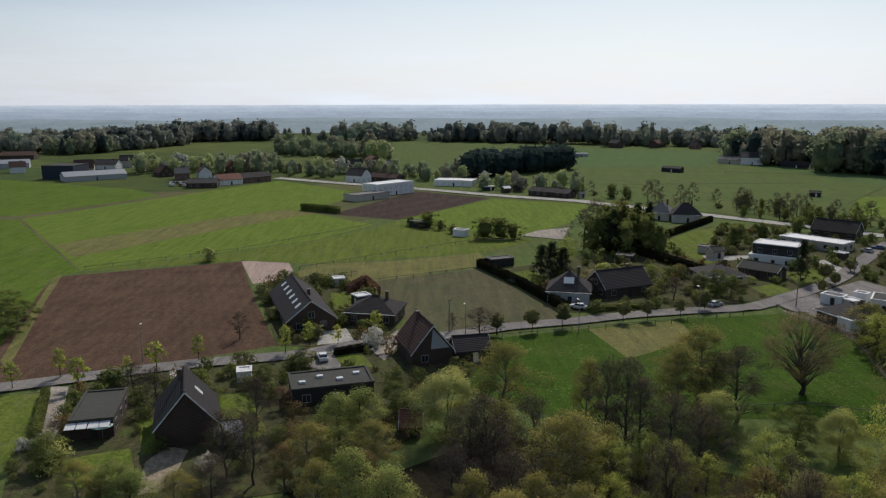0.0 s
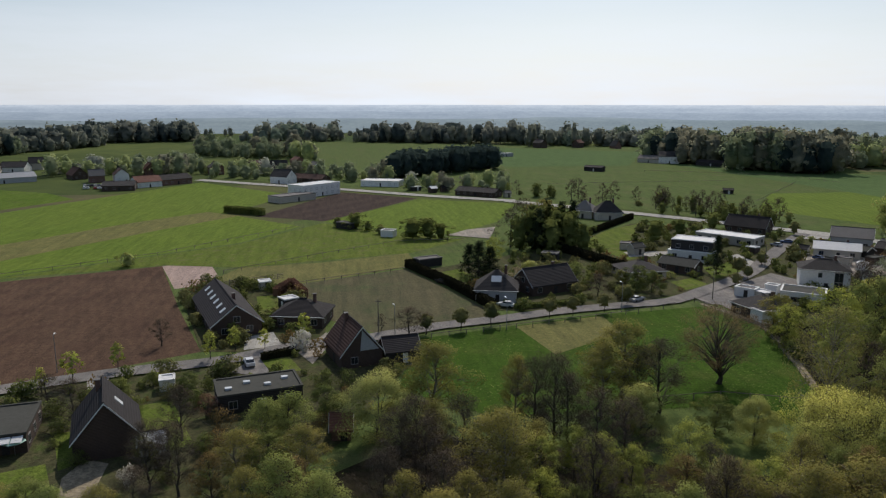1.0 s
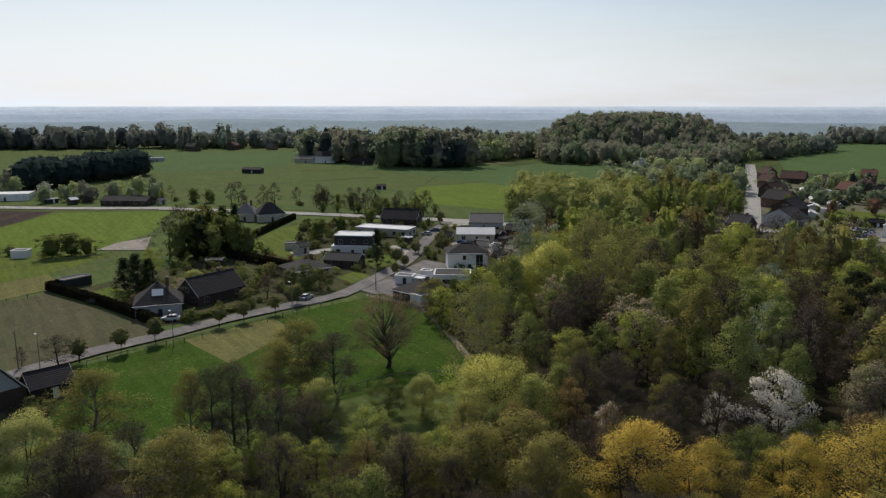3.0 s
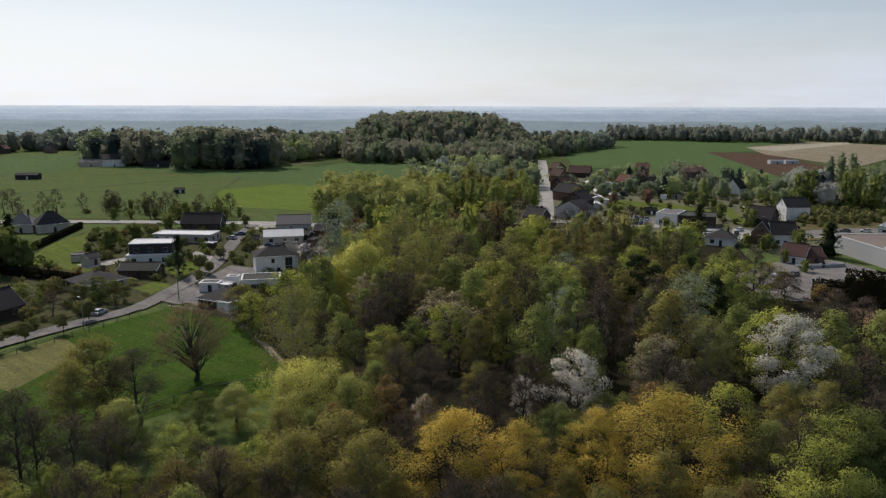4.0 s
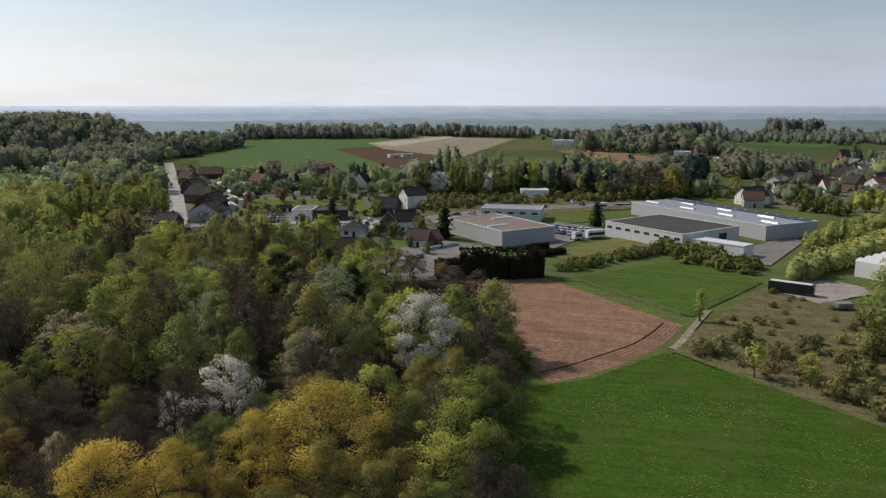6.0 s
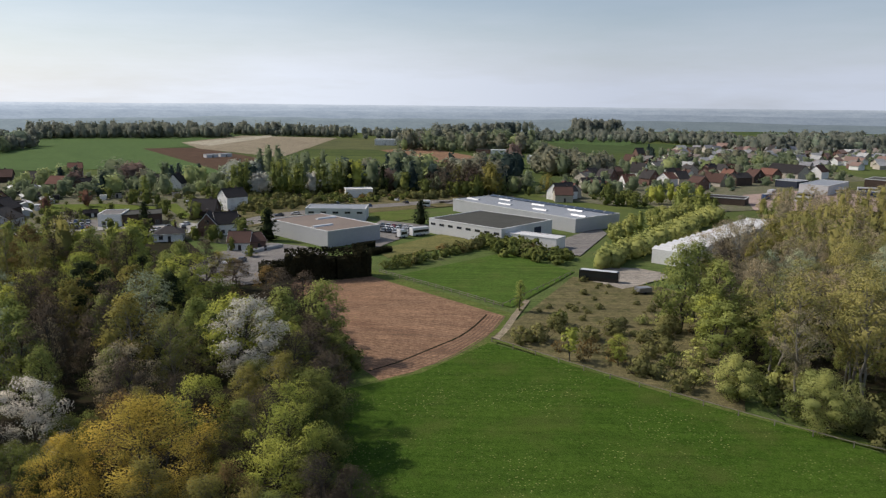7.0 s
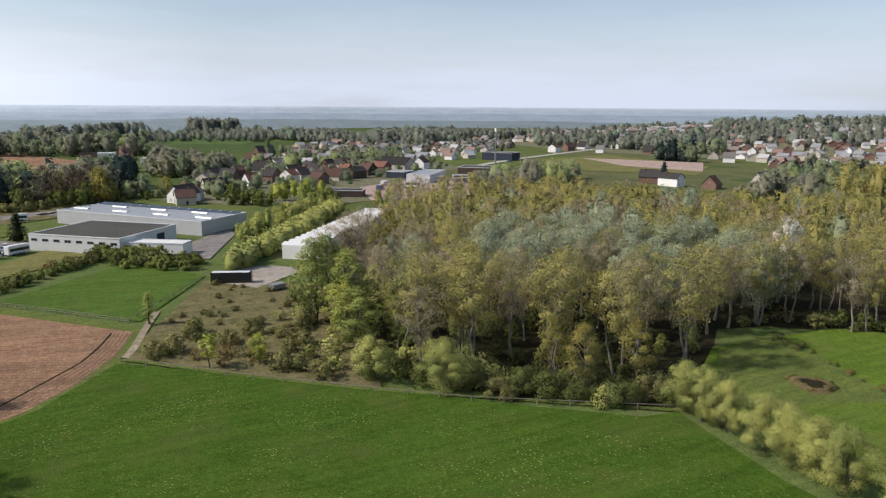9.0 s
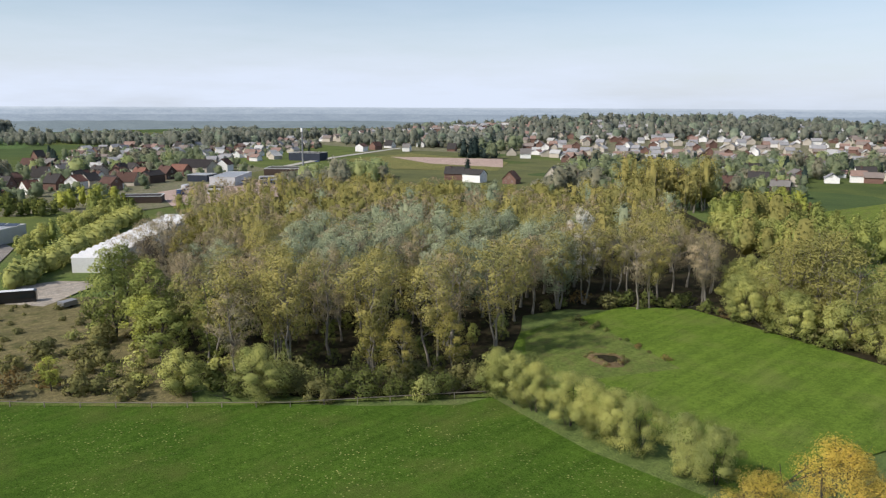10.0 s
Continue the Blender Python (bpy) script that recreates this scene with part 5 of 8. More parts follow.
house((108.2, 306.9), (119.7, 305.1), 9, 3.4, 8.0, style="hip", wall="cream", roof="slate", label="pale rendered house with slate hipped roof")
h = house((123.4, 183.4), (134.2, 177.4), 9, 5.6, 8.0, style="hip", wall="white", roof="slate", windows=False, label="tall white house with low slate roof")
add_window(h, -1.2, -4.5, 3.6, 0.9, 1.2, 0)
add_window(h, 3.4, -4.5, 2.6, 2.0, 2.4, 0)
add_window(h, 3.4, -4.5, 0.3, 2.0, 2.1, 0)
h = house((108.7, 168.8), (116.9, 162.7), 8, 3.4, style="flat", wall="white", roof="felt", windows=False, label="modern white flat-roofed house", chimney=False)
for x in (-1.9, -0.4):
    add_window(h, x, -4.0, 1.2, 1.4, 1.1, 0)
house((92.6, 163.1), (95.1, 154.0), 10, 2.9, 5.4, style="hip", wall="brown", roof="slate", label="brick bungalow with grey hipped roof")
house((94.7, 153.1), (100.5, 153.8), 7, 2.8, style="flat", wall="white", roof="white", label="small white flat annex", chimney=False, windows=False)
house((153.7, 222.4), (164.9, 214.6), 9, 3.0, 4.8, wall="cream", roof="white", label="low house with pale sheet roof", chimney=True)
house((170.1, 237.4), (180.5, 229.5), 12, 4.0, 6.6, wall="grey", roof="grey", label="grey-roofed workshop beside the main road", chimney=False)
house((175.1, 221.2), (181.1, 214.4), 8, 2.8, 4.2, wall="brown", roof="dark", label="dark shed among gardens", chimney=False, windows=False, category="shed", name="shed")
# along the far field road
house((-20.9, 400.1), (-1.5, 419.7), 12, 6.4, style="flat", wall="white", roof="white", label="white two-storey block beside the fields", chimney=False)
house((-31.5, 379.7), (-14.1, 394.9), 10, 3.2, style="flat", wall="cream", roof="grey", label="low pale flat wing beside the white block", chimney=False)
house((10.9, 454.1), (33.6, 446.8), 14, 3.4, style="flat", wall="white", roof="white", label="low white roadside shop with flat roof", chimney=False)
house((-45.3, 480.1), (-34.6, 472.7), 10, 4.5, 8.5, wall="white", roof="slate", label="white gabled roadside house")
house((-33.7, 486.6), (-13.1, 471.6), 9, 2.8, 5.2, wall="brown", roof="brown", label="brown farm building by the road")
house((61.4, 403.7), (80.1, 388.1), 9, 2.6, 4.4, wall="brown", roof="dark", label="long dark farm shed by the road")
house((-77.8, 553.6), (-56.0, 543.5), 10, 3.5, 6.5, wall="white", roof="slate", label="white cottage among trees")
house((-248.9, 504.5), (-227.7, 503.4), 22, 9.0, style="flat", wall="navy", roof="felt", label="big dark navy warehouse", chimney=False, windows=False)
house((-225.5, 485.5), (-195.1, 509.3), 12, 3.4, 6.0, wall="grey", roof="bluegrey", label="long low barn with blue-grey sheet roof", chimney=False)
house((-324.3, 585.3), (-302.3, 594.2), 16, 4.0, 6.5, wall="grey", roof="bluegrey", label="far farm shed with grey roof", chimney=False, windows=False)
house((-370.4, 679.2), (-343.3, 684.4), 16, 4.0, 7.0, wall="brown", roof="brown", label="far farm barn with brown roof", chimney=False, windows=False)
house((-247.8, 581.4), (-230.3, 580.5), 12, 3.5, 7.0, wall="white", roof="slate", label="far white farmhouse with grey roof")
house((-204.6, 564.8), (-184.2, 563.7), 12, 3.0, 6.0, wall="cream", roof="grey", label="far cottage with grey roof")
house((-136.5, 446.0), (-119.1, 448.1), 12, 3.0, 5.0, wall="brown", roof="slate", label="low house behind the car lot")
house((-121.0, 460.5), (-108.6, 469.6), 11, 3.4, 6.5, wall="white", roof="red", label="white house with reddish roof")
house((-108.6, 472.9), (-94.1, 486.0), 11, 3.4, 6.0, wall="brick", roof="dark", label="brick house at the field edge")
house((147.0, 692.8), (160.7, 692.0), 8, 3.0, style="flat", wall="grey", roof="white", label="white-roofed field shelter in the far pasture", chimney=False, windows=False, category="shed", name="shed")
house((179.6, 539.3), (190.0, 529.3), 6, 3.0, 4.0, wall="dark", roof="dark", label="dark field shelter in the pasture", chimney=False, windows=False, category="shed", name="shed")
house((211.3, 390.3), (216.2, 388.0), 4, 2.2, 2.9, wall="dark", roof="dark", label="small dark hut standing in the pasture", chimney=False, windows=False, category="shed", name="shed")
house((250.9, 611.9), (264.2, 598.7), 12, 3.5, 6.0, wall="cream", roof="grey", label="low wing of the far manor")
house((264.2, 598.7), (279.5, 591.8), 12, 6.0, 10.0, wall="white", roof="slate", label="far white manor house before the wood")
house((285.6, 575.0), (300.2, 555.0), 10, 2.8, 4.5, wall="dark", roof="dark", label="far long dark stable", chimney=False, windows=False)
# the village street
house((281.0, 182.1), (281.2, 168.1), 10, 4.6, 8.2, wall="grey", roof="slate", across=True, label="grey gable-fronted village house")
house((306.9, 195.2), (307.3, 183.6), 10, 4.8, 8.6, wall="brown", roof="dark", across=True, label="brown gable-fronted village house")
house((334.6, 218.8), (332.5, 205.2), 10, 4.8, 8.6, wall="brick", roof="dark", label="brick village house with dark roof")
house((366.9, 242.0), (365.0, 231.7), 10, 4.8, 8.6, wall="brown", roof="brown", across=True, label="brick gable house on the street")
house((409.4, 271.4), (409.0, 263.1), 10, 4.8, 8.6, wall="brick", roof="brown", label="brick terraced house on the street")
house((455.6, 302.7), (454.2, 294.8), 10, 4.8, 8.4, wall="brick", roof="brown", label="far brick house on the street")
house((259.7, 184.7), (259.9, 176.0), 8, 3.0, 6.4, wall="brown", roof="slate", label="small dark-roofed house at the junction")
house((446.6, 280.3), (452.1, 266.5), 12, 3.5, 7.5, wall="brown", roof="brown", label="village house with brown roof")
house((436.7, 252.3), (438.0, 238.9), 12, 3.5, 7.5, wall="brick", roof="slate", label="village house with grey roof")
house((419.2, 228.3), (417.5, 214.6), 11, 3.2, 7.0, wall="brick", roof="red", label="village house with red tiled roof")
house((467.4, 239.7), (470.5, 232.0), 9, 7.5, 10.5, wall="brick", roof="red", label="tall brick village house")
house((400.6, 205.2), (398.9, 193.1), 11, 4.0, 8.0, wall="brown", roof="dark", label="village house with dark gable", across=True)
house((423.6, 173.0), (426.6, 165.6), 11, 4.0, 8.0, wall="brown", roof="dark", label="far house with steep dark roof")
house((424.7, 161.8), (424.8, 153.1), 11, 3.5, 8.5, wall="white", roof="dark", across=True, label="white gable house at the field")
house((292.4, 139.6), (294.1, 130.8), 14, 5.0, style="flat", wall="white", roof="grey", label="white end of a flat-roofed shop", chimney=False)
house((294.2, 130.6), (299.7, 116.6), 14, 4.6, style="flat", wall="brown", roof="felt", label="brown flat-roofed shop building", chimney=False)
house((316.4, 110.7), (316.7, 100.5), 10, 3.6, 8.0, wall="brown", roof="dark", label="brown house with steep dark roof")
house((341.0, 102.0), (348.5, 94.5), 9, 6.4, 9.8, wall="white", roof="slate", label="tall white house with grey gable roof")
house((274.4, 93.6), (275.6, 86.9), 9, 4.6, 8.6, wall="brick", roof="dark", across=True, label="brick gable end of a roadside house")
house((275.7, 86.7), (279.9, 79.4), 9, 4.6, 8.2, wall="white", roof="dark", label="white roadside house with dark roof")
house((261.6, 105.3), (264.0, 95.7), 9, 2.9, 5.4, style="hip", wall="white", roof="slate", label="low white bungalow among trees")
house((247.7, 74.7), (248.3, 67.4), 8, 3.0, 6.0, wall="white", roof="brown", label="cottage with reddish-brown tiled roof")
house((240.8, 66.9), (254.6, 57.2), 1.6, 1.0, style="flat", wall="grey", roof="grey", label="low grey concrete wall in front of the cottage", chimney=False, windows=False, category="wall", name="garden_wall")
house((249.4, 67.5), (253.4, 63.0), 8, 2.8, 5.2, wall="brick", roof="brown", label="low cottage wing with brown roof", chimney=False)
house((392.4, 54.0), (395.5, 40.0), 10, 4.6, style="flat", wall="white", roof="white", label="white flat-roofed villa under the trees", chimney=False)
house((422.4, 10.4), (425.9, 1.6), 10, 5.0, 7.0, wall="white", roof="slate", label="white house hidden in the trees")
house((900.8, 88.5), (899.0, 64.2), 14, 7.0, style="flat", wall="white", roof="white", label="far white modern villa on the rise", chimney=False)
house((770.0, -28.3), (768.1, -43.0), 12, 4.0, style="flat", wall="brick", roof="felt", label="far low brick house", chimney=False)
house((752.4, -42.7), (751.5, -58.8), 12, 4.5, style="flat", wall="white", roof="white", label="far pale flat-roofed house", chimney=False)
house((652.6, -69.0), (651.6, -80.1), 12, 5.5, style="flat", wall="white", roof="white", label="far white cubic house", chimney=False)
house((385.8, -56.1), (385.7, -65.3), 10, 4.0, 7.5, wall="cream", roof="brown", label="house with brown roof behind the hall")


# ---- the halls ----
def hall(a, b, depth, height, wall, roof, label, strips=0, band=False, gate=None, solar=0):
    cx, cy, turn, w, d = frame_of(a, b, depth)
    e = new("hall")
    e.matrix_basis = pose(cx, cy, 0, 0, 0, turn)
    part("wall", box_bm(-w / 2, w / 2, -d / 2, d / 2, -0.2, height), WALL[wall], e)
    part("roof", box_bm(-w / 2 + 0.4, w / 2 - 0.4, -d / 2 + 0.4, d / 2 - 0.4, height + 0.003, height + 0.12), ROOF[roof], e)
    bm = box_bm(-w / 2 - 0.1, w / 2 + 0.1, -d / 2 - 0.1, -d / 2 + 0.4, height, height + 0.35)
    box_bm(-w / 2 - 0.1, w / 2 + 0.1, d / 2 - 0.4, d / 2 + 0.1, height, height + 0.35, bm)
    box_bm(-w / 2 - 0.1, -w / 2 + 0.4, -d / 2 + 0.4, d / 2 - 0.4, height, height + 0.35, bm)
    box_bm(w / 2 - 0.4, w / 2 + 0.1, -d / 2 + 0.4, d / 2 - 0.4, height, height + 0.35, bm)
    part("parapet", bm, WALL["panel"], e)
    for i in range(strips):
        q = -w / 2 + w * (i + 0.5) / strips
        s = part("rooflight", prism([(-0.9, 0), (0.9, 0), (0.6, 0.5), (-0.6, 0.5)], -w / strips * 0.36, w / strips * 0.36), SKYGLASS, e)
        s.matrix_basis = pose(q, d * (0.18 if i % 2 else -0.2), height + 0.12)
    for i in range(solar):
        s = part("solar_panel", box_bm(-w / solar * 0.45, w / solar * 0.45, -1.6, 1.6, 0, 0.06), GLASS, e)
        s.matrix_basis = pose(-w / 2 + w * (i + 0.5) / solar, d * 0.36, height + 0.5, 10)
    if band:
        n = int(w / 4.5)
        for i in range(n):
            add_window(e, -w / 2 + w * (i + 0.5) / n, -d / 2, height * 0.62, 2.4, 0.8, 0)
    if gate:
        child("gate", box_mesh("gate", -2.2, 2.2, -0.08, 0.06, 0, 4.2, WALL["navy"]), e, pose(w / 2, gate * d, 0, 0, 0, 90))
    book(cx, cy, turn, w, d)
    return tagged(e, label, "hall")


hall((255.0, 41.7), (271.7, 24.9), (285.9, 64.1), 5.6, "grey", "tan", "grey clad hall with tan flat roof and rooflight", 2)
hall((316.3, 61.2), (316.7, 35.2), 14, 5.0, "panel", "bluegrey", "pale showroom with blue-grey flat roof", 0, True)
hall((288.5, 7.2), (264.1, -19.5), (312.5, -13.7), 5.6, "panel", "felt", "pale industrial hall with dark felt roof", 0, True, 0.2)
hall((266.2, -20.5), (254.3, -38.0), 7, 4.0, "white", "white", "low white annex of the hall")
hall((350.4, -2.6), (291.5, -50.8), (373.8, -19.0), 5.4, "grey", "bluegrey", "long grey warehouse with rooflights and solar panels", 7, False, 0.0, 14)


def vault_hall(a, b, depth, n, label):
    """A long store of vaulted white bays."""
    cx, cy, turn, w, d = frame_of(a, b, depth)
    e = new("hall")
    e.matrix_basis = pose(cx, cy, 0, 0, 0, turn)
    part("wall", box_bm(-w / 2, w / 2, -d / 2, d / 2, -0.2, 4.6), WALL["white"], e)
    for i in range(n):
        x = -w / 2 + w * (i + 0.5) / n
        r = w / n / 2
        prof = [(x0, 4.62 + 0.7 * math.cos(x0 / r * 1.5)) for x0 in (-r, -r * 0.6, -r * 0.2, r * 0.2, r * 0.6, r)] + [(r, 4.6), (-r, 4.6)]
        v = part("vault", prism(prof, -d / 2 - 0.2, d / 2 + 0.2), ROOF["white"], e)
        v.matrix_basis = pose(x, 0, 0, 0, 0, 90)
    book(cx, cy, turn, w, d)
    return tagged(e, label, "hall")


vault_hall((236.3, -66.3), (304.2, -124.2), (222.4, -70.5), 18, "long white store of vaulted bays behind the trees")

# village and town houses farther off
VR = random.Random(21)


def far_house(x, y, w, d, eave, ridge, wall, roof, turn):
    r = radians(turn)
    u = Vector((math.cos(r), math.sin(r)))
    n = Vector((-u.y, u.x))
    c = Vector((x, y))
    a, b = c - u * w / 2 - n * d / 2, c + u * w / 2 - n * d / 2
    back = a + n * d
    return house(tuple(a), tuple(b), tuple(back), eave, ridge, wall=wall, roof=roof, windows=math.hypot(x, y) < 560, door=False, chimney=VR.random() < 0.6,
                 label="%s %s house with %s roof in the village" % (VR.choice(("small", "plain", "gabled")), wall.replace("brown", "brown brick").replace("brick brick", "brick"), roof))


def village(rows):
    for x, y in rows:
        far_house(x, y, VR.uniform(8, 14), VR.uniform(8, 10), VR.choice((3.2, 4.6, 5.4)), VR.uniform(7.6, 9.4),
                  VR.choices(("white", "brick", "brown", "cream"), (4, 4, 2, 2))[0], VR.choices(("slate", "brown", "red", "grey"), (4, 4, 1.6, 2))[0],
                  VR.choice((20, 35, 110, 125)) + VR.uniform(-8, 8))


village(pairs(474.6, -87.2, 495.8, -105.7, 400.3, -61.8, 515.0, -156.1, 504.2, -162.0, 517.1, -180.5, 541.7, -198.4, 559.2, -213.0, 637.2, -154.6, 633.2, -168.8, 645.6, -198.4, 612.4, -195.8, 578.7, -205.5))
village(pairs(478.9, -149.2, 462.9, -155.9, 475.4, -170.9, 501.0, -188.6, 480.5, -187.9, 498.4, -204.8, 517.9, -223.1, 511.1, -151.6, 535.1, -172.9, 542.2, -190.1, 503.1, -96.6, 517.1, -113.6, 409.6, -66.7, 567.3, -158.9, 540.4, -138.2, 553.9, -249.1, 438.2, -84.1))
village(pairs(-291.0, 555.5, -245.9, 562.2, -229.4, 600.8, -175.4, 524.1, -155.6, 499.9, -142.6, 506.7, -134.3, 547.5, -88.9, 545.2, -63.1, 571.9, -46.1, 547.5, -18.7, 532.9, -34.6, 601.3, 223.4, 829.5, 267.3, 826.9, 303.5, 804.2))
village(pairs(753.4, -191.9, 707.4, -262.0, 729.3, -282.7, 589.2, -168.9, 454.5, -152.9, 480.5, -129.9, 470.2, -138.6, 533.1, -264.6, 425.7, -86.3, 466.8, -113.0, 817.9, -353.0, 855.4, -407.8, 976.0, -408.1))
village(pairs(669.3, -495.3, 685.1, -527.2, 702.2, -561.6, 638.1, -534.3, 679.1, -590.8, 666.4, -606.8, 606.6, -573.6, 519.0, -575.1, 481.7, -554.4, 370.7, -353.4, 350.9, -352.8, 327.4, -363.4, 326.3, -405.8, 302.0, -393.3))
village(pairs(212.4, -432.0, 212.9, -470.9, 183.0, -435.0, 219.8, -600.0, 220.0, -646.9, 183.6, -574.5, 211.8, -528.8, 245.4, -633.2, 252.3, -546.8, 255.2, -509.0, 208.8, -677.1))
house((533.4, -226.7), (509.5, -238.8), 14, 5.5, 10.5, wall="cream", roof="dark", label="large inn with dark saddle roof at the square")
hall((438.1, -206.7), (427.2, -218.4), 40, 5.5, "panel", "bluegrey", "pale storage hall on the building yard")
hall((473.6, -264.6), (454.1, -285.4), 22, 5.5, "brown", "felt", "dark flat-roofed shop beside the yard")
hall((473.2, -208.0), (462.2, -216.7), 14, 4.5, "navy", "bluegrey", "dark blue storage shed on the yard")
hall((389.0, -130.8), (377.1, -151.4), 12, 3.6, "brown", "slate", "low dark store at the edge of the yard")
hall((600.1, -361.3), (574.3, -377.8), 18, 7.0, "navy", "slate", "row of dark blue terraced buildings")


def rise(x, y):
    """The height of the slope on which the far town stands."""
    u, v = (x * RISE_U.x + y * RISE_U.y) / 620, (x * RISE_D.x + y * RISE_D.y - 1180) / 430
    q = u * u + v * v
    return 24.0 * (1 - q) ** 2 if q < 1 else 0.0


RISE_D = Vector((705.2, -1186.9)).normalized()
RISE_U = Vector((-RISE_D.y, RISE_D.x))


def town_rise():
    vs, fs, n = [], [], 40
    for j in range(n + 1):
        for i in range(n + 1):
            p = RISE_U * (620 * (2 * i / n - 1)) + RISE_D * (1180 + 430 * (2 * j / n - 1))
            vs.append((p.x, p.y, rise(p.x, p.y) - 0.05))
            if i and j:
                a = j * (n + 1) + i
                fs.append((a - n - 2, a - n - 1, a, a - 1))
    tagged(new("town_rise", mesh_of("town_rise", vs, fs, VILLAGE, True)), "long low rise under the far town", "hill", kind="structure")


town_rise()


def far_town(pts, spacing, seed):
    """Distant houses too many to count, as one mesh: walls with gables, and pitched roofs."""
    rng, store = random.Random(seed), {}
    libs = []
    for wall, roof in (("cream", "hazed_grey"), ("brick", "hazed_red"), ("white", "hazed_red"), ("cream", "hazed_grey"), ("white", "hazed_grey"), ("cream", "far_brown"), ("brick", "far_brown"), ("cream", "far_pale")):
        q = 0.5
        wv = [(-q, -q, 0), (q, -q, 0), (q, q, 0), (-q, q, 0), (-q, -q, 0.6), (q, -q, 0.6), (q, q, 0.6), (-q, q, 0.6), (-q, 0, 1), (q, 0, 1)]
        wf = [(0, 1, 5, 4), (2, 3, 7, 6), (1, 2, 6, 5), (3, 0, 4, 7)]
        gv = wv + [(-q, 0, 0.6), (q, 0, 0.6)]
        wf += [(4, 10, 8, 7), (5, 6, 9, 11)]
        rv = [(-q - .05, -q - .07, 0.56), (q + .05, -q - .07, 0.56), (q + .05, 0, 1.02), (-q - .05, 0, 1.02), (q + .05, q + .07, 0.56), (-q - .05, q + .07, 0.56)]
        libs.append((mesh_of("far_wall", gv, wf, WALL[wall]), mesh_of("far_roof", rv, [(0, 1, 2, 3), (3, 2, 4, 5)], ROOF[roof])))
    xs, ys = [p[0] for p in pts], [p[1] for p in pts]
    y = min(ys)
    while y < max(ys):
        x = min(xs)
        while x < max(xs):
            px, py = x + rng.uniform(0, spacing), y + rng.uniform(0, spacing)
            x += spacing
            if inside(pts, px, py):
                m = Matrix.LocRotScale((px, py, rise(px, py) - 0.3), Euler((0, 0, rng.choice((0.3, 0.6, 1.9, 2.2)) + rng.uniform(-0.2, 0.2))), (rng.uniform(7, 13), rng.uniform(7, 9.5), rng.uniform(5.5, 8.5)))
                for me in rng.choice(libs):
                    pool_add(store, me, m)
        y += spacing
    pool_make(store, "far_town", "distant town of white and brick houses", "town", False)


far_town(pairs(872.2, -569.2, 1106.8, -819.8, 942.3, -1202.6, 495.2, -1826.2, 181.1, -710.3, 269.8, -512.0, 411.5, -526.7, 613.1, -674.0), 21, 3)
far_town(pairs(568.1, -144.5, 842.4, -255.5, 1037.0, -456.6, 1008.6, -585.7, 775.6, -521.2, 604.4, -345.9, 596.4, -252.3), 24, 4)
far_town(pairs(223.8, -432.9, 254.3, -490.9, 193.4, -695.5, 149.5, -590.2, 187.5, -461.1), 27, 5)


# ---- far woods, hills and distance ----
def hill(name, cx, cy, rx, ry, turn, height, label):
    """A low wooded rise; returns its height at a place."""
    c, s = math.cos(radians(turn)), math.sin(radians(turn))

    def z(x, y):
        dx, dy = x - cx, y - cy
        u, v = (dx * c + dy * s) / rx, (-dx * s + dy * c) / ry
        q = u * u + v * v
        return height * min(1.0, 1.45 * (1 - q) ** 1.1) * (1 + 0.1 * noise.noise((x * 0.02, y * 0.02, 0))) if q < 1 else 0.0

    vs, fs, n = [], [], 28
    for j in range(n + 1):
        for i in range(n + 1):
            u, v = -1 + 2 * i / n, -1 + 2 * j / n
            x, y = cx + u * rx * c - v * ry * s, cy + u * rx * s + v * ry * c
            vs.append((x, y, z(x, y) - 0.02))
            if i and j:
                a = j * (n + 1) + i
                fs.append((a - n - 2, a - n - 1, a, a - 1))
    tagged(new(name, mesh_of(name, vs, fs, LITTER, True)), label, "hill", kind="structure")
    return z


MIXED = {"ash": 3, "alder": 2, "bronze_tree": 1.5, "maple": 1, "bare_tree": 1.5, "bush_tree": 1}
DARKWOOD = {"pine": 3, "spruce": 2, "bush_tree": 2, "bare_tree": 2, "ash": 1}
GARDENS = {"bush_tree": 3, "alder": 2, "ash": 2, "spruce": 0.6, "maple": 1, "bare_tree": 1, "blossom_tree": 0.25, "copper_beech": 0.08}


def mid(a, b, f=0.5):
    return (a[0] + (b[0] - a[0]) * f, a[1] + (b[1] - a[1]) * f)


def belt(a, b, depth):
    """The corners of a strip of that depth behind the line from a to b, as seen from the middle of the place."""
    a, b = Vector(a), Vector(b)
    return [tuple(a), tuple(b), tuple(b * (1 + depth / b.length)), tuple(a * (1 + depth / a.length))]


def far_belt(a, b, depth, spacing, kinds, seed, hscale=(0.8, 1.15), label="far belt of trees"):
    wood_area(belt(a, b, depth), spacing * 1.14, kinds, seed, 0, hscale, 0.5, "far_wood", label, rise)


A, B = Vector((458.2, 527.8)), Vector((541.5, 379.4))
M = (A + B) / 2
out = M.normalized()
ctr = M + out * 95
hz = hill("hill", ctr.x, ctr.y, (B - A).length * 0.62, 110, math.degrees(math.atan2((B - A).y, (B - A).x)), 24, "low wooded hill beyond the fields")
wood_area(belt(tuple(A * 0.93), tuple(B * 0.93), 215), 9.4, {"ash": 3, "bronze_tree": 3, "alder": 1, "bare_tree": 1.5}, 31, 0, (1.0, 1.5), 0.5, "far_wood", "dense wood on the low hill", hz)

far_belt((-330.5, 734.3), (-273.2, 903.8), 80, 9, DARKWOOD, 41, (1.02, 2.06), "far dark wood edge")
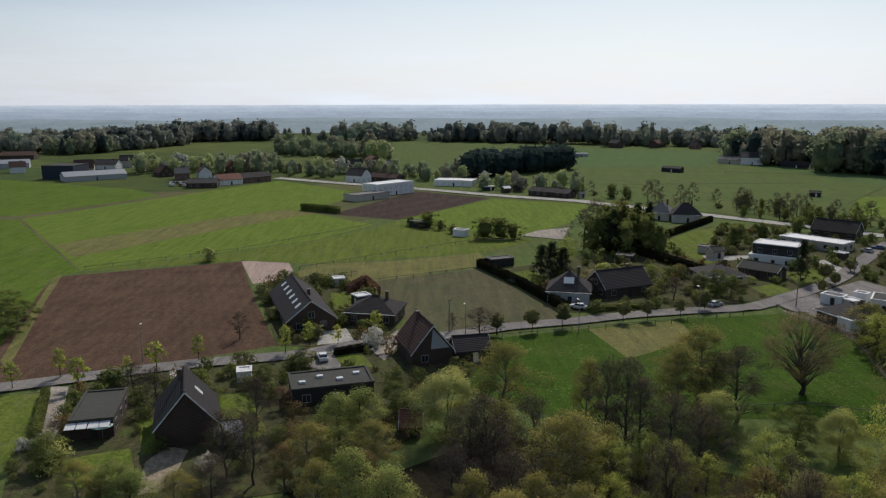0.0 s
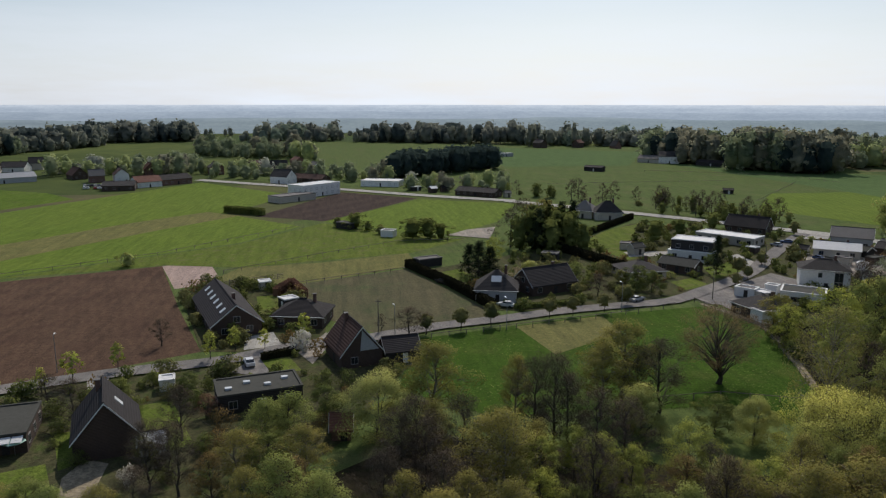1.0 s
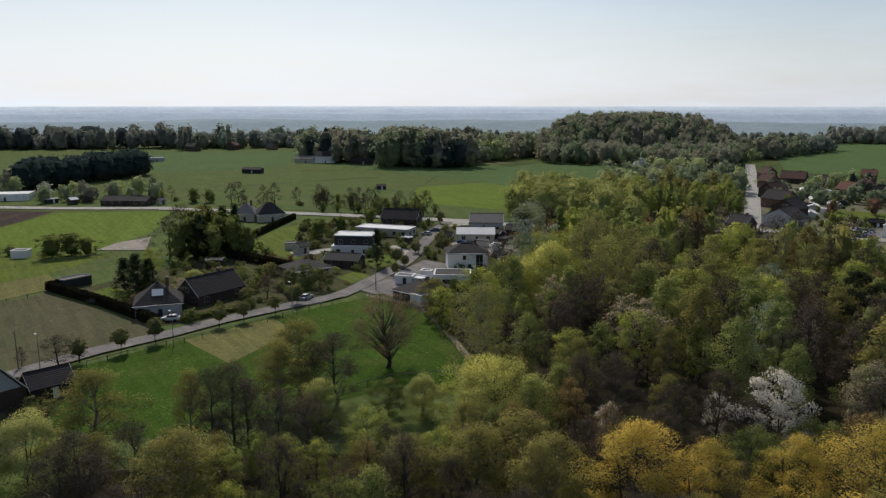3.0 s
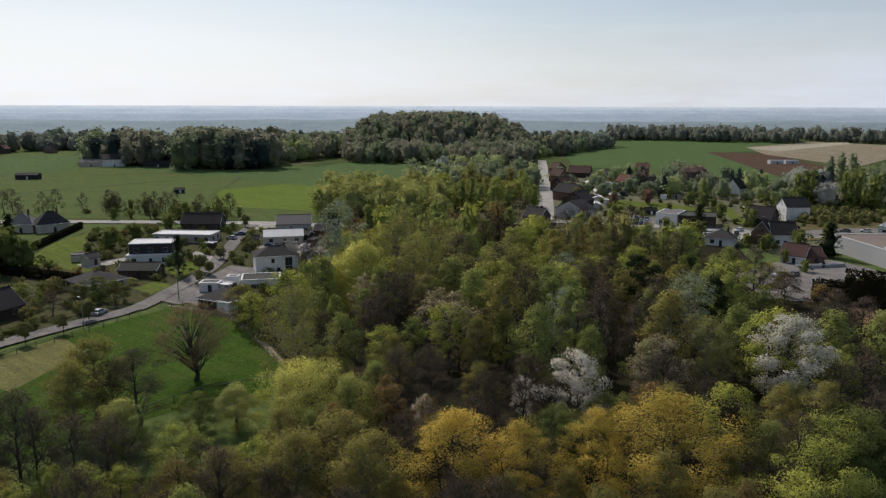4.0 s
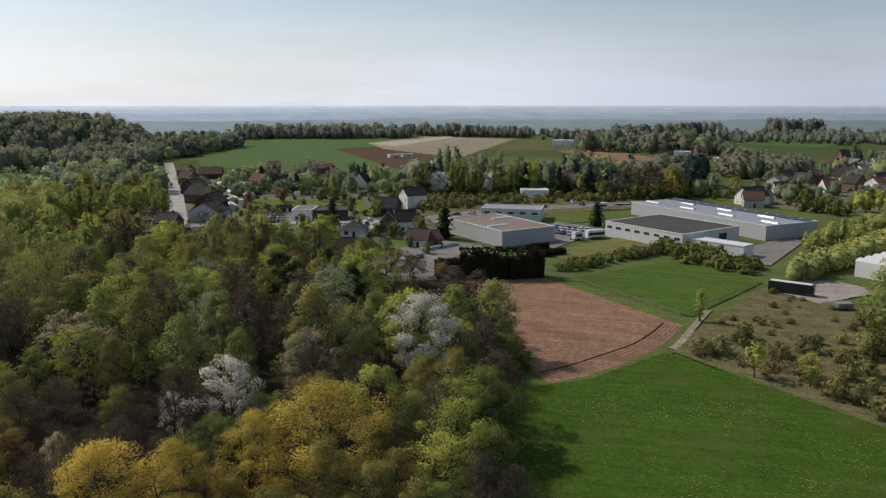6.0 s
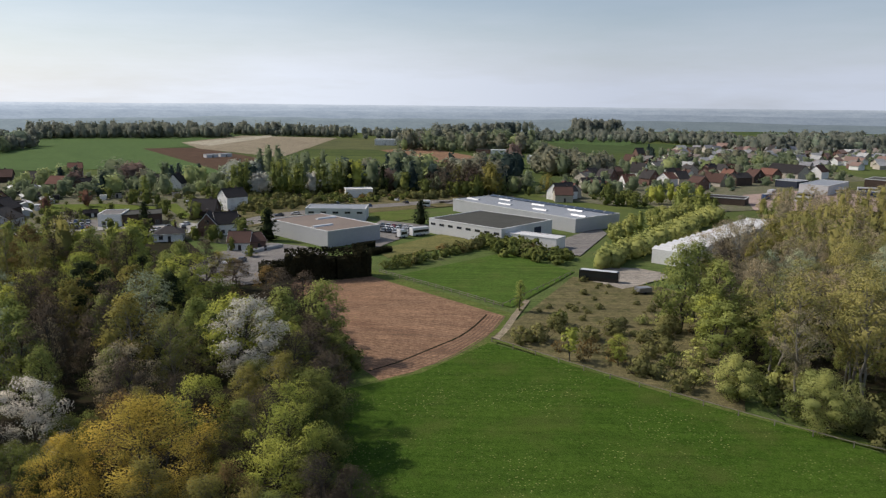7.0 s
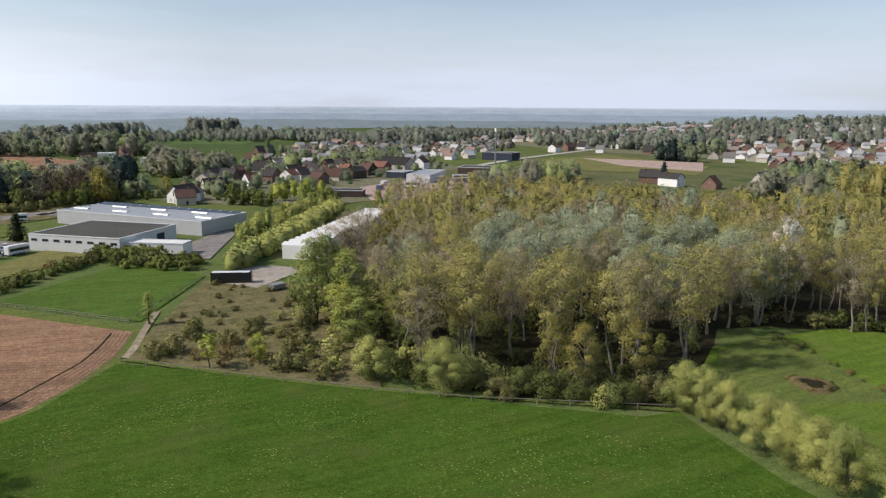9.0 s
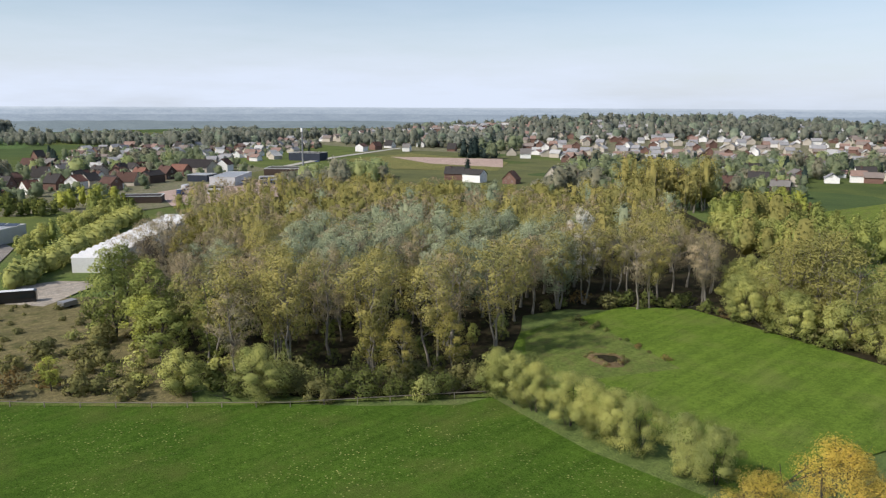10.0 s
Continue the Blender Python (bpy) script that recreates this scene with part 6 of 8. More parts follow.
far_belt((-318.9, 983.9), (-188.2, 1004.4), 80, 9, DARKWOOD, 42, (1.09, 2.16), "far dark wood")
far_belt((17.5, 962.9), (182.8, 913.0), 60, 9.5, DARKWOOD, 43, (1.02, 2.06), "far dark wood behind the fields")
far_belt((170.1, 901.2), (214.3, 898.5), 30, 7.2, {"hybrid_poplar": 1}, 44, (0.88, 1.65), "far group of tall poplars")
far_belt((208.7, 874.8), (348.4, 822.1), 60, 10.5, GARDENS, 45, (0.88, 2.06), "far trees and gardens")
far_belt((261.3, 620.0), (327.4, 507.0), 70, 8.5, {"ash": 2, "bare_tree": 2, "pine": 2, "bronze_tree": 1.5}, 46, (1.16, 2.37), "far wood behind the pastures")
far_belt((289.0, 528.6), (343.2, 480.4), 70, 8.5, {"ash": 2, "bare_tree": 3, "pine": 1}, 47, (1.22, 2.47), "far wood behind the manor")
far_belt((364.8, 518.9), (460.5, 547.0), 70, 9, MIXED, 48, (0.95, 1.96), "far trees below the hill")
far_belt((34.2, 490.5), (117.5, 562.5), 30, 4.8, {"pine": 1}, 49, (1.15, 1.5), "dark pine copse in the fields")
far_belt((-134.9, 731.3), (-22.8, 653.9), 60, 9.4, GARDENS, 50, (0.68, 1.65), "far trees among farm gardens")
far_belt((-198.2, 533.5), (-95.6, 536.8), 60, 9, GARDENS, 51, (0.48, 1.24), "trees among the far gardens")
far_belt((-92.7, 519.9), (33.2, 466.0), 50, 9, GARDENS, 52, (0.41, 1.03), "trees behind the roadside houses")
far_belt((36.9, 426.1), (94.4, 404.7), 40, 9.4, GARDENS, 53, (0.41, 0.93), "trees along the field road")
far_belt((-476.2, 810.6), (-330.5, 734.3), 90, 9.4, GARDENS, 54, (0.82, 1.85), "far village trees")
far_belt((-106.1, 970.6), (3.1, 992.4), 60, 11, MIXED, 55, (0.95, 2.06), "far hedgerow trees")
far_belt((110.3, 335.1), (169.6, 276.0), 18, 5.4, {"bush_tree": 4, "goat_willow": 0.5, "bare_tree": 3}, 56, (0.45, 0.75), "hedge trees behind the houses")
far_belt((92.5, 395.4), (143.8, 346.0), 14, 7.0, {"bare_tree": 3, "scrub": 2, "bush_tree": 1}, 57, (0.5, 0.9), "row of thin trees along the road")
far_belt((205.7, 255.3), (255.2, 221.6), 75, 9.5, {"grove_willow": 5, "maple": 0.6, "alder": 0.6}, 58, (0.75, 1.25), "grove of pale willows behind the road")
far_belt((249.1, 243.7), (283.7, 195.5), 170, 8.0, {"alder": 3, "maple": 1.8, "ash": 1.2, "bush_tree": 1, "blossom_tree": 0.3, "high_willow": 1}, 59, (0.65, 1.25), "green wood beside the village street")
far_belt((571.5, 397.1), (775.9, 429.9), 60, 8.5, MIXED, 60, (0.82, 1.75), "far trees at the end of the street")
far_belt((964.4, 539.3), (1037.0, 303.2), 90, 10, {"ash": 3, "bronze_tree": 2, "alder": 2}, 61, (0.84, 1.77), "far wood on the rise")
far_belt((1141.3, 334.0), (1085.2, 140.6), 70, 10, MIXED, 62, (0.72, 1.61), "far wood and gardens on the rise")
far_belt((399.7, 115.4), (409.6, 55.9), 60, 5.6, {"lombardy_poplar": 2, "alder": 2, "blossom_tree": 0.4, "spruce": 0.6, "bush_tree": 1}, 63, (0.71, 1.34), "belt of poplars and garden trees")
far_belt((409.1, 57.3), (425.3, -35.1), 55, 6.8, {"spruce": 1, "pine": 1, "bush_tree": 2, "ash": 2, "copper_beech": 0.8, "bare_tree": 1.5, "maple": 0.5}, 64, (0.82, 1.70), "tree belt above the main road")
far_belt((806.3, 54.5), (759.7, -96.8), 90, 10, GARDENS, 65, (0.75, 1.85), "trees among the far villas")
far_belt((368.8, 214.8), (396.6, 116.1), 80, 9, GARDENS, 66, (0.34, 1.03), "garden trees of the village")
far_belt((454.5, 208.1), (455.4, 186.0), 20, 6.5, {"alder": 1, "copper_beech": 1}, 67, (0.61, 1.13), "round trees behind the village")
far_belt((307.2, 183.8), (311.8, 151.7), 15, 6.5, {"bush_tree": 1}, 68, (0.20, 0.46), "garden hedges of the village")
far_belt((263.7, 121.0), (267.0, 84.6), 14, 5.8, {"alder": 1, "bush_tree": 1, "bare_tree": 1}, 69, (0.34, 0.82), "trees beside the roadside houses")
far_belt((999.6, 18.4), (1347.8, -160.8), 100, 11, {"ash": 2, "pine": 1, "bare_tree": 1}, 70, (0.82, 1.73), "far wood beyond the brown field")
far_belt((1310.2, -218.6), (1295.6, -295.0), 40, 6.5, {"hybrid_poplar": 1}, 71, (0.88, 1.54), "far clump of tall poplars")
far_belt((1159.4, -263.9), (821.2, -339.9), 80, 11, MIXED, 72, (0.72, 1.52), "far belt of green trees")
far_belt((543.2, -61.7), (494.5, -110.0), 60, 8, {"bare_tree": 3, "ash": 1}, 73, (0.75, 1.54), "bare trees behind the village")
far_belt((419.3, -1.6), (395.3, -94.0), 50, 9, GARDENS, 74, (0.41, 1.03), "gardens behind the long hall")
far_belt((450.9, -107.4), (588.3, -280.9), 130, 14, GARDENS, 75, (0.41, 1.24), "trees among the village houses")
far_belt((362.1, -77.5), (377.5, -133.5), 20, 5.8, {"bush_tree": 1, "maple": 1.5, "alder": 1}, 76, (0.48, 0.98), "round trees behind the yard")
far_belt((821.2, -339.9), (836.2, -486.0), 160, 11, MIXED, 77, (0.82, 1.75), "far green woodland")
far_belt((781.4, -543.3), (545.1, -617.7), 160, 12.5, GARDENS, 78, (0.54, 1.54), "trees among the houses of the town")
far_belt((520.2, -507.2), (488.5, -521.4), 20, 5.8, {"spruce": 1, "ash": 1}, 79, (0.82, 1.65), "tall dark trees at the field")
far_belt((613.1, -674.0), (286.0, -939.9), 500, 12.5, GARDENS, 80, (0.48, 1.44), "trees among the roofs of the town")
far_belt((321.2, -411.8), (175.7, -583.8), 110, 8.2, GARDENS, 81, (0.48, 1.24), "garden trees at the near edge of town")
far_belt((203.8, -301.3), (173.0, -330.8), 26, 5.4, {"hybrid_poplar": 4, "high_willow": 1, "bare_pink": 0.4}, 82, (0.82, 1.54), "clump of tall poplars before the town")
far_belt((240.0, -405.0), (165.0, -425.0), 120, 9.5, GARDENS, 99, (0.45, 0.9), "garden trees among the first houses of the town")
far_belt((177.1, -344.0), (140.9, -362.0), 30, 6.5, {"bush_tree": 2, "maple": 1}, 83, (0.41, 0.93), "green hedge trees before the town")
far_belt((621.6, -163.2), (701.0, -464.1), 180, 17, GARDENS, 90, (0.34, 0.93), "trees between the village roofs")
# copses and hedgerows of the open plain
wood_area(pairs(-631.3, 1003.3, -764.0, 1216.4, 42.1, 1161.9, 720.5, 1011.6, 1012.6, 710.6, 1462.0, 116.1, 1271.2, 100.3, 804.8, 564.7, 574.0, 805.3, 35.9, 990.3), 17, MIXED, 86, 0, (0.7, 1.15), 0.3, "far_wood", "far copses of the open plain", patchy=0.12)
wood_area(pairs(1057.8, 211.1, 1211.5, 242.0, 1213.0, -128.1, 1210.2, -506.4, 1045.9, -727.7, 940.0, -653.9, 962.9, -402.2, 1026.5, -108.5), 17, MIXED, 87, 0, (0.7, 1.2), 0.3, "far_wood", "far copses beyond the village", patchy=0.0)
wood_area(pairs(993.9, -648.9, 1129.7, -836.8, 964.0, -1230.1, 444.2, -1959.2, 395.1, -1745.4), 17, MIXED, 88, 0, (0.7, 1.2), 0.3, "far_wood", "far woods behind the town", rise, patchy=-0.05)


def distance_ring():
    """The blue distance: glowing ridge behind ridge of low hills, far behind the rest; haze is painted in, paler the
    farther off.
    """
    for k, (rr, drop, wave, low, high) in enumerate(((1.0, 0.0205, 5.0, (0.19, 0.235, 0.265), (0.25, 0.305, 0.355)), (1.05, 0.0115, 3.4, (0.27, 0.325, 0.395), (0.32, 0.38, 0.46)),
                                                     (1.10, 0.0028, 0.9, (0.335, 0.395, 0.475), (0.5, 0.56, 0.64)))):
        m, nt, lk, p = nodes_of("glowing_haze")
        tc = nt.new("ShaderNodeTexCoord").outputs["Object"]
        mp = nt.new("ShaderNodeMapping")
        mp.inputs["Scale"].default_value = (0.02, 0.02, 0.15)
        lk.new(tc, mp.inputs["Vector"])
        sep = nt.new("ShaderNodeSeparateXYZ")
        lk.new(tc, sep.inputs[0])
        mr = nt.new("ShaderNodeMapRange")
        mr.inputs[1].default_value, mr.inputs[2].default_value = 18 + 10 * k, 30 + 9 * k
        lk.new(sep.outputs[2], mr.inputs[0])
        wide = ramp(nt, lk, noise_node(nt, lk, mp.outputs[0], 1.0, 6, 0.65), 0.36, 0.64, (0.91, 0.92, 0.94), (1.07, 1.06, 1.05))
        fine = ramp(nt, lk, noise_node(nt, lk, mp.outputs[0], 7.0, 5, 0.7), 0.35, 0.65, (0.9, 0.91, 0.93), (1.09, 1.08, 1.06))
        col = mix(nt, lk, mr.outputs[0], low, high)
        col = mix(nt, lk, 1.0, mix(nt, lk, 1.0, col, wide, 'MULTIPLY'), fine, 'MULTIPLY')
        dot, lit = nt.new("ShaderNodeVectorMath"), nt.new("ShaderNodeMapRange")      # the glow itself is raised towards the sun, as lit haze would be
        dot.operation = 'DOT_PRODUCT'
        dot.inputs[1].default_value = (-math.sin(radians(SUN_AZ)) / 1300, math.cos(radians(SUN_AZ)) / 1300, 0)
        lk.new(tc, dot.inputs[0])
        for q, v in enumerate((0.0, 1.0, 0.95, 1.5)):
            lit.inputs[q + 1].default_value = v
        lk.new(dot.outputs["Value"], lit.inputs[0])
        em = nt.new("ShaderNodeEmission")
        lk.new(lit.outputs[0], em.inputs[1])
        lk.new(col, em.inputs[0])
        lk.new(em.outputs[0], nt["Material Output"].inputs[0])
        nt.remove(p)
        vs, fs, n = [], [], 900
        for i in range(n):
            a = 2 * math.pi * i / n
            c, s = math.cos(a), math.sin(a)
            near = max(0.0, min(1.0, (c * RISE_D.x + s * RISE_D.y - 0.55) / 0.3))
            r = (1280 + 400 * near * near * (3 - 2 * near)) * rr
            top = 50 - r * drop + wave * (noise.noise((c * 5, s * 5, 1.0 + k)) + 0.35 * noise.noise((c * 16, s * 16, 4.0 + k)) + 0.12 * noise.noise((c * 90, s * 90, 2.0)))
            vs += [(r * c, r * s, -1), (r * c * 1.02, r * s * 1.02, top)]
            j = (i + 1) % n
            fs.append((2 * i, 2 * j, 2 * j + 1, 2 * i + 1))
        tagged(new("backdrop", mesh_of("backdrop", vs, fs, m)), "glowing backdrop of low wooded hills with blue haze painted in", "backdrop", kind="structure")


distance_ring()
far_belt((153.4, -296.6), (120.7, -311.8), 45, 7.5, {"alder": 2, "maple": 2, "bush_tree": 1, "hybrid_poplar": 1}, 91, (0.48, 1.13), "green trees between the wood and the town")
far_belt((133.4, -331.3), (118.3, -341.4), 14, 7, {"bush_tree": 1, "bare_tree": 1, "bronze_tree": 1}, 92, (0.34, 0.82), "hedge trees at the edge of the town meadow")
far_belt((277.5, -325.0), (239.8, -348.4), 30, 7, {"bare_pink": 1, "bare_tree": 1, "alder": 1}, 93, (0.48, 1.03), "budding trees behind the wood")
far_belt((144.8, 337.6), (178.8, 274.7), 24, 5.4, {"bare_tree": 2.4, "bush_tree": 4, "goat_willow": 0.5}, 94, (0.5, 0.85), "thicket of grey-green trees along the main road")
far_belt((375.5, -230.0), (390.3, -309.9), 45, 7.5, {"high_willow": 2, "alder": 1, "hybrid_poplar": 2, "bare_tree": 1}, 98, (0.6, 0.95), "trees between the yard and the poplar wood")
far_belt((497.2, -83.8), (565.3, -172.2), 70, 10, GARDENS, 95, (0.4, 0.95), "garden trees between the village houses")
far_belt((472.2, -144.0), (522.0, -258.1), 40, 14, GARDENS, 96, (0.4, 0.8), "trees behind the row of houses")
far_belt((407.8, 10.5), (401.0, -27.7), 30, 6.0, {"bare_tree": 2, "copper_beech": 1, "ash": 1, "spruce": 1}, 97, (0.9, 1.5), "dark trees beside the white roadside house")


# ---- woods and single trees ----
key_trees([
    ("field_oak", 66.6, 119.8, 14.3, 8.0), ("weeping_willow", 65.8, 84.8, 12.5, 10.4), ("goat_willow", 44.2, 101.2, 8, 3.6),
    ("ash", 46.3, 114.4, 14, 6.4), ("bare_tree", 49.8, 107.6, 13, 5.6), ("ash", 40.6, 109.0, 13, 5.0), ("bare_tree", 47.4, 110.9, 11, 4),
    ("bare_tree", 29.6, 97.8, 15, 5.0), ("bare_tree", 27.3, 99.9, 14, 4.4), ("bare_tree", 30.7, 95.1, 13, 4.2), ("bare_tree", 33.7, 91.8, 12, 4.2), ("bare_tree", 36.4, 88.2, 12, 4.2), ("ash", 25.8, 105.8, 12, 3), ("ash", 13.2, 107.8, 14, 6.2),
    ("goat_willow", 4.4, 105.8, 10, 5.6), ("bare_tree", 6.5, 88.8, 12, 4), ("bare_tree", 9.4, 85.2, 12, 4), ("bare_tree", 3.9, 79.9, 11, 4), ("bare_tree", 10.3, 76.2, 12, 4), ("bare_tree", 8.1, 87.5, 14, 4.2), ("ash", 17.9, 81.0, 14, 5.6), ("bare_tree", 14.9, 89.6, 13, 4),
    ("maple", 42.4, 81.5, 11, 3.6), ("ash", 49.3, 67.2, 12, 5), ("ash", 54.9, 65.5, 13, 5.4), ("maple", 48.1, 72.5, 10, 4), ("ash", 55.2, 60.2, 12, 5), ("ash", 42.4, 71.2, 11, 4.4), ("bush_tree", 55.8, 100.3, 6, 3.2), ("goat_willow", 59.9, 96.5, 7, 3.2),
])
key_trees([
    ("golden_poplar", 78.8, 34.5, 17, 9.0), ("golden_poplar", 60.9, 52.0, 15.5, 7.4), ("golden_poplar", 66.3, 46.6, 14, 5.0),
    ("golden_poplar", 73.5, 40.6, 15, 4.8), ("maple", 95.4, 21.4, 12.5, 4.8), ("maple", 80.8, 19.7, 11, 4.8), ("bush_tree", 96.5, 18.8, 8, 3.4),
    ("blossom_tree", 91.7, 54.7, 14, 4.4), ("blossom_tree", 122.3, 34.1, 17, 6.8), ("pink_tree", 109.0, 50.2, 13, 5.2), ("bush_tree", 99.0, 17.0, 10, 4.6), ("bush_tree", 88.0, 15.5, 9, 4.4), ("bush_tree", 104.5, 19.5, 11, 5), ("bare_tree", 128.5, 24.0, 11, 5.4), ("bare_tree", 120.0, 25.0, 12, 5.4),
    ("blossom_tree", 73.4, 68.7, 9, 2.0), ("blossom_tree", 91.7, 64.3, 8, 1.8), ("pink_tree", 123.9, 74.8, 12, 2.8), ("maple", 86.5, 19.5, 13, 5.0), ("bush_tree", 101.0, 19.5, 12, 5.0), ("bare_tree", 110.5, 18.0, 12, 4.6),
    ("blossom_tree", 139.7, 93.0, 12, 1.9), ("blossom_tree", 144.2, 69.0, 12, 1.9), ("pink_tree", 125.7, 70.1, 12, 2.4),
    ("weeping_willow", 126.6, 142.3, 15, 9.5), ("weeping_willow", 119.5, 132.5, 17, 10.0), ("bare_tree", 178.5, 35.0, 9, 4.4), ("bare_tree", 183.0, 42.5, 9, 4.6), ("bronze_tree", 189.0, 47.0, 8, 4.0), ("bare_tree", 192.0, 55.5, 9, 4.4), ("ash", 196.0, 61.5, 10, 4.2), ("bronze_tree", 203.0, 60.0, 7, 3.6), ("weeping_willow", 113.8, 140.5, 13, 8), ("maple", 120.8, 125.5, 13, 5), ("high_willow", 168.0, 123.0, 14, 5), ("maple", 152.6, 102.1, 13, 5), ("maple", 177.6, 89.9, 13, 5), ("bronze_tree", 190.3, 164.9, 14, 5), ("bare_tree", 160.0, 35.3, 11, 4.6),
    ("maple", 142.0, 36.4, 10, 2.2), ("spruce", 308.4, 11.2, 10.5, 4.4), ("bare_tree", 137.2, 26.2, 10, 4), ("bush_tree", 134.0, 21.2, 7, 3.4),
])
key_trees([
    ("goat_willow", 121.3, -49.8, 8.1, 3.8), ("goat_willow", 110.6, -59.4, 9.3, 4.7), ("young_tree", 140.4, -24.5, 7, 2.2), ("maple", 137.9, -33.5, 6.5, 2.5), ("lombardy_poplar", 176.5, -18.0, 8, 1.2),
    ("blossom_tree", 119.0, -161.0, 23, 4.6), ("bare_pink", 227.5, -93.4, 14, 4.4), ("ash", 233.0, -103.0, 15, 4.6), ("bare_tree", 214.9, -81.6, 12, 4), ("ash", 206.9, -87.8, 14, 4), ("golden_poplar", 22.4, -72.5, 19, 6.5), ("golden_poplar", 26.6, -66.0, 16.5, 5.6), ("golden_poplar", 29.0, -60.5, 13.5, 4.6), ("golden_poplar", 24.8, -84.0, 13, 5), ("bronze_tree", 33.6, -80.2, 7.5, 3),
    ("goat_willow", 84.0, -91.0, 8.4, 3.4), ("goat_willow", 79.6, -90.6, 9.0, 3.6), ("goat_willow", 75.2, -90.6, 8.2, 3.3), ("goat_willow", 67.6, -90.2, 8.6, 3.4), ("goat_willow", 63.4, -89.9, 9.0, 3.5),
    ("goat_willow", 59.0, -89.7, 8.6, 3.5), ("goat_willow", 55.2, -89.6, 8.8, 3.4), ("goat_willow", 47.4, -89.2, 8.6, 3.5), ("goat_willow", 43.0, -89.9, 8.0, 3.5),
])
# the tall front row of the poplar wood, and thin budding trees before the vaulted store
key_trees([
    ("alder", 161.0, -52.5, 20, 5.2), ("alder", 153.0, -57.5, 18, 5.0), ("maple", 148.0, -54.5, 12, 4.2), ("alder", 139.5, -54.0, 13, 5.0), ("alder", 169.0, -58.0, 19, 5.0), ("hybrid_poplar", 133.0, -60.5, 20, 5.2),
    ("hybrid_poplar", 124.0, -62.0, 22, 5.6), ("hybrid_poplar", 117.5, -70.0, 23, 5.8), ("bare_pink", 119.5, -80.0, 23, 5.0), ("hybrid_poplar", 108.5, -82.5, 22, 5.6), ("hybrid_poplar", 101.5, -91.0, 21, 5.4),
    ("hybrid_poplar", 99.5, -107.0, 22, 5.6), ("hybrid_poplar", 107.0, -117.0, 22, 5.4), ("hybrid_poplar", 113.0, -127.5, 21, 5.2), ("bare_pink", 104.5, -98.5, 21, 5.0), ("hybrid_poplar", 129.0, -74.0, 23, 5.6),
    ("bare_pink", 196.0, -68.5, 17, 5.0), ("bare_pink", 203.0, -77.0, 19, 5.0), ("bare_pink", 213.0, -86.0, 19, 5.0), ("bare_pink", 188.0, -75.0, 20, 5.0), ("bare_pink", 224.0, -96.0, 18, 5.0), ("bare_tree", 180.0, -68.0, 18, 4.6),
])
# trees of the near gardens
key_trees([
    ("bush_tree", -51.8, 98.1, 5, 2.6), ("pale_bush", -50.8, 97.6, 3.4, 2.4), ("bush_tree", -37.8, 86.4, 6, 3), ("bare_tree", -38.3, 155.2, 6, 2.4), ("bush_tree", -37.6, 122.7, 5, 2.2),
    ("bare_tree", -24.9, 108.4, 9, 3), ("bare_tree", -26.0, 93.5, 10, 3.4), ("bare_tree", -21.9, 91.8, 10, 3), ("ash", -14.7, 93.4, 8, 3.6), ("bush_tree", -10.7, 94.0, 7, 3.2), ("ash", -5.9, 91.3, 9, 3.4), ("bronze_tree", -6.8, 82.9, 9, 3.2), ("ash", -11.9, 80.8, 9, 3.2), ("alder", -3.2, 76.6, 10, 3.6), ("bronze_tree", -17.4, 89.3, 7, 2.6), ("ash", -43.2, 87.8, 6, 2.8), ("alder", -35.1, 84.6, 6, 2.8), ("ash", -29.6, 84.4, 6, 2.6), ("bare_tree", -43.6, 118.9, 7, 2.6), ("bare_tree", -24.3, 97.8, 8, 2.6), ("bare_tree", -25.5, 84.7, 8, 3), ("bare_tree", -49.2, 124.0, 6, 2.4),
    ("alder", -11.6, 101.2, 9, 3.6), ("copper_beech", -22.5, 116.9, 4, 1.8), ("brown_bush", -19.5, 112.3, 3, 2), ("bush_tree", -27.0, 125.8, 4.6, 2.2), ("bush_tree", -3.6, 112.8, 6, 2.8),
    ("bush_tree", -24.2, 158.6, 3.6, 1.5), ("young_tree", -22.6, 150.0, 5, 1.5), ("young_tree", -16.7, 149.8, 4.4, 1.3), ("blossom_bush", -9.0, 148.4, 4, 2), ("brown_bush", -5.6, 144.7, 3.4, 1.8),
    ("bare_tree", 13.7, 155.1, 6.5, 3.6), ("bare_tree", 17.5, 156.1, 5, 2), ("alder", -8.4, 102.9, 9, 3.4), ("bush_tree", -42.8, 122.5, 3.6, 1.8), ("pale_bush", -66.6, 237.0, 4, 2.6),
])
key_trees([("bush_tree", -89.0, 157.2, 4.5, 3.2), ("bush_tree", -89.7, 163.4, 5.5, 3.2), ("bush_tree", -92.4, 172.3, 4.5, 3.2), ("bush_tree", -96.5, 170.2, 5.5, 3.2), ("bush_tree", -101.7, 182.6, 4.5, 3.2)])
# the big domed willows between the main road and the pasture
key_trees([
    ("grove_willow", 214.0, 260.0, 14, 8.0), ("grove_willow", 218.0, 247.0, 16, 8.5), ("grove_willow", 224.0, 236.0, 13, 7.0), ("grove_willow", 229.0, 223.0, 15, 8.0), ("grove_willow", 235.0, 211.0, 12, 7.0),
    ("grove_willow", 228.0, 262.0, 18, 9.5), ("grove_willow", 237.0, 248.0, 17, 9.0), ("grove_willow", 240.0, 232.0, 15, 8.0),
])
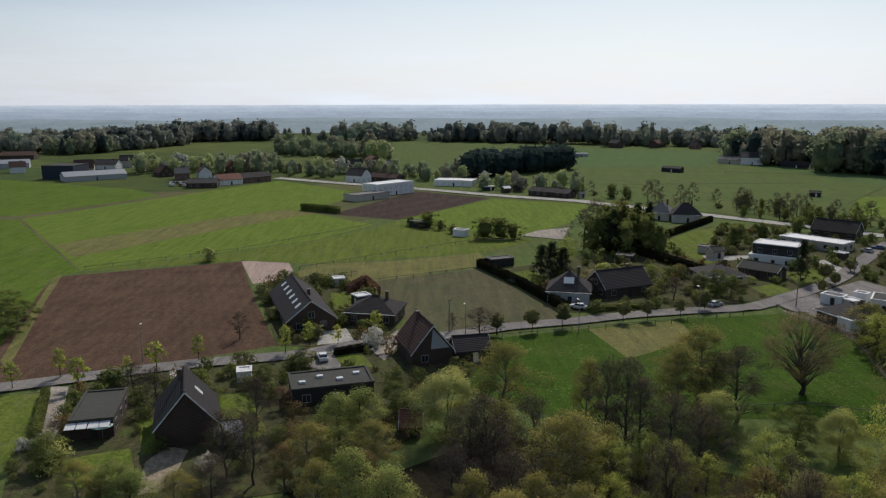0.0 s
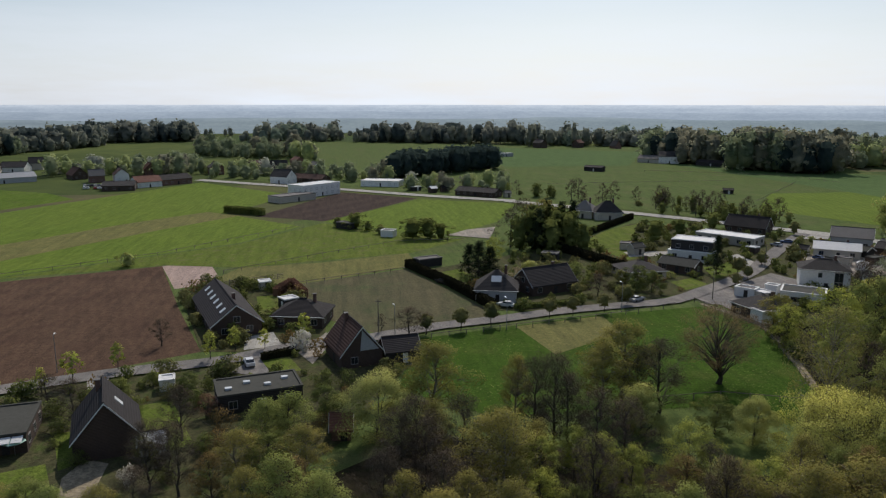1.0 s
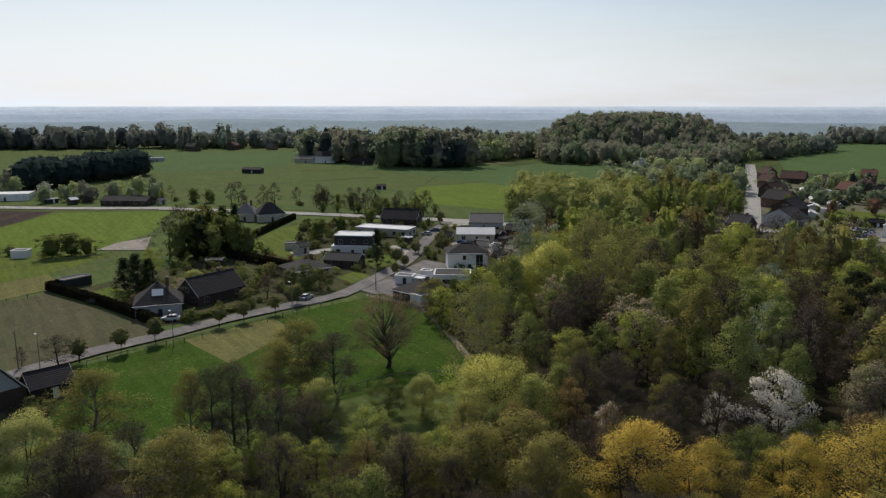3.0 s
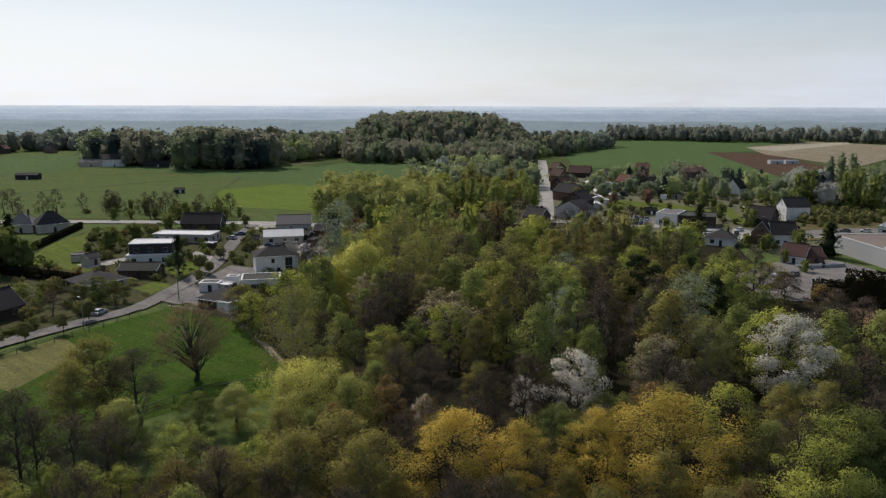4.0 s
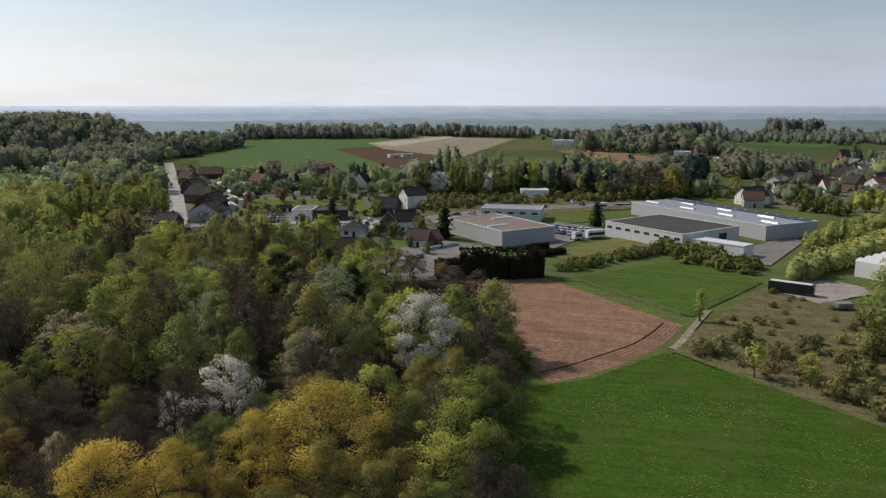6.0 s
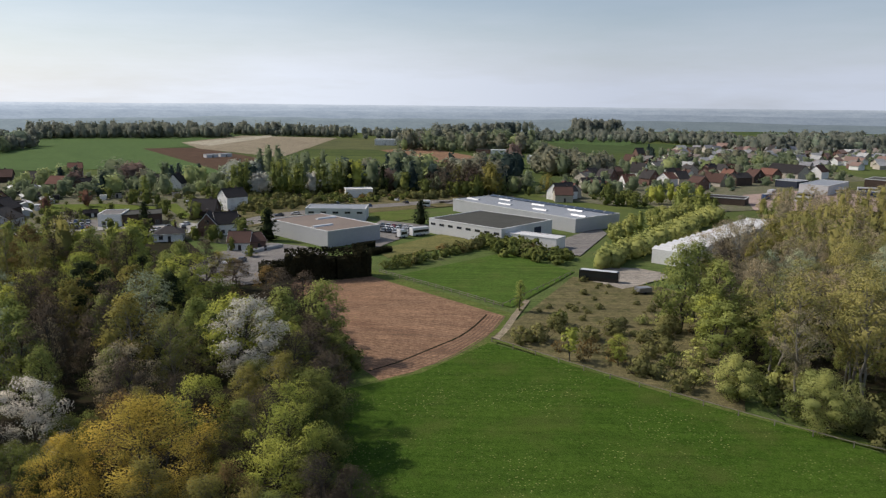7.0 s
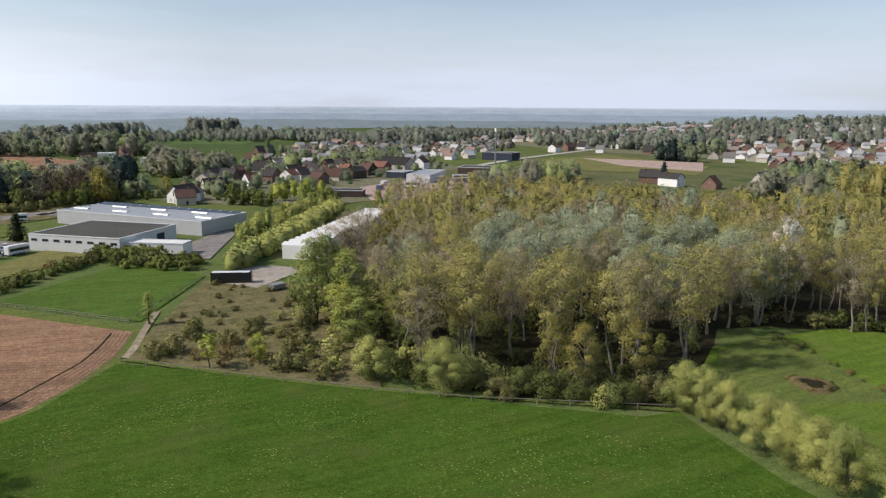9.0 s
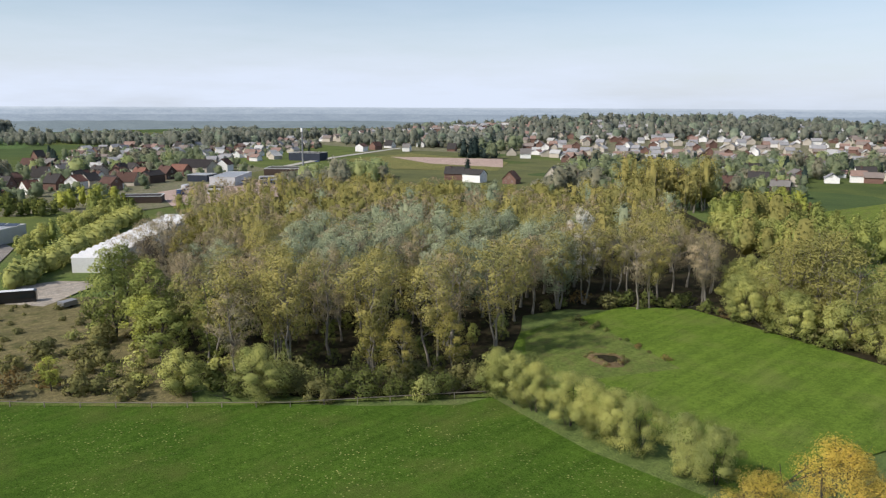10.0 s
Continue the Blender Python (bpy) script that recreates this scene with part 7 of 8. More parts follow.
# trees among the houses at the bend
key_trees([
    ("spruce", 109.1, 201.9, 12, 3.4), ("spruce", 38.6, 206.8, 11, 4.4), ("maple", 46.1, 223.1, 9, 3.6), ("spruce", 79.0, 247.3, 17, 4.2), ("bare_tree", 62.9, 255.0, 17, 5.4), ("ash", 70.0, 251.6, 17, 5.6),
    ("bush_tree", 73.0, 247.9, 15, 5.6), ("spruce", 66.0, 243.5, 15, 4.8), ("bush_tree", 70.0, 241.5, 12, 5), ("bush_tree", 60.0, 246.5, 12, 5), ("spruce", 76.0, 250.5, 16, 4.6), ("bush_tree", 80.5, 239.5, 10, 4.6), ("bare_tree", 58.1, 251.7, 14, 5), ("bush_tree", 64.8, 247.3, 15.5, 5.8), ("bush_tree", 76.5, 242.8, 14, 5.4), ("spruce", 71.5, 253.2, 17, 4.6), ("ash", 69.0, 266.6, 13, 4.6), ("ash", 80.4, 265.1, 13, 4.6), ("spruce", 36.7, 213.0, 9, 4), ("spruce", 42.2, 208.8, 9, 4), ("bush_tree", 79.9, 190.7, 6, 3.6), ("bush_tree", 81.4, 184.1, 6, 3.2), ("bush_tree", 113.3, 256.0, 8, 5), ("bush_tree", 126.6, 263.9, 7, 4),
    ("pink_tree", 46.9, 192.3, 6, 4), ("goat_willow", 52.2, 200.3, 6, 3.4), ("bare_tree", 66.0, 183.1, 6, 3), ("alder", 64.7, 198.0, 6, 3), ("bush_tree", 146.8, 278.1, 7, 4), ("ash", 93.9, 145.6, 9, 4.2),
    ("maple", 90.7, 137.0, 9, 4), ("spruce", 133.0, 173.0, 7, 2), ("bronze_tree", 161.5, 196.7, 7, 3), ("spruce", 122.8, 170.1, 4, 1.0), ("bush_tree", -2.6, 304.2, 4, 2.6), ("bush_tree", 4.6, 299.2, 6.5, 4.6), ("bush_tree", 9.5, 293.0, 4, 2.6), ("scrub", 14.0, 285.0, 3, 2.2), ("bush_tree", 25.4, 272.9, 8, 5.4), ("bush_tree", 31.3, 273.8, 8, 5), ("bush_tree", 36.0, 272.0, 6, 4),
])
key_trees([
    ("spruce", 267.9, 65.6, 12, 5), ("bush_tree", 237.8, 64.3, 4, 2), ("bush_tree", 272.7, 112.6, 7, 3.4), ("bush_tree", 247.2, 73.1, 5, 1.4), ("copper_beech", 350.6, 172.1, 8, 3.5), ("spruce", 290.0, 119.8, 11, 4),
    ("alder", 455.9, 204.6, 15, 7), ("copper_beech", 445.5, 191.1, 13, 6), ("spruce", 389.4, -383.9, 12, 3.6), ("pine", 487.7, -44.6, 20, 5), ("copper_beech", 594.8, -52.8, 20, 6),
])


for x, y, h in ((217, 853, 28), (266, 839, 30), (224, 858, 25), (150, 872, 27)):
    tree("lombardy_poplar", x, y, h, 3.2)
for k in range(15):      # the row of columnar poplars above the main road
    f = k / 14
    tree("lombardy_poplar" if k not in (3, 4, 10) else "blossom_tree", 394 + 14 * f + (k % 3), 114 - 56 * f + (k * 7 % 5) * 0.5, 17 + (k * 5 % 4) * 1.3 if k not in (3, 4, 10) else 13, (2.6 if k % 4 else 3.2) if k not in (3, 4, 10) else 5)


def street_trees(kind, group, pts):
    for x, y in pts:
        tree(kind, x, y, group=group)


street_trees("street_tree", "clipped trees along the village road", pairs(17.3, 155.7, 25.4, 157.6, 32.8, 160.2, 47.8, 164.7, 53.7, 165.6, 62.2, 167.6, 70.2, 173.3, 114.4, 199.3, 114.4, 193.9, 129.4, 212.1, 106.2, 185.9, 171.7, 261.3))
street_trees("young_tree", "young trees along the village road", pairs(-72.0, 127.6, -66.0, 132.8, -52.6, 130.0, -49.2, 135.1, -43.1, 141.1, -26.7, 144.5, -9.0, 154.8, -60.2, 127.1))
tree("bare_tree", 7.7, 159.4, 4, 1.2)

TAKEN.extend((x, y, 5.5) for x, y in pairs(84.9, 75.6, 90.3, 70.5, 95.5, 65.1, 100.2, 59.3, 104.2, 52.9, 108.9, 47.0, 111.7, 40.3))   # the stream bed stays open
WOOD = pairs(86.9, 134.1, 82.2, 112.9, 53.9, 79.5, 44.9, 79.8, 41.4, 84.6, 29.6, 92.0, 18.6, 94.1, 10.1, 94.2, -3.3, 80.7, -11.9, 81.1, -16.4, 77.1, 10, 60, 48, 0, 93.6, 14.8, 117.7, 21.5, 131.0, 15.3, 176.9, 35.3, 171.9, 42.6, 177.0, 54.4, 196.7, 70.8, 238.2, 107.1, 229.2, 133.8, 214.2, 151.9, 195.0, 169.4, 179.5, 204.3, 133.2, 159.1, 112.4, 143.4, 95.9, 132.1)
wood_area(WOOD, 6.2, {"ash": 4.0, "alder": 1.0, "maple": 1.0, "bare_tree": 5.0, "bronze_tree": 1.0, "bush_tree": 0.6}, 11, 112, (0.62, 1.15), keep=lambda x, y: math.hypot(x, y) < 112)
wood_area(WOOD, 8.4, {"ash": 1.8, "alder": 5.0, "maple": 2.4, "bare_tree": 2.6, "bronze_tree": 0.8, "bush_tree": 1.8, "pink_tree": 0.5, "high_willow": 1.5, "white_poplar": 0.6, "pine": 0.2}, 34, 0, (0.8, 1.4), keep=lambda x, y: math.hypot(x, y) >= 112 and not (math.hypot(x, y) > 150 and math.degrees(math.atan2(x, y)) > 72.5))
wood_area(WOOD, 6.6, {"alder": 0.8, "ash": 1, "bush_tree": 1.2, "bare_tree": 4, "bronze_tree": 1.6}, 36, 0, (0.45, 0.75), keep=lambda x, y: math.hypot(x, y) > 150 and math.degrees(math.atan2(x, y)) > 72.5)
POPLARS = pairs(167.5, -52.5, 149.7, -54.9, 117.1, -58.4, 102.8, -70.3, 88.0, -90.6, 94.4, -105.9, 112.3, -130.7, 110.7, -143.8, 91.0, -167.4, 80.9, -169.5, 95.7, -200.1, 112.2, -207.8, 178.7, -303.1, 268.8, -239.3, 272.7, -177.3, 221.3, -113.3, 185.4, -77.0, 168.6, -53.9)


def bearing(x, y):
    return math.degrees(math.atan2(x, y))


# a green corner, tall thin poplars in front, budding ones over the pond meadow, silver ones behind, and a soft olive canopy at the back
wood_area(POPLARS, 6.4, {"alder": 3, "maple": 0.8, "ash": 1.4, "bush_tree": 1}, 121, 146, (0.7, 1.08), keep=lambda x, y: bearing(x, y) < 117 and math.hypot(x, y) < 172)
wood_area(POPLARS, 10.2, {"hybrid_poplar": 5, "high_willow": 1.2, "bare_pink": 0.9, "ash": 1.2, "alder": 0.8}, 12, 142, (0.82, 1.12), keep=lambda x, y: 115 < bearing(x, y) < 141 and math.hypot(x, y) < 172)
wood_area(POPLARS, 8.6, {"bare_pink": 4, "hybrid_poplar": 3, "maple": 0.8, "high_willow": 0.5}, 122, 186, (0.95, 1.12), keep=lambda x, y: bearing(x, y) >= 138 and math.hypot(x, y) < 215)
wood_area(POPLARS, 8.4, {"white_poplar": 6, "hybrid_poplar": 1.5, "bare_pink": 0.8}, 123, 0, (0.96, 1.12), keep=lambda x, y: 121 < bearing(x, y) < 143 and 165 < math.hypot(x, y) < 232)
wood_area(POPLARS, 7.0, {"bare_pink": 4, "hybrid_poplar": 2, "white_poplar": 0.5}, 124, 0, (0.75, 0.95), keep=lambda x, y: bearing(x, y) <= 122 and math.hypot(x, y) > 168)
wood_area(POPLARS, 8.0, {"high_willow": 2.2, "hybrid_poplar": 2, "bare_pink": 3.2, "white_poplar": 0.8}, 125, 0, (0.8, 1.0), keep=lambda x, y: bearing(x, y) > 121 and math.hypot(x, y) > 226)
wood_area(pairs(80.9, -168.0, 60.6, -162.4, 39.5, -157.2, 31.6, -170.7, 55.2, -198.2, 83.6, -219.5, 93.5, -198.1), 5.6, {"goat_willow": 4, "high_willow": 1.2, "alder": 0.5}, 13, 0, (0.95, 1.35))
wood_area(pairs(104.3, -231.3, 82.2, -241.3, 78.7, -260.2, 103.9, -301.4, 141.3, -310.4, 154.2, -295.7), 6, {"goat_willow": 2, "alder": 1.5, "high_willow": 0.6}, 14, 0, (0.75, 1.2))
wood_area(pairs(79.9, -258.8, 68.6, -259.0, 69.2, -284.4, 86.3, -295.3), 6, {"goat_willow": 2, "alder": 1}, 15, 0, (0.8, 1.2))
wood_area(pairs(205, -95, 250, -106, 304, -136, 292, -166, 225, -118), 6.6, {"bare_pink": 3, "alder": 0.5, "hybrid_poplar": 1.4}, 128, 0, (0.6, 0.85))
wood_area(pairs(274.0, -178.0, 272.0, -238.0, 330.0, -262.0, 372.0, -232.0, 362.0, -160.0, 322.0, -132.0, 300.0, -142.0), 7.5, {"bare_pink": 3, "high_willow": 1, "alder": 0.8, "hybrid_poplar": 1.4}, 127, 0, (0.5, 0.8))
# undergrowth at the wood edges
wood_area(POPLARS, 6.5, {"alder": 1.5, "bush_tree": 3}, 126, 0, (0.28, 0.5), 0.0, "undergrowth", "low green trees under the poplars", keep=lambda x, y: math.hypot(x, y) < 165)
wood_area(pairs(134.3, -52.1, 113.5, -56.5, 99.9, -68.3, 85.3, -87.8, 90.4, -100.7, 92.0, -94.6, 107.2, -73.4, 122.3, -61.0), 3.6, {"bush": 3, "scrub": 1.2, "pale_bush": 1.1}, 16, 0, (0.8, 1.7), 0.0, "undergrowth", "green bushes along the edge of the wood", free=0)
wood_area(pairs(113.9, -132.6, 112.4, -145.9, 89.9, -166.9, 59.0, -161.3, 37.6, -157.1, 39.1, -162.4, 61.5, -167.5, 93.3, -172.9, 115.8, -150.3), 4, {"bush": 3, "scrub": 2, "brown_bush": 0.5}, 17, 0, (0.6, 1.3), 0.0, "undergrowth", "bushes under the tall poplars", free=0)
wood_area(pairs(155.9, -12.2, 175.2, -21.8, 167.0, -31.1, 167.6, -43.5, 148.6, -44.8, 118.6, -49.7, 132.3, -33.1), 6.0, {"scrub": 4, "bush": 1.2, "brown_bush": 0.4, "pale_bush": 0.4}, 18, 150, (0.4, 1.3), 0.0, "undergrowth", "scrub bushes on the rough plot")
wood_area(pairs(176.0, -21.0, 212.0, -38.5, 200.0, -58.0, 184.0, -60.0, 168.0, -46.0, 167.0, -31.0), 5.6, {"scrub": 4, "bush": 1, "brown_bush": 0.6, "pale_bush": 0.3}, 37, 0, (0.2, 0.55), 0.0, "undergrowth", "low tussocks on the rough plot")
wood_area(pairs(94.0, 152.2, 82.3, 115.8, 81.9, 110.6, 96.4, 144.4), 4, {"bush": 2, "scrub": 2}, 19, 0, (0.8, 1.6), 0.0, "undergrowth", "bushes along the wood's path")
wood_area(pairs(179.2, 33.6, 142.2, 20.1, 130.6, 13.3, 123.0, 21.5, 103.3, 17.8, 102.7, 19.4, 125.0, 23.4, 138.5, 20.6, 178.2, 36.3), 4, {"bush": 2, "scrub": 2, "brown_bush": 1}, 20, 0, (0.8, 1.6), 0.0, "undergrowth", "bushes at the edge of the tilled field")
wood_area(pairs(223.1, 21.3, 238.7, 11.6, 259.9, -7.0, 256.1, -12.3, 228.6, 9.8, 217.2, 18.0), 3.4, {"bush": 1, "scrub": 2, "brown_bush": 0.5}, 22, 0, (0.8, 1.3), 0.0, "undergrowth", "low scrub hedge beside the lawn", free=0)
wood_area(pairs(269.1, -11.1, 265.3, -22.3, 240.2, -41.6, 227.6, -35.8, 246.0, -13.4), 4.4, {"bush": 3, "scrub": 1, "brown_bush": 0.4}, 23, 0, (0.9, 1.6), 0.0, "undergrowth", "dark bushes in front of the halls", free=0)
wood_area(pairs(223.1, -43.9, 222.2, -49.2, 325.0, -121.4, 338.6, -119.3), 3.6, {"clipped_willow": 1}, 24, 0, (0.95, 1.1), 0.0, "undergrowth", "clipped pale willow row beside the store", free=0)
wood_area(pairs(272.3, -57.7, 267.3, -62.7, 356.4, -130.2, 383.3, -127.3), 6, {"goat_willow": 2.2, "alder": 0.6, "bush_tree": 0.5}, 25, 0, (0.6, 0.85), 0.0, "undergrowth", "yellow-green trees behind the hall", free=0)
wood_area(pairs(168.1, -42.2, 186.3, -56.2, 161.8, -60.2, 118.2, -50.6, 134.0, -42.7), 6.2, {"bush": 2, "scrub": 3, "pale_bush": 0.6, "brown_bush": 0.3}, 32, 0, (0.5, 1.3), 0.0, "undergrowth", "bushes between the rough plot and the wood")
# planting round the houses
TAKEN.extend(((-48.5, 106.0, 4.0), (-35.5, 97.0, 3.5)))      # the terrace and the paved strip stay open
def open_ground(x, y):
    return not any(inside(p, x, y) for p in OPEN)


SHRUBS = {"bush": 4, "scrub": 2, "brown_bush": 0.7, "pale_bush": 0.25, "blossom_bush": 0.12}
wood_area(pairs(35.8, 172.6, 33.3, 198.8, 51.1, 229.7, 73.6, 249.9, 120.2, 295.9, 172.8, 260.8, 187.9, 234.7, 131.6, 165.9, 94.6, 145.3, 96.1, 168.6, 93.7, 184.1, 70.6, 174.4, 49.8, 170.7), 5.8, SHRUBS, 26, 0, (0.4, 1.2), 0.2, "shrubs", "garden shrubs round the houses", keep=open_ground)
wood_area(pairs(-68.9, 124.8, -56.1, 131.9, -44.1, 136.4, -31.8, 138.7, -11.4, 144.9, 7.2, 148.8, 13.4, 138.8, 6.1, 124.5, -0.0, 106.4, -10.6, 91.4, -31.3, 86.6, -52.6, 87.4), 4.5, {"bush": 4, "scrub": 1, "brown_bush": 1.4, "blossom_bush": 0.25}, 27, 0, (0.3, 1.1), 0.2, "shrubs", "garden shrubs behind the road houses", keep=open_ground)
wood_area(pairs(-44.6, 203.6, -32.7, 213.4, -15.7, 205.7, -4.5, 168.8, -4.7, 153.8, -21.0, 148.8, -29.5, 150.3), 4.4, SHRUBS, 28, 0, (0.4, 1.1), 0.2, "shrubs", "garden shrubs round the farmhouse", keep=open_ground)
wood_area(pairs(266.7, 179.1, 450.8, 303.3, 433.3, 148.7, 325.3, 74.0, 251.2, 62.9, 268.9, 96.8, 273.7, 149.0), 9, {"bush": 3, "bush_tree": 1, "scrub": 1, "blossom_bush": 0.3, "copper_beech": 0.06}, 29, 0, (0.5, 1.0), 0.2, "shrubs", "garden shrubs of the village", keep=open_ground)
wood_area(pairs(409.0, -50.4, 573.0, -127.7, 739.1, -319.1, 522.9, -299.6, 469.0, -194.4, 398.3, -127.3, 373.9, -83.0), 14, {"bush": 2, "bush_tree": 1, "alder": 0.5}, 30, 0, (0.6, 1.0), 0.2, "shrubs", "garden shrubs of the far village")
wood_area(pairs(104.0, -139.5, 100.0, -139.5, 84.0, -133.8, 69.2, -129.2, 69.2, -127.0, 86.0, -131.0, 101.0, -136.5), 2.6, {"scrub": 2, "brown_bush": 2, "bush": 0.6}, 33, 0, (0.2, 0.5), 0.0, "undergrowth", "rushes and low scrub round the pond")
wood_area(pairs(337.8, 96.0, 397.8, 113.2, 404.6, 55.2, 424.7, -33.7, 406.0, -33.7, 385.3, 24.5, 366.5, 55.2, 344.7, 78.5), 5.5, {"bush": 2, "scrub": 3, "brown_bush": 0.4, "bush_tree": 0.5}, 35, 0, (0.7, 1.4), 0.0, "undergrowth", "scrub on the bank behind the main road")


# ---- hedges, fences, lamps, vehicles ----
def hedge(pts, width, height, leafname, seed, label, density=26):
    """A clipped hedge: a dense twiggy body under an uneven skin of leaves."""
    rng = np.random.default_rng(seed)
    e = new("hedge")
    bm, pos = bmesh.new(), []
    for i in range(len(pts) - 1):
        a, b = Vector((*pts[i], 0)), Vector((*pts[i + 1], 0))
        L = (b - a).length
        u = (b - a) / L
        n = Vector((-u.y, u.x, 0))
        k = max(1, int(L / 1.3))
        for j in range(k):
            p0, p1 = a + u * L * j / k, a + u * L * (j + 0.97) / k
            hh, ww = height * rng.uniform(0.72, 0.98), width * rng.uniform(0.34, 0.44)
            v = [bm.verts.new(q) for q in (p0 - n * ww, p1 - n * ww, p1 + n * ww, p0 + n * ww)]
            w = [bm.verts.new(Vector(q.co) + Vector((0, 0, hh))) for q in v]
            bm.faces.new(w)
            for s in range(4):
                bm.faces.new((v[s], v[(s + 1) % 4], w[(s + 1) % 4], w[s]))
        m = int(L * (2 * height + width) * density / max(1, height / 2.5))
        s, t, side = rng.uniform(0, L, m), rng.uniform(0, 1, m), rng.uniform(0, 1, m)
        share = height / (2 * height + width)
        for q in range(m):
            if side[q] < 2 * share:
                off, z = (0.5 if side[q] < share else -0.5) * width * rng.uniform(0.8, 1.08), t[q] * height
            else:
                off, z = (t[q] - 0.5) * width, height * rng.uniform(0.92, 1.08)
            p = a + u * s[q] + n * off
            pos.append((p.x, p.y, max(0.1, z)))
    part("body", bm, LEAF[leafname], e)
    pos = np.array(pos)
    m = len(pos)
    size = 0.12 * (height ** 0.6)
    a1 = rng.normal(0, 1, (m, 3))
    a1 /= np.linalg.norm(a1, axis=1)[:, None]
    a2 = np.cross(a1, rng.normal(0, 1, (m, 3)))
    a2 /= np.linalg.norm(a2, axis=1)[:, None]
    ln = size * rng.uniform(0.6, 1.5, m)[:, None]
    quad = np.stack([pos - a1 * ln, pos - a2 * ln * 0.6, pos + a1 * ln, pos + a2 * ln * 0.6], 1).reshape(-1, 3)
    child("leaves", arrays_mesh("leaves", quad, np.arange(m * 4), 4, LEAF[leafname]), e)
    return tagged(e, label, "hedge")


hedge(pairs(203.5, 52.5, 207.0, 46.0), 4, 5.5, "yew", 15, "lower end of the dark conifer hedge", 14)
hedge(pairs(206.9, 46.1, 208.7, 32.1, 213.7, 23.0), 5, 8.5, "yew", 1, "tall dark clipped conifer hedge beside the field", 12)
hedge(pairs(19.1, 224.6, 28.9, 198.3, 36.0, 173.6), 1.6, 2.4, "yew", 2, "long dark clipped hedge beside the paddock")
hedge(pairs(19.1, 224.6, 29.7, 229.3), 1.4, 2.2, "yew", 3, "dark hedge behind the small lawn")
hedge(pairs(72.8, 245.8, 84.1, 212.0), 2.0, 2.6, "yew", 4, "dark hedge along the long lawn")
hedge(pairs(93.5, 272.4, 125.9, 309.7), 1.6, 2.2, "yew", 5, "dark hedge behind the gardens")
hedge(pairs(41.4, 173.2, 51.0, 174.7, 57.4, 176.4), 1.4, 1.2, "green", 6, "low garden hedge along the road")
hedge(pairs(-18.1, 193.1, -14.7, 203.6, -10.4, 190.4), 1.6, 2.4, "red", 7, "brownish beech hedge behind the bungalow")
hedge(pairs(-26.8, 187.6, -18.0, 164.8), 1.4, 1.8, "green", 8, "green hedge beside the farmhouse")
hedge(pairs(-16.7, 143.4, -10.3, 146.6), 1.4, 1.5, "yew", 9, "dark clipped hedge along the forecourt")
hedge(pairs(-54.1, 352.1, -35.6, 340.3), 3, 3.0, "green", 10, "rough dark hedge at the field corner")
hedge(pairs(-64.7, 124.7, -58.5, 108.7), 1.2, 1.6, "green", 11, "hedge beside the driveway")
hedge(pairs(242.9, 25.9, 249.3, 19.3), 2.5, 2.0, "yew", 12, "short dark hedge by the hall lawn")
hedge(pairs(252.2, 32.6, 258.0, 25.7), 2.0, 2.0, "yew", 14, "short dark hedge by the hall wall")

WOODPOST = plain_mat("weathered_post", (0.24, 0.21, 0.17), (0.17, 0.15, 0.12), 0.9)
STEEL = plain_mat("galvanised_steel", (0.34, 0.34, 0.35), (0.27, 0.27, 0.28), 0.5, 0.6)
POST = box_mesh("post", -0.07, 0.07, -0.07, 0.07, -0.2, 1.25, WOODPOST)


def fence(pts, step, rails, label, tall=1.0):
    e = new("fence")
    for i in range(len(pts) - 1):
        a, b = Vector(pts[i]), Vector(pts[i + 1])
        L = (b - a).length
        n = max(1, int(L / step))
        turn = math.degrees(math.atan2(b.y - a.y, b.x - a.x))
        for k in range(n):
            p = a + (b - a) * k / n
            child("post", POST, e, pose(p.x, p.y, 0, 0, 0, turn) @ Matrix.Diagonal((1, 1, tall, 1)))
        for z in rails:
            child("rail", box_mesh("rail", 0, L, -0.03, 0.03, z - 0.06, z + 0.06, WOODPOST), e, pose(a.x, a.y, 0, 0, 0, turn))
    return tagged(e, label, "fence")


fence(pairs(217.2, 20.1, 196.8, 0.8, 180.0, -14.1), 3.0, (0.55, 1.05), "pale timber rail fence round the small meadow")
fence(pairs(180.0, -14.1, 197.1, -24.8, 219.9, -38.8), 3.5, (1.0,), "timber fence along the sandy track")
fence(pairs(152.1, -9.8, 130.9, -30.5, 114.8, -48.1, 103.6, -61.0, 85.0, -88.9), 5, (1.1,), "post fence along the wood edge")
fence(pairs(18.2, 152.9, 38.1, 157.7, 66.5, 164.4, 81.7, 170.3), 4, (1.1,), "post fence between road and meadow")
fence(pairs(48.6, 112.7, 63.9, 113.8, 77.2, 108.6, 81.3, 114.4), 4, (1.1,), "post fence round the oak meadow")
fence(pairs(88.4, 173.7, 93.0, 150.5, 82.3, 115.8), 3.5, (1.1, 0.6), "timber fence along the path")
fence(pairs(-15.5, 203.7, 18.4, 220.2), 5, (1.0,), "wire fence posts of the paddock")
fence(pairs(-35.8, 222.5, -7.1, 245.4, 19.0, 264.8, 43.9, 266.0), 6, (1.0,), "wire fence posts across the pasture")
fence(pairs(-101.3, 225.3, -61.5, 252.6, -18.0, 304.3), 7, (1.0,), "wire fence posts along the crop field")
fence(pairs(222.4, 527.7, 251.4, 513.1, 300.7, 479.1, 311.4, 430.2), 6, (1.0,), "wire fence posts across the far pasture")
fence(pairs(286.6, 439.0, 209.7, 353.4), 6, (1.0,), "wire fence posts between two pastures")
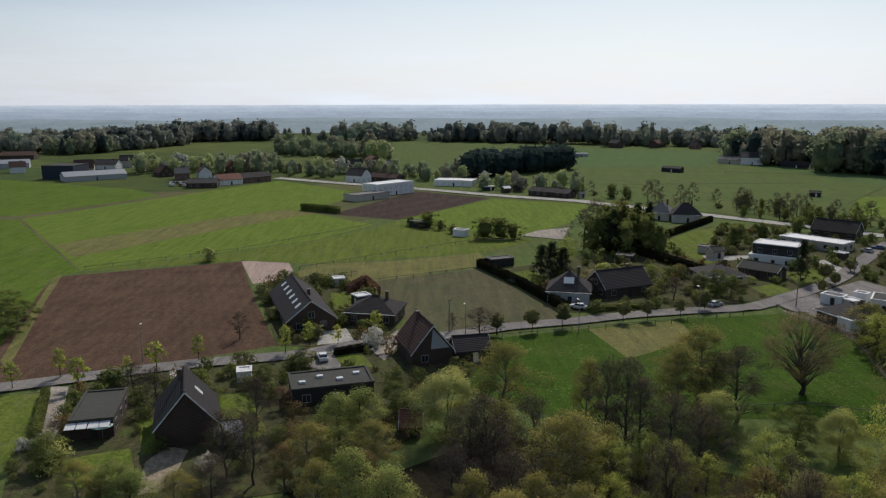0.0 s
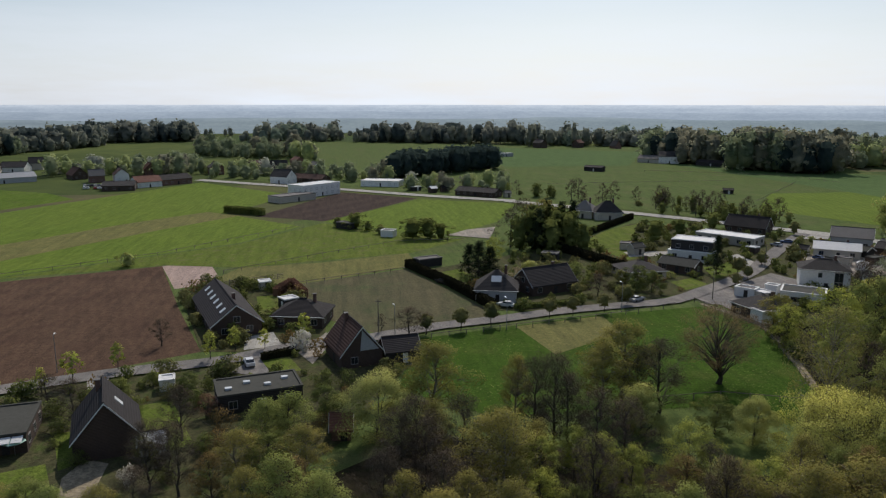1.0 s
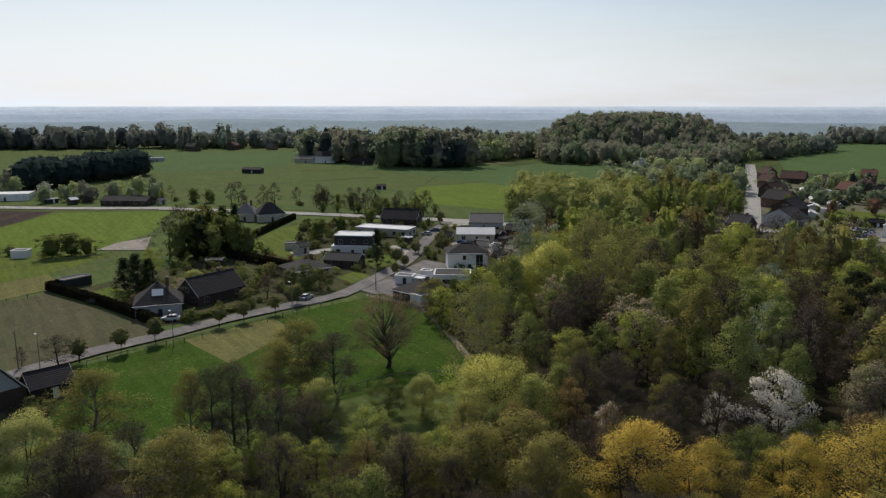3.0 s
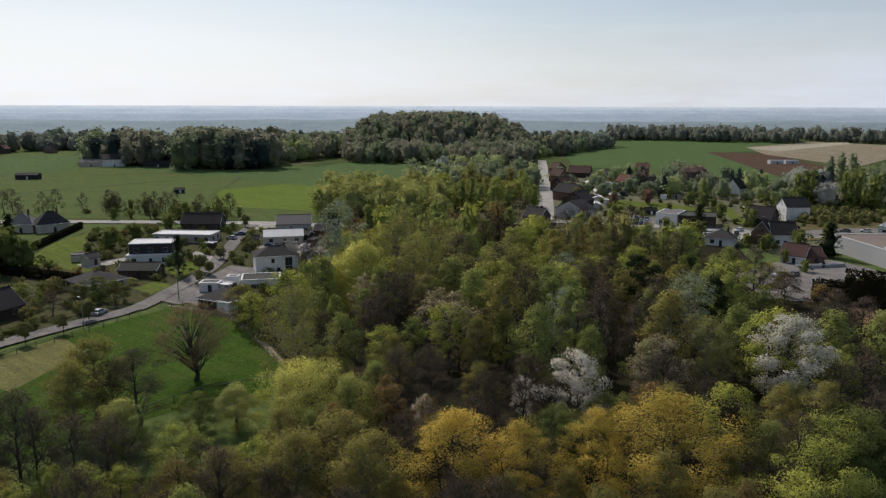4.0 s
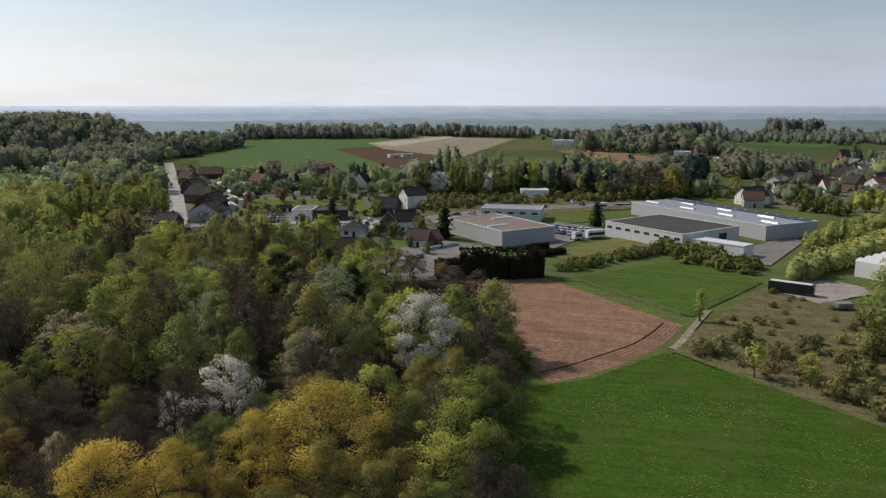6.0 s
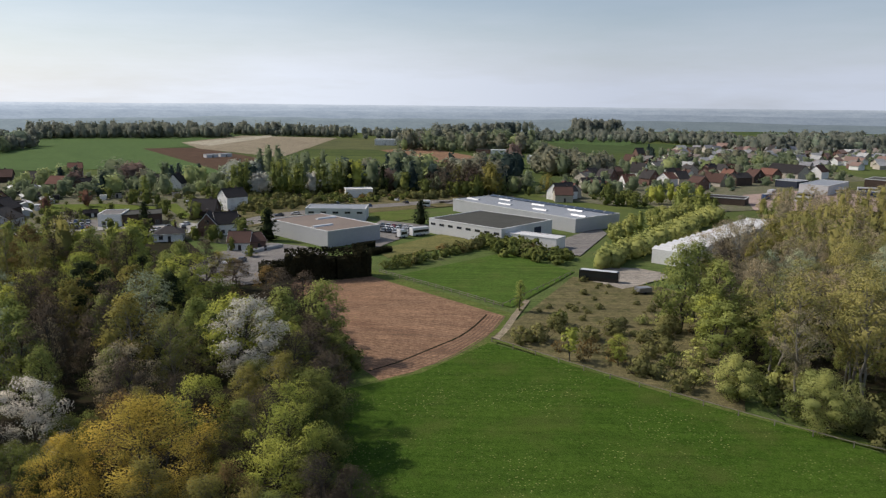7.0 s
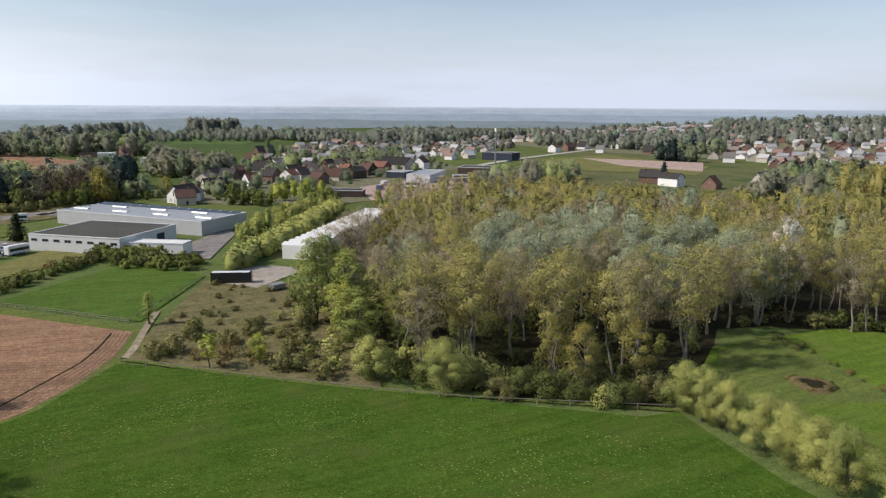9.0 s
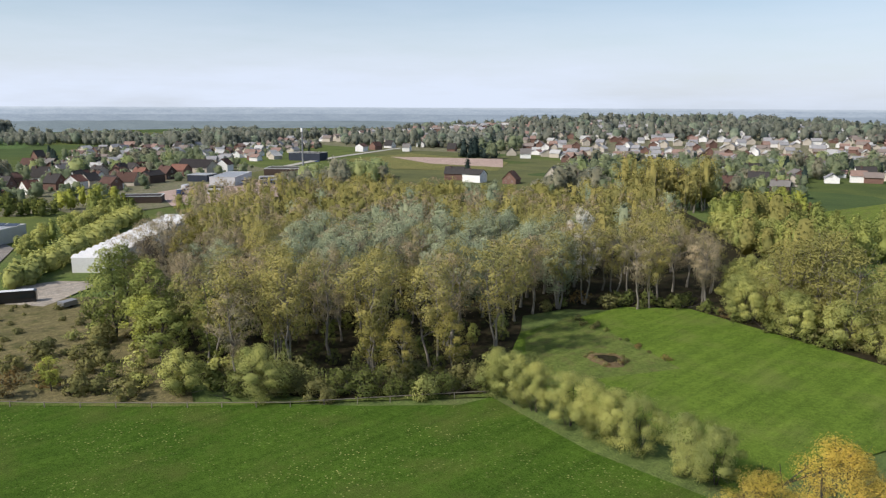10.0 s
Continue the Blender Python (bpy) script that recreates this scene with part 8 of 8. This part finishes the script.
fence(pairs(125.8, 447.3, 186.7, 448.9, 246.4, 450.4), 6, (1.0,), "wire fence posts of the wide pasture")
fence(pairs(-31.7, 206.4, -17.5, 212.7), 1.6, (0.6, 1.1, 1.6), "tall garden trellis behind the farmhouse", 1.6)


def street_lamp(x, y, h, turn, label="tall grey street lamp beside the village road"):
    e = new("street_lamp")
    e.matrix_basis = pose(x, y, 0, 0, 0, turn)
    bm = bmesh.new()
    bmesh.ops.create_cone(bm, cap_ends=True, segments=8, radius1=0.1, radius2=0.055, depth=h, matrix=pose(0, 0, h / 2))
    part("pole", bm, STEEL, e)
    part("arm", box_bm(-0.04, 0.9, -0.04, 0.04, h - 0.1, h), STEEL, e)
    part("head", box_bm(0.6, 1.3, -0.16, 0.16, h - 0.16, h - 0.02), TRIM, e)
    return tagged(e, label, "street lamp", "street lamps")


for x, y in pairs(-54.2, 141.6, 10.4, 154.0, 66.5, 167.2, 35.6, 156.6):
    street_lamp(x, y, 7.5, 100)
for x, y in pairs(94.0, 175.1, 127.8, 207.6, 7.0, 157.4):
    e = new("utility_pole")
    e.matrix_basis = pose(x, y, 0)
    bm = bmesh.new()
    bmesh.ops.create_cone(bm, cap_ends=True, segments=8, radius1=0.14, radius2=0.09, depth=8, matrix=pose(0, 0, 4))
    part("pole", bm, WOODPOST, e)
    part("crossbar", box_bm(-0.7, 0.7, -0.05, 0.05, 7.4, 7.52), WOODPOST, e)
    tagged(e, "brown timber utility pole beside the road", "utility pole")
for x, y, h in ((516.0, -323.4, 32.0),):
    e = new("mast")
    e.matrix_basis = pose(x, y, 0)
    bm = bmesh.new()
    bmesh.ops.create_cone(bm, cap_ends=True, segments=8, radius1=0.8, radius2=0.4, depth=h, matrix=pose(0, 0, h / 2))
    part("pole", bm, STEEL, e)
    part("aerial", box_bm(-1, 1, -0.6, 0.6, h - 3, h), TRIM, e)
    tagged(e, "grey mobile phone mast in the village", "mast")

PAINT = {k: plain_mat(k + "_car_paint", c, rough=0.25, spec=0.6) for k, c in
         {"white": (0.75, 0.75, 0.75), "silver": (0.42, 0.43, 0.45), "black": (0.025, 0.025, 0.028), "blue": (0.05, 0.09, 0.2), "red": (0.3, 0.03, 0.03), "grey": (0.14, 0.15, 0.16)}.items()}
TYRE = plain_mat("tyre_rubber", (0.02, 0.02, 0.02), rough=0.9)
CAR_MESH = {}


def car_meshes(paint):
    if paint not in CAR_MESH:
        prof = [(-2.1, 0.3), (2.1, 0.3), (2.15, 0.75), (1.9, 0.9), (0.95, 1.0), (-1.75, 1.05), (-2.12, 0.95)]
        top = [(0.98, 0.98), (0.35, 1.42), (-1.3, 1.45), (-1.95, 1.02)]
        out = []
        for pr, w, mat in ((prof, 0.88, PAINT[paint]), (top, 0.74, GLASS), ([(0.3, 1.42), (0.2, 1.48), (-1.2, 1.5), (-1.35, 1.43)], 0.7, PAINT[paint])):
            bm = prism(pr, -w, w)
            bmesh.ops.bevel(bm, geom=bm.edges[:], offset=0.05, segments=1, affect='EDGES')
            me = bpy.data.meshes.new("car_piece")
            bm.to_mesh(me)
            bm.free()
            me.materials.append(mat)
            out.append(me)
        bm = bmesh.new()
        bmesh.ops.create_cone(bm, cap_ends=True, segments=12, radius1=0.32, radius2=0.32, depth=0.22, matrix=pose(0, 0, 0, 0, 90, 0))
        me = bpy.data.meshes.new("wheel")
        bm.to_mesh(me)
        bm.free()
        me.materials.append(TYRE)
        CAR_MESH[paint] = out + [me]
    return CAR_MESH[paint]


def car(x, y, turn, paint, label=None, group="", scale=1.0):
    e = new("car")
    e.matrix_basis = pose(x, y, 0.2, 0, 0, turn) @ Matrix.Scale(scale, 4)
    b, g, r, w = car_meshes(paint)
    child("body", b, e)
    child("glazing", g, e)
    child("roof", r, e)
    for sx in (-0.8, 0.8):
        for sy in (-1.3, 1.3):
            child("wheel", w, e, pose(sx, sy, 0.32))
    return tagged(e, label or "parked %s car on the asphalt" % paint, "car", group)


def car_lot(a, b, c, cols, rows_, seed, group, label):
    """Rows of parked cars in the corner a with sides to b and c."""
    rng = random.Random(seed)
    a, b, c = Vector(a), Vector(b), Vector(c)
    turn = math.degrees(math.atan2((c - a).y, (c - a).x)) - 90
    for j in range(rows_):
        for i in range(cols):
            if rng.random() < 0.88:
                p = a + (b - a) * (i + 0.5) / cols + (c - a) * (j + 0.5) / rows_
                paint = rng.choices(("white", "silver", "black", "blue", "red", "grey"), (5, 3, 2.4, 0.7, 0.7, 3))[0]
                car(p.x, p.y, turn + rng.uniform(-4, 4), paint, "%s car in %s" % (paint, label), group)


car_lot((304.0, 27.5), (295.5, 8.5), (287.0, 29.0), 8, 3, 1, "cars beside the hall", "the car park beside the hall")
car_lot((280.7, 156.1), (284.3, 138.4), (302.0, 166.6), 8, 3, 3, "cars by the village shop", "the village car park")
car_lot((-149.3, 452.6), (-134.9, 451.9), (-157.0, 478.7), 7, 2, 4, "cars by the far lot", "the far farm lot")
car(-18.8, 140.8, 15, "white", "white car parked on the paved forecourt")
car(39.5, 175.2, 60, "white", "white car parked beside the dark hedge")
car(74.0, 176.0, -60, "silver", "silver car driving along the village road")
car(27.2, 201.8, 40, "black", "dark car parked on the garden drive")
car(284.5, 113.0, 75, "white", "white car on the paved forecourt")
car(288.8, 110.6, 70, "silver", "silver car on the paved forecourt")
car(298.5, 106.8, 60, "white", "white car beside the roadside house")
car(281.0, 107.6, 70, "white", "white car beside the low bungalow")
car(320.5, 92.3, 40, "black", "black car beside the tall white house")
car(331.1, 68.4, 10, "white", "white car on the main road")
car(325.5, 74.5, 10, "grey", "grey car on the main road")
car(229.5, 65.0, 75, "grey", "grey car parked in the yard")
car(226.5, 68.2, 70, "white", "white car parked in the yard", scale=1.1)
for q, (x, y) in enumerate(pairs(291.0, 104.8, 296.5, 99.1, 336.9, 63.5, 349.7, 50.5, 360.5, 38.3, 373.6, 21.1, 311.2, 96.1, 383.0, 26.5, 367.8, 55.3, 563.6, -367.9, 529.9, -314.0)):
    car(x, y, -70 + (q % 3) * 4, ("black", "silver", "white", "grey", "blue")[q % 5], "%s car on the main road" % ("black", "silver", "white", "grey", "blue")[q % 5])
for q, (x, y) in enumerate(pairs(151.7, 240.5, 158.8, 245.6, 113.9, 223.9, 124.2, 214.6, 109.0, 176.7, 152.4, 216.9, 166.2, 210.4, 173.2, 214.4)):
    car(x, y, 20 + q * 37, ("silver", "blue", "white", "grey")[q % 4], "%s car parked between the houses" % ("silver", "blue", "white", "grey")[q % 4])


def coach(a, b, paint, stripe, label):
    """A coach or lorry trailer standing from a to b."""
    a, b = Vector(a), Vector(b)
    L = (b - a).length
    e = new("coach")
    e.matrix_basis = pose((a.x + b.x) / 2, (a.y + b.y) / 2, 0, 0, 0, math.degrees(math.atan2(b.y - a.y, b.x - a.x)))
    bm = box_bm(-L / 2, L / 2, -1.25, 1.25, 0.4, 3.3)
    bmesh.ops.bevel(bm, geom=bm.edges[:], offset=0.12, segments=2, affect='EDGES')
    part("body", bm, PAINT[paint], e)
    part("window_band", box_bm(-L / 2 + 0.4, L / 2 - 0.3, -1.27, 1.27, 1.5, 2.5), GLASS, e)
    part("roof_panel", box_bm(-L / 2 + 0.3, L / 2 - 0.6, -1.1, 1.1, 3.303, 3.38), PAINT[stripe], e)
    w = car_meshes("white")[3]
    for x in (-L / 2 + 1.8, L / 2 - 2.4, L / 2 - 3.6):
        for y in (-1.1, 1.1):
            child("wheel", w, e, pose(x, y, 0.45, 0, 0, 90) @ Matrix.Scale(1.4, 4))
    return tagged(e, label, "coach")


coach((211.2, -38.7), (206.9, -49.1), "black", "white", "long black coach with pale roof on the gravel")
coach((279.5, 13.8), (284.3, 7.7), "white", "white", "white coach parked beside the car park")
coach((275.4, 18.3), (277.6, 15.7), "white", "silver", "white van parked beside the coach")
coach((362.9, 12.4), (362.7, 8.5), "white", "white", "white tanker lorry by the warehouse")


for a, b, c in (((438, -226), (441, -236), "white"), ((447, -246), (444, -256), "white"), ((428, -238), (421, -245), "blue"), ((417, -196), (413, -204), "silver"), ((398, -186), (394, -193), "white"),
                ((452, -272), (445, -277), "blue"), ((434, -262), (430, -270), "white"), ((404, -172), (409, -177), "blue"), ((425, -184), (431, -189), "white")):
    coach(a, b, c, "white", "%s lorry standing on the building yard" % c)


def trailer(x, y, turn):
    e = new("trailer")
    e.matrix_basis = pose(x, y, 0, 0, 0, turn)
    bm = box_bm(-1.2, 1.2, -2.0, 2.0, 0.7, 1.9)
    bmesh.ops.delete(bm, geom=[f for f in bm.faces if f.normal.z > 0.9], context='FACES_ONLY')
    part("box", bm, STEEL, e)
    for s in (-1.1, 1.1):
        child("wheel", car_meshes("white")[3], e, pose(s, 0, 0.4) @ Matrix.Scale(1.3, 4))
    part("drawbar", box_bm(-0.06, 0.06, -3.2, -2.0, 0.6, 0.75), STEEL, e)
    tagged(e, "grey tipping trailer standing on the rough plot", "trailer")


trailer(195.4, -53.1, 20)


def parasol(x, y):
    e = new("parasol")
    e.matrix_basis = pose(x, y, 0)
    mint = plain_mat("mint_canvas", (0.45, 0.66, 0.56), rough=0.9)
    bm = bmesh.new()
    bmesh.ops.create_cone(bm, cap_ends=False, segments=8, radius1=1.7, radius2=0.05, depth=0.6, matrix=pose(0, 0, 2.5))
    bmesh.ops.solidify(bm, geom=bm.faces[:], thickness=0.02)
    part("canopy", bm, mint, e, "mint-green canvas canopy")
    bm = bmesh.new()
    bmesh.ops.create_cone(bm, cap_ends=True, segments=8, radius1=0.03, radius2=0.03, depth=2.7, matrix=pose(0, 0, 1.35))
    part("pole", bm, STEEL, e)
    tagged(e, "open mint-green garden parasol on the terrace", "parasol")


parasol(-47.8, 106.9)


def garden_table(x, y):
    e = new("garden_table")
    e.matrix_basis = pose(x, y, 0)
    part("top", box_bm(-0.9, 0.9, -0.45, 0.45, 0.7, 0.75), TRIM, e)
    for sx in (-0.8, 0.8):
        for sy in (-0.38, 0.38):
            part("leg", box_bm(sx - 0.03, sx + 0.03, sy - 0.03, sy + 0.03, 0, 0.7), TRIM, e)
    tagged(e, "pale garden table on the terrace", "table")


garden_table(-49.9, 108.4)
house((-29.8, 103.7), (-26.4, 104.5), 4, 1.9, 2.8, wall="white", roof="white", windows=False, chimney=False, door=False, label="small white garden greenhouse", category="greenhouse", name="greenhouse")
house((-32.7, 128.7), (-30.2, 129.2), 3, 2.0, style="flat", wall="white", roof="white", windows=False, chimney=False, door=False, label="small white garden cabin", category="shed", name="shed")
house((22.9, 222.7), (30.3, 225.7), 4, 2.4, style="flat", wall="dark", roof="grey", windows=False, chimney=False, door=False, label="dark flat-roofed garden shed behind the hedge", category="shed", name="shed")
house((63.0, 228.7), (67.7, 226.4), 4, 2.3, style="flat", wall="dark", roof="grey", windows=False, chimney=False, door=False, label="dark garden shed among the shrubs", category="shed", name="shed")
house((94.5, 242.3), (97.7, 240.7), 4, 2.3, style="flat", wall="cream", roof="grey", windows=False, chimney=False, door=False, label="small pale garden shed on the lawn", category="shed", name="shed")
house((13.8, 278.5), (18.3, 276.3), 4, 2.4, style="flat", wall="white", roof="grey", windows=False, chimney=False, door=False, label="pale field shelter beside the hedge", category="shed", name="shed")
house((-3.0, 301.0), (2.6, 295.8), 4, 2.4, style="flat", wall="dark", roof="grey", windows=False, chimney=False, door=False, label="low dark field shelter beside the hedge", category="shed", name="shed")

SHED_RNG = random.Random(8)


def small_sheds(label, pts):
    """Little garden sheds, lean-tos and greenhouses."""
    for x, y in pts:
        w, d, hh, turn = SHED_RNG.uniform(2.5, 6), SHED_RNG.uniform(2.2, 4), SHED_RNG.uniform(2.0, 2.8), SHED_RNG.choice((20, 35, 110, 125)) + SHED_RNG.uniform(-6, 6)
        u = Vector((math.cos(radians(turn)), math.sin(radians(turn))))
        n = Vector((-u.y, u.x))
        a = Vector((x, y)) - u * w / 2 - n * d / 2
        b = a + u * w
        wall = SHED_RNG.choice(("dark", "cream", "brown", "white"))
        roof = SHED_RNG.choice(("grey", "white", "felt", "dark"))
        pitched = SHED_RNG.random() < 0.4
        house(tuple(a), tuple(b), tuple(a + n * d), hh, hh + 1.0 if pitched else 0, style="gable" if pitched else "flat", wall=wall, roof=roof, windows=False, chimney=False, door=w > 3,
              label="small %s garden shed with %s roof %s" % (wall, roof, label), category="shed", name="shed", group="garden sheds " + label)


for x, y in ((322.0, 191.7), (346.5, 204.6), (372.2, 218.2), (393.7, 228.9), (361.8, 202.5), (391.5, 218.2), (408.4, 245.7), (410.4, 234.0)):      # allotment greenhouses beside the street
    house((x - 4.5, y - 6.0), (x + 4.5, y + 0.5), 5, 1.9, 2.7, wall="panel", roof="white", windows=False, chimney=False, label="long low greenhouse with pale glass roof in the gardens", category="greenhouse", name="greenhouse", group="greenhouses in the village gardens")
for x, y in ((670.4, 211.8), (679.6, 202.1)):
    house((x - 4, y + 4), (x + 4, y - 4), 6, 3.0, style="flat", wall="panel", roof="white", windows=False, chimney=False, label="white field shelter on the bare brown field", category="shed", name="shed")
small_sheds("between the houses", pairs(107.2, 173.8, 113.1, 179.4, 104.6, 177.3, 147.9, 205.4, 155.7, 209.5, 156.4, 202.4, 166.6, 210.2, 167.2, 202.9, 170.4, 220.8, 187.9, 231.8, 197.2, 236.3, 152.9, 226.6, 137.5, 231.4, 97.1, 234.1, 137.8, 188.1, 144.3, 185.0))
small_sheds("in the village", pairs(386.2, 224.8, 376.6, 210.0, 375.0, 199.3, 346.4, 201.8, 336.9, 188.0, 360.0, 215.1, 375.8, 175.6, 385.4, 173.1, 368.7, 158.9, 383.3, 156.6, 404.9, 219.8, 318.6, 155.0, 388.6, 143.4, 357.4, 124.1))
small_sheds("beside the field road", pairs(42.0, 428.0, 50.5, 417.0, 57.5, 421.0, 88.0, 392.0))
small_sheds("behind the road", pairs(-21.8, 202.6, -14.0, 181.6))


def pond(x, y):
    """A hollow in the meadow: dark mud inside, a raised rim of brown earth, dry reeds round it."""
    n = 24
    def ring(r, i):
        a = 2 * math.pi * i / n
        q = r * (1 + 0.12 * math.sin(3 * a + 1) + 0.06 * math.sin(7 * a))
        return x + q * math.cos(a), y + 0.8 * q * math.sin(a)
    def bowl(name, rows, mat, close, label):
        vs, fs = [], []
        for r, z in rows:
            vs += [(*ring(r, i), z) for i in range(n)]
        for k in range(len(rows) - 1):
            fs += [(k * n + i, (k + 1) * n + i, (k + 1) * n + (i + 1) % n, k * n + (i + 1) % n) for i in range(n)]
        if close:
            fs.append(tuple(range(n)))
        return tagged(new(name, mesh_of(name, vs, fs, mat, True)), label, "pond", kind="structure")
    bowl("pond", ((1.7, 0.46), (2.6, 0.62)), LITTER, True, "dark muddy pond hollow in the meadow")
    bowl("pond_rim", ((2.5, 0.66), (3.1, 0.86), (3.8, 0.5), (4.4, 0.2)), SHORE, False, "rim of bare brown earth round the pond")
    rng, store = random.Random(71), {}
    for i in range(34):
        px, py = ring(rng.uniform(2.6, 4.3), rng.uniform(0, n))
        tree(("brown_bush", "scrub", "scrub")[i % 3], px, py, rng.uniform(0.6, 1.0), rng.uniform(0.35, 0.7), single=False, store=store)
    pool_make(store, "reeds", "dry brown reeds round the pond", "reeds")


pond(81.5, -120.2)
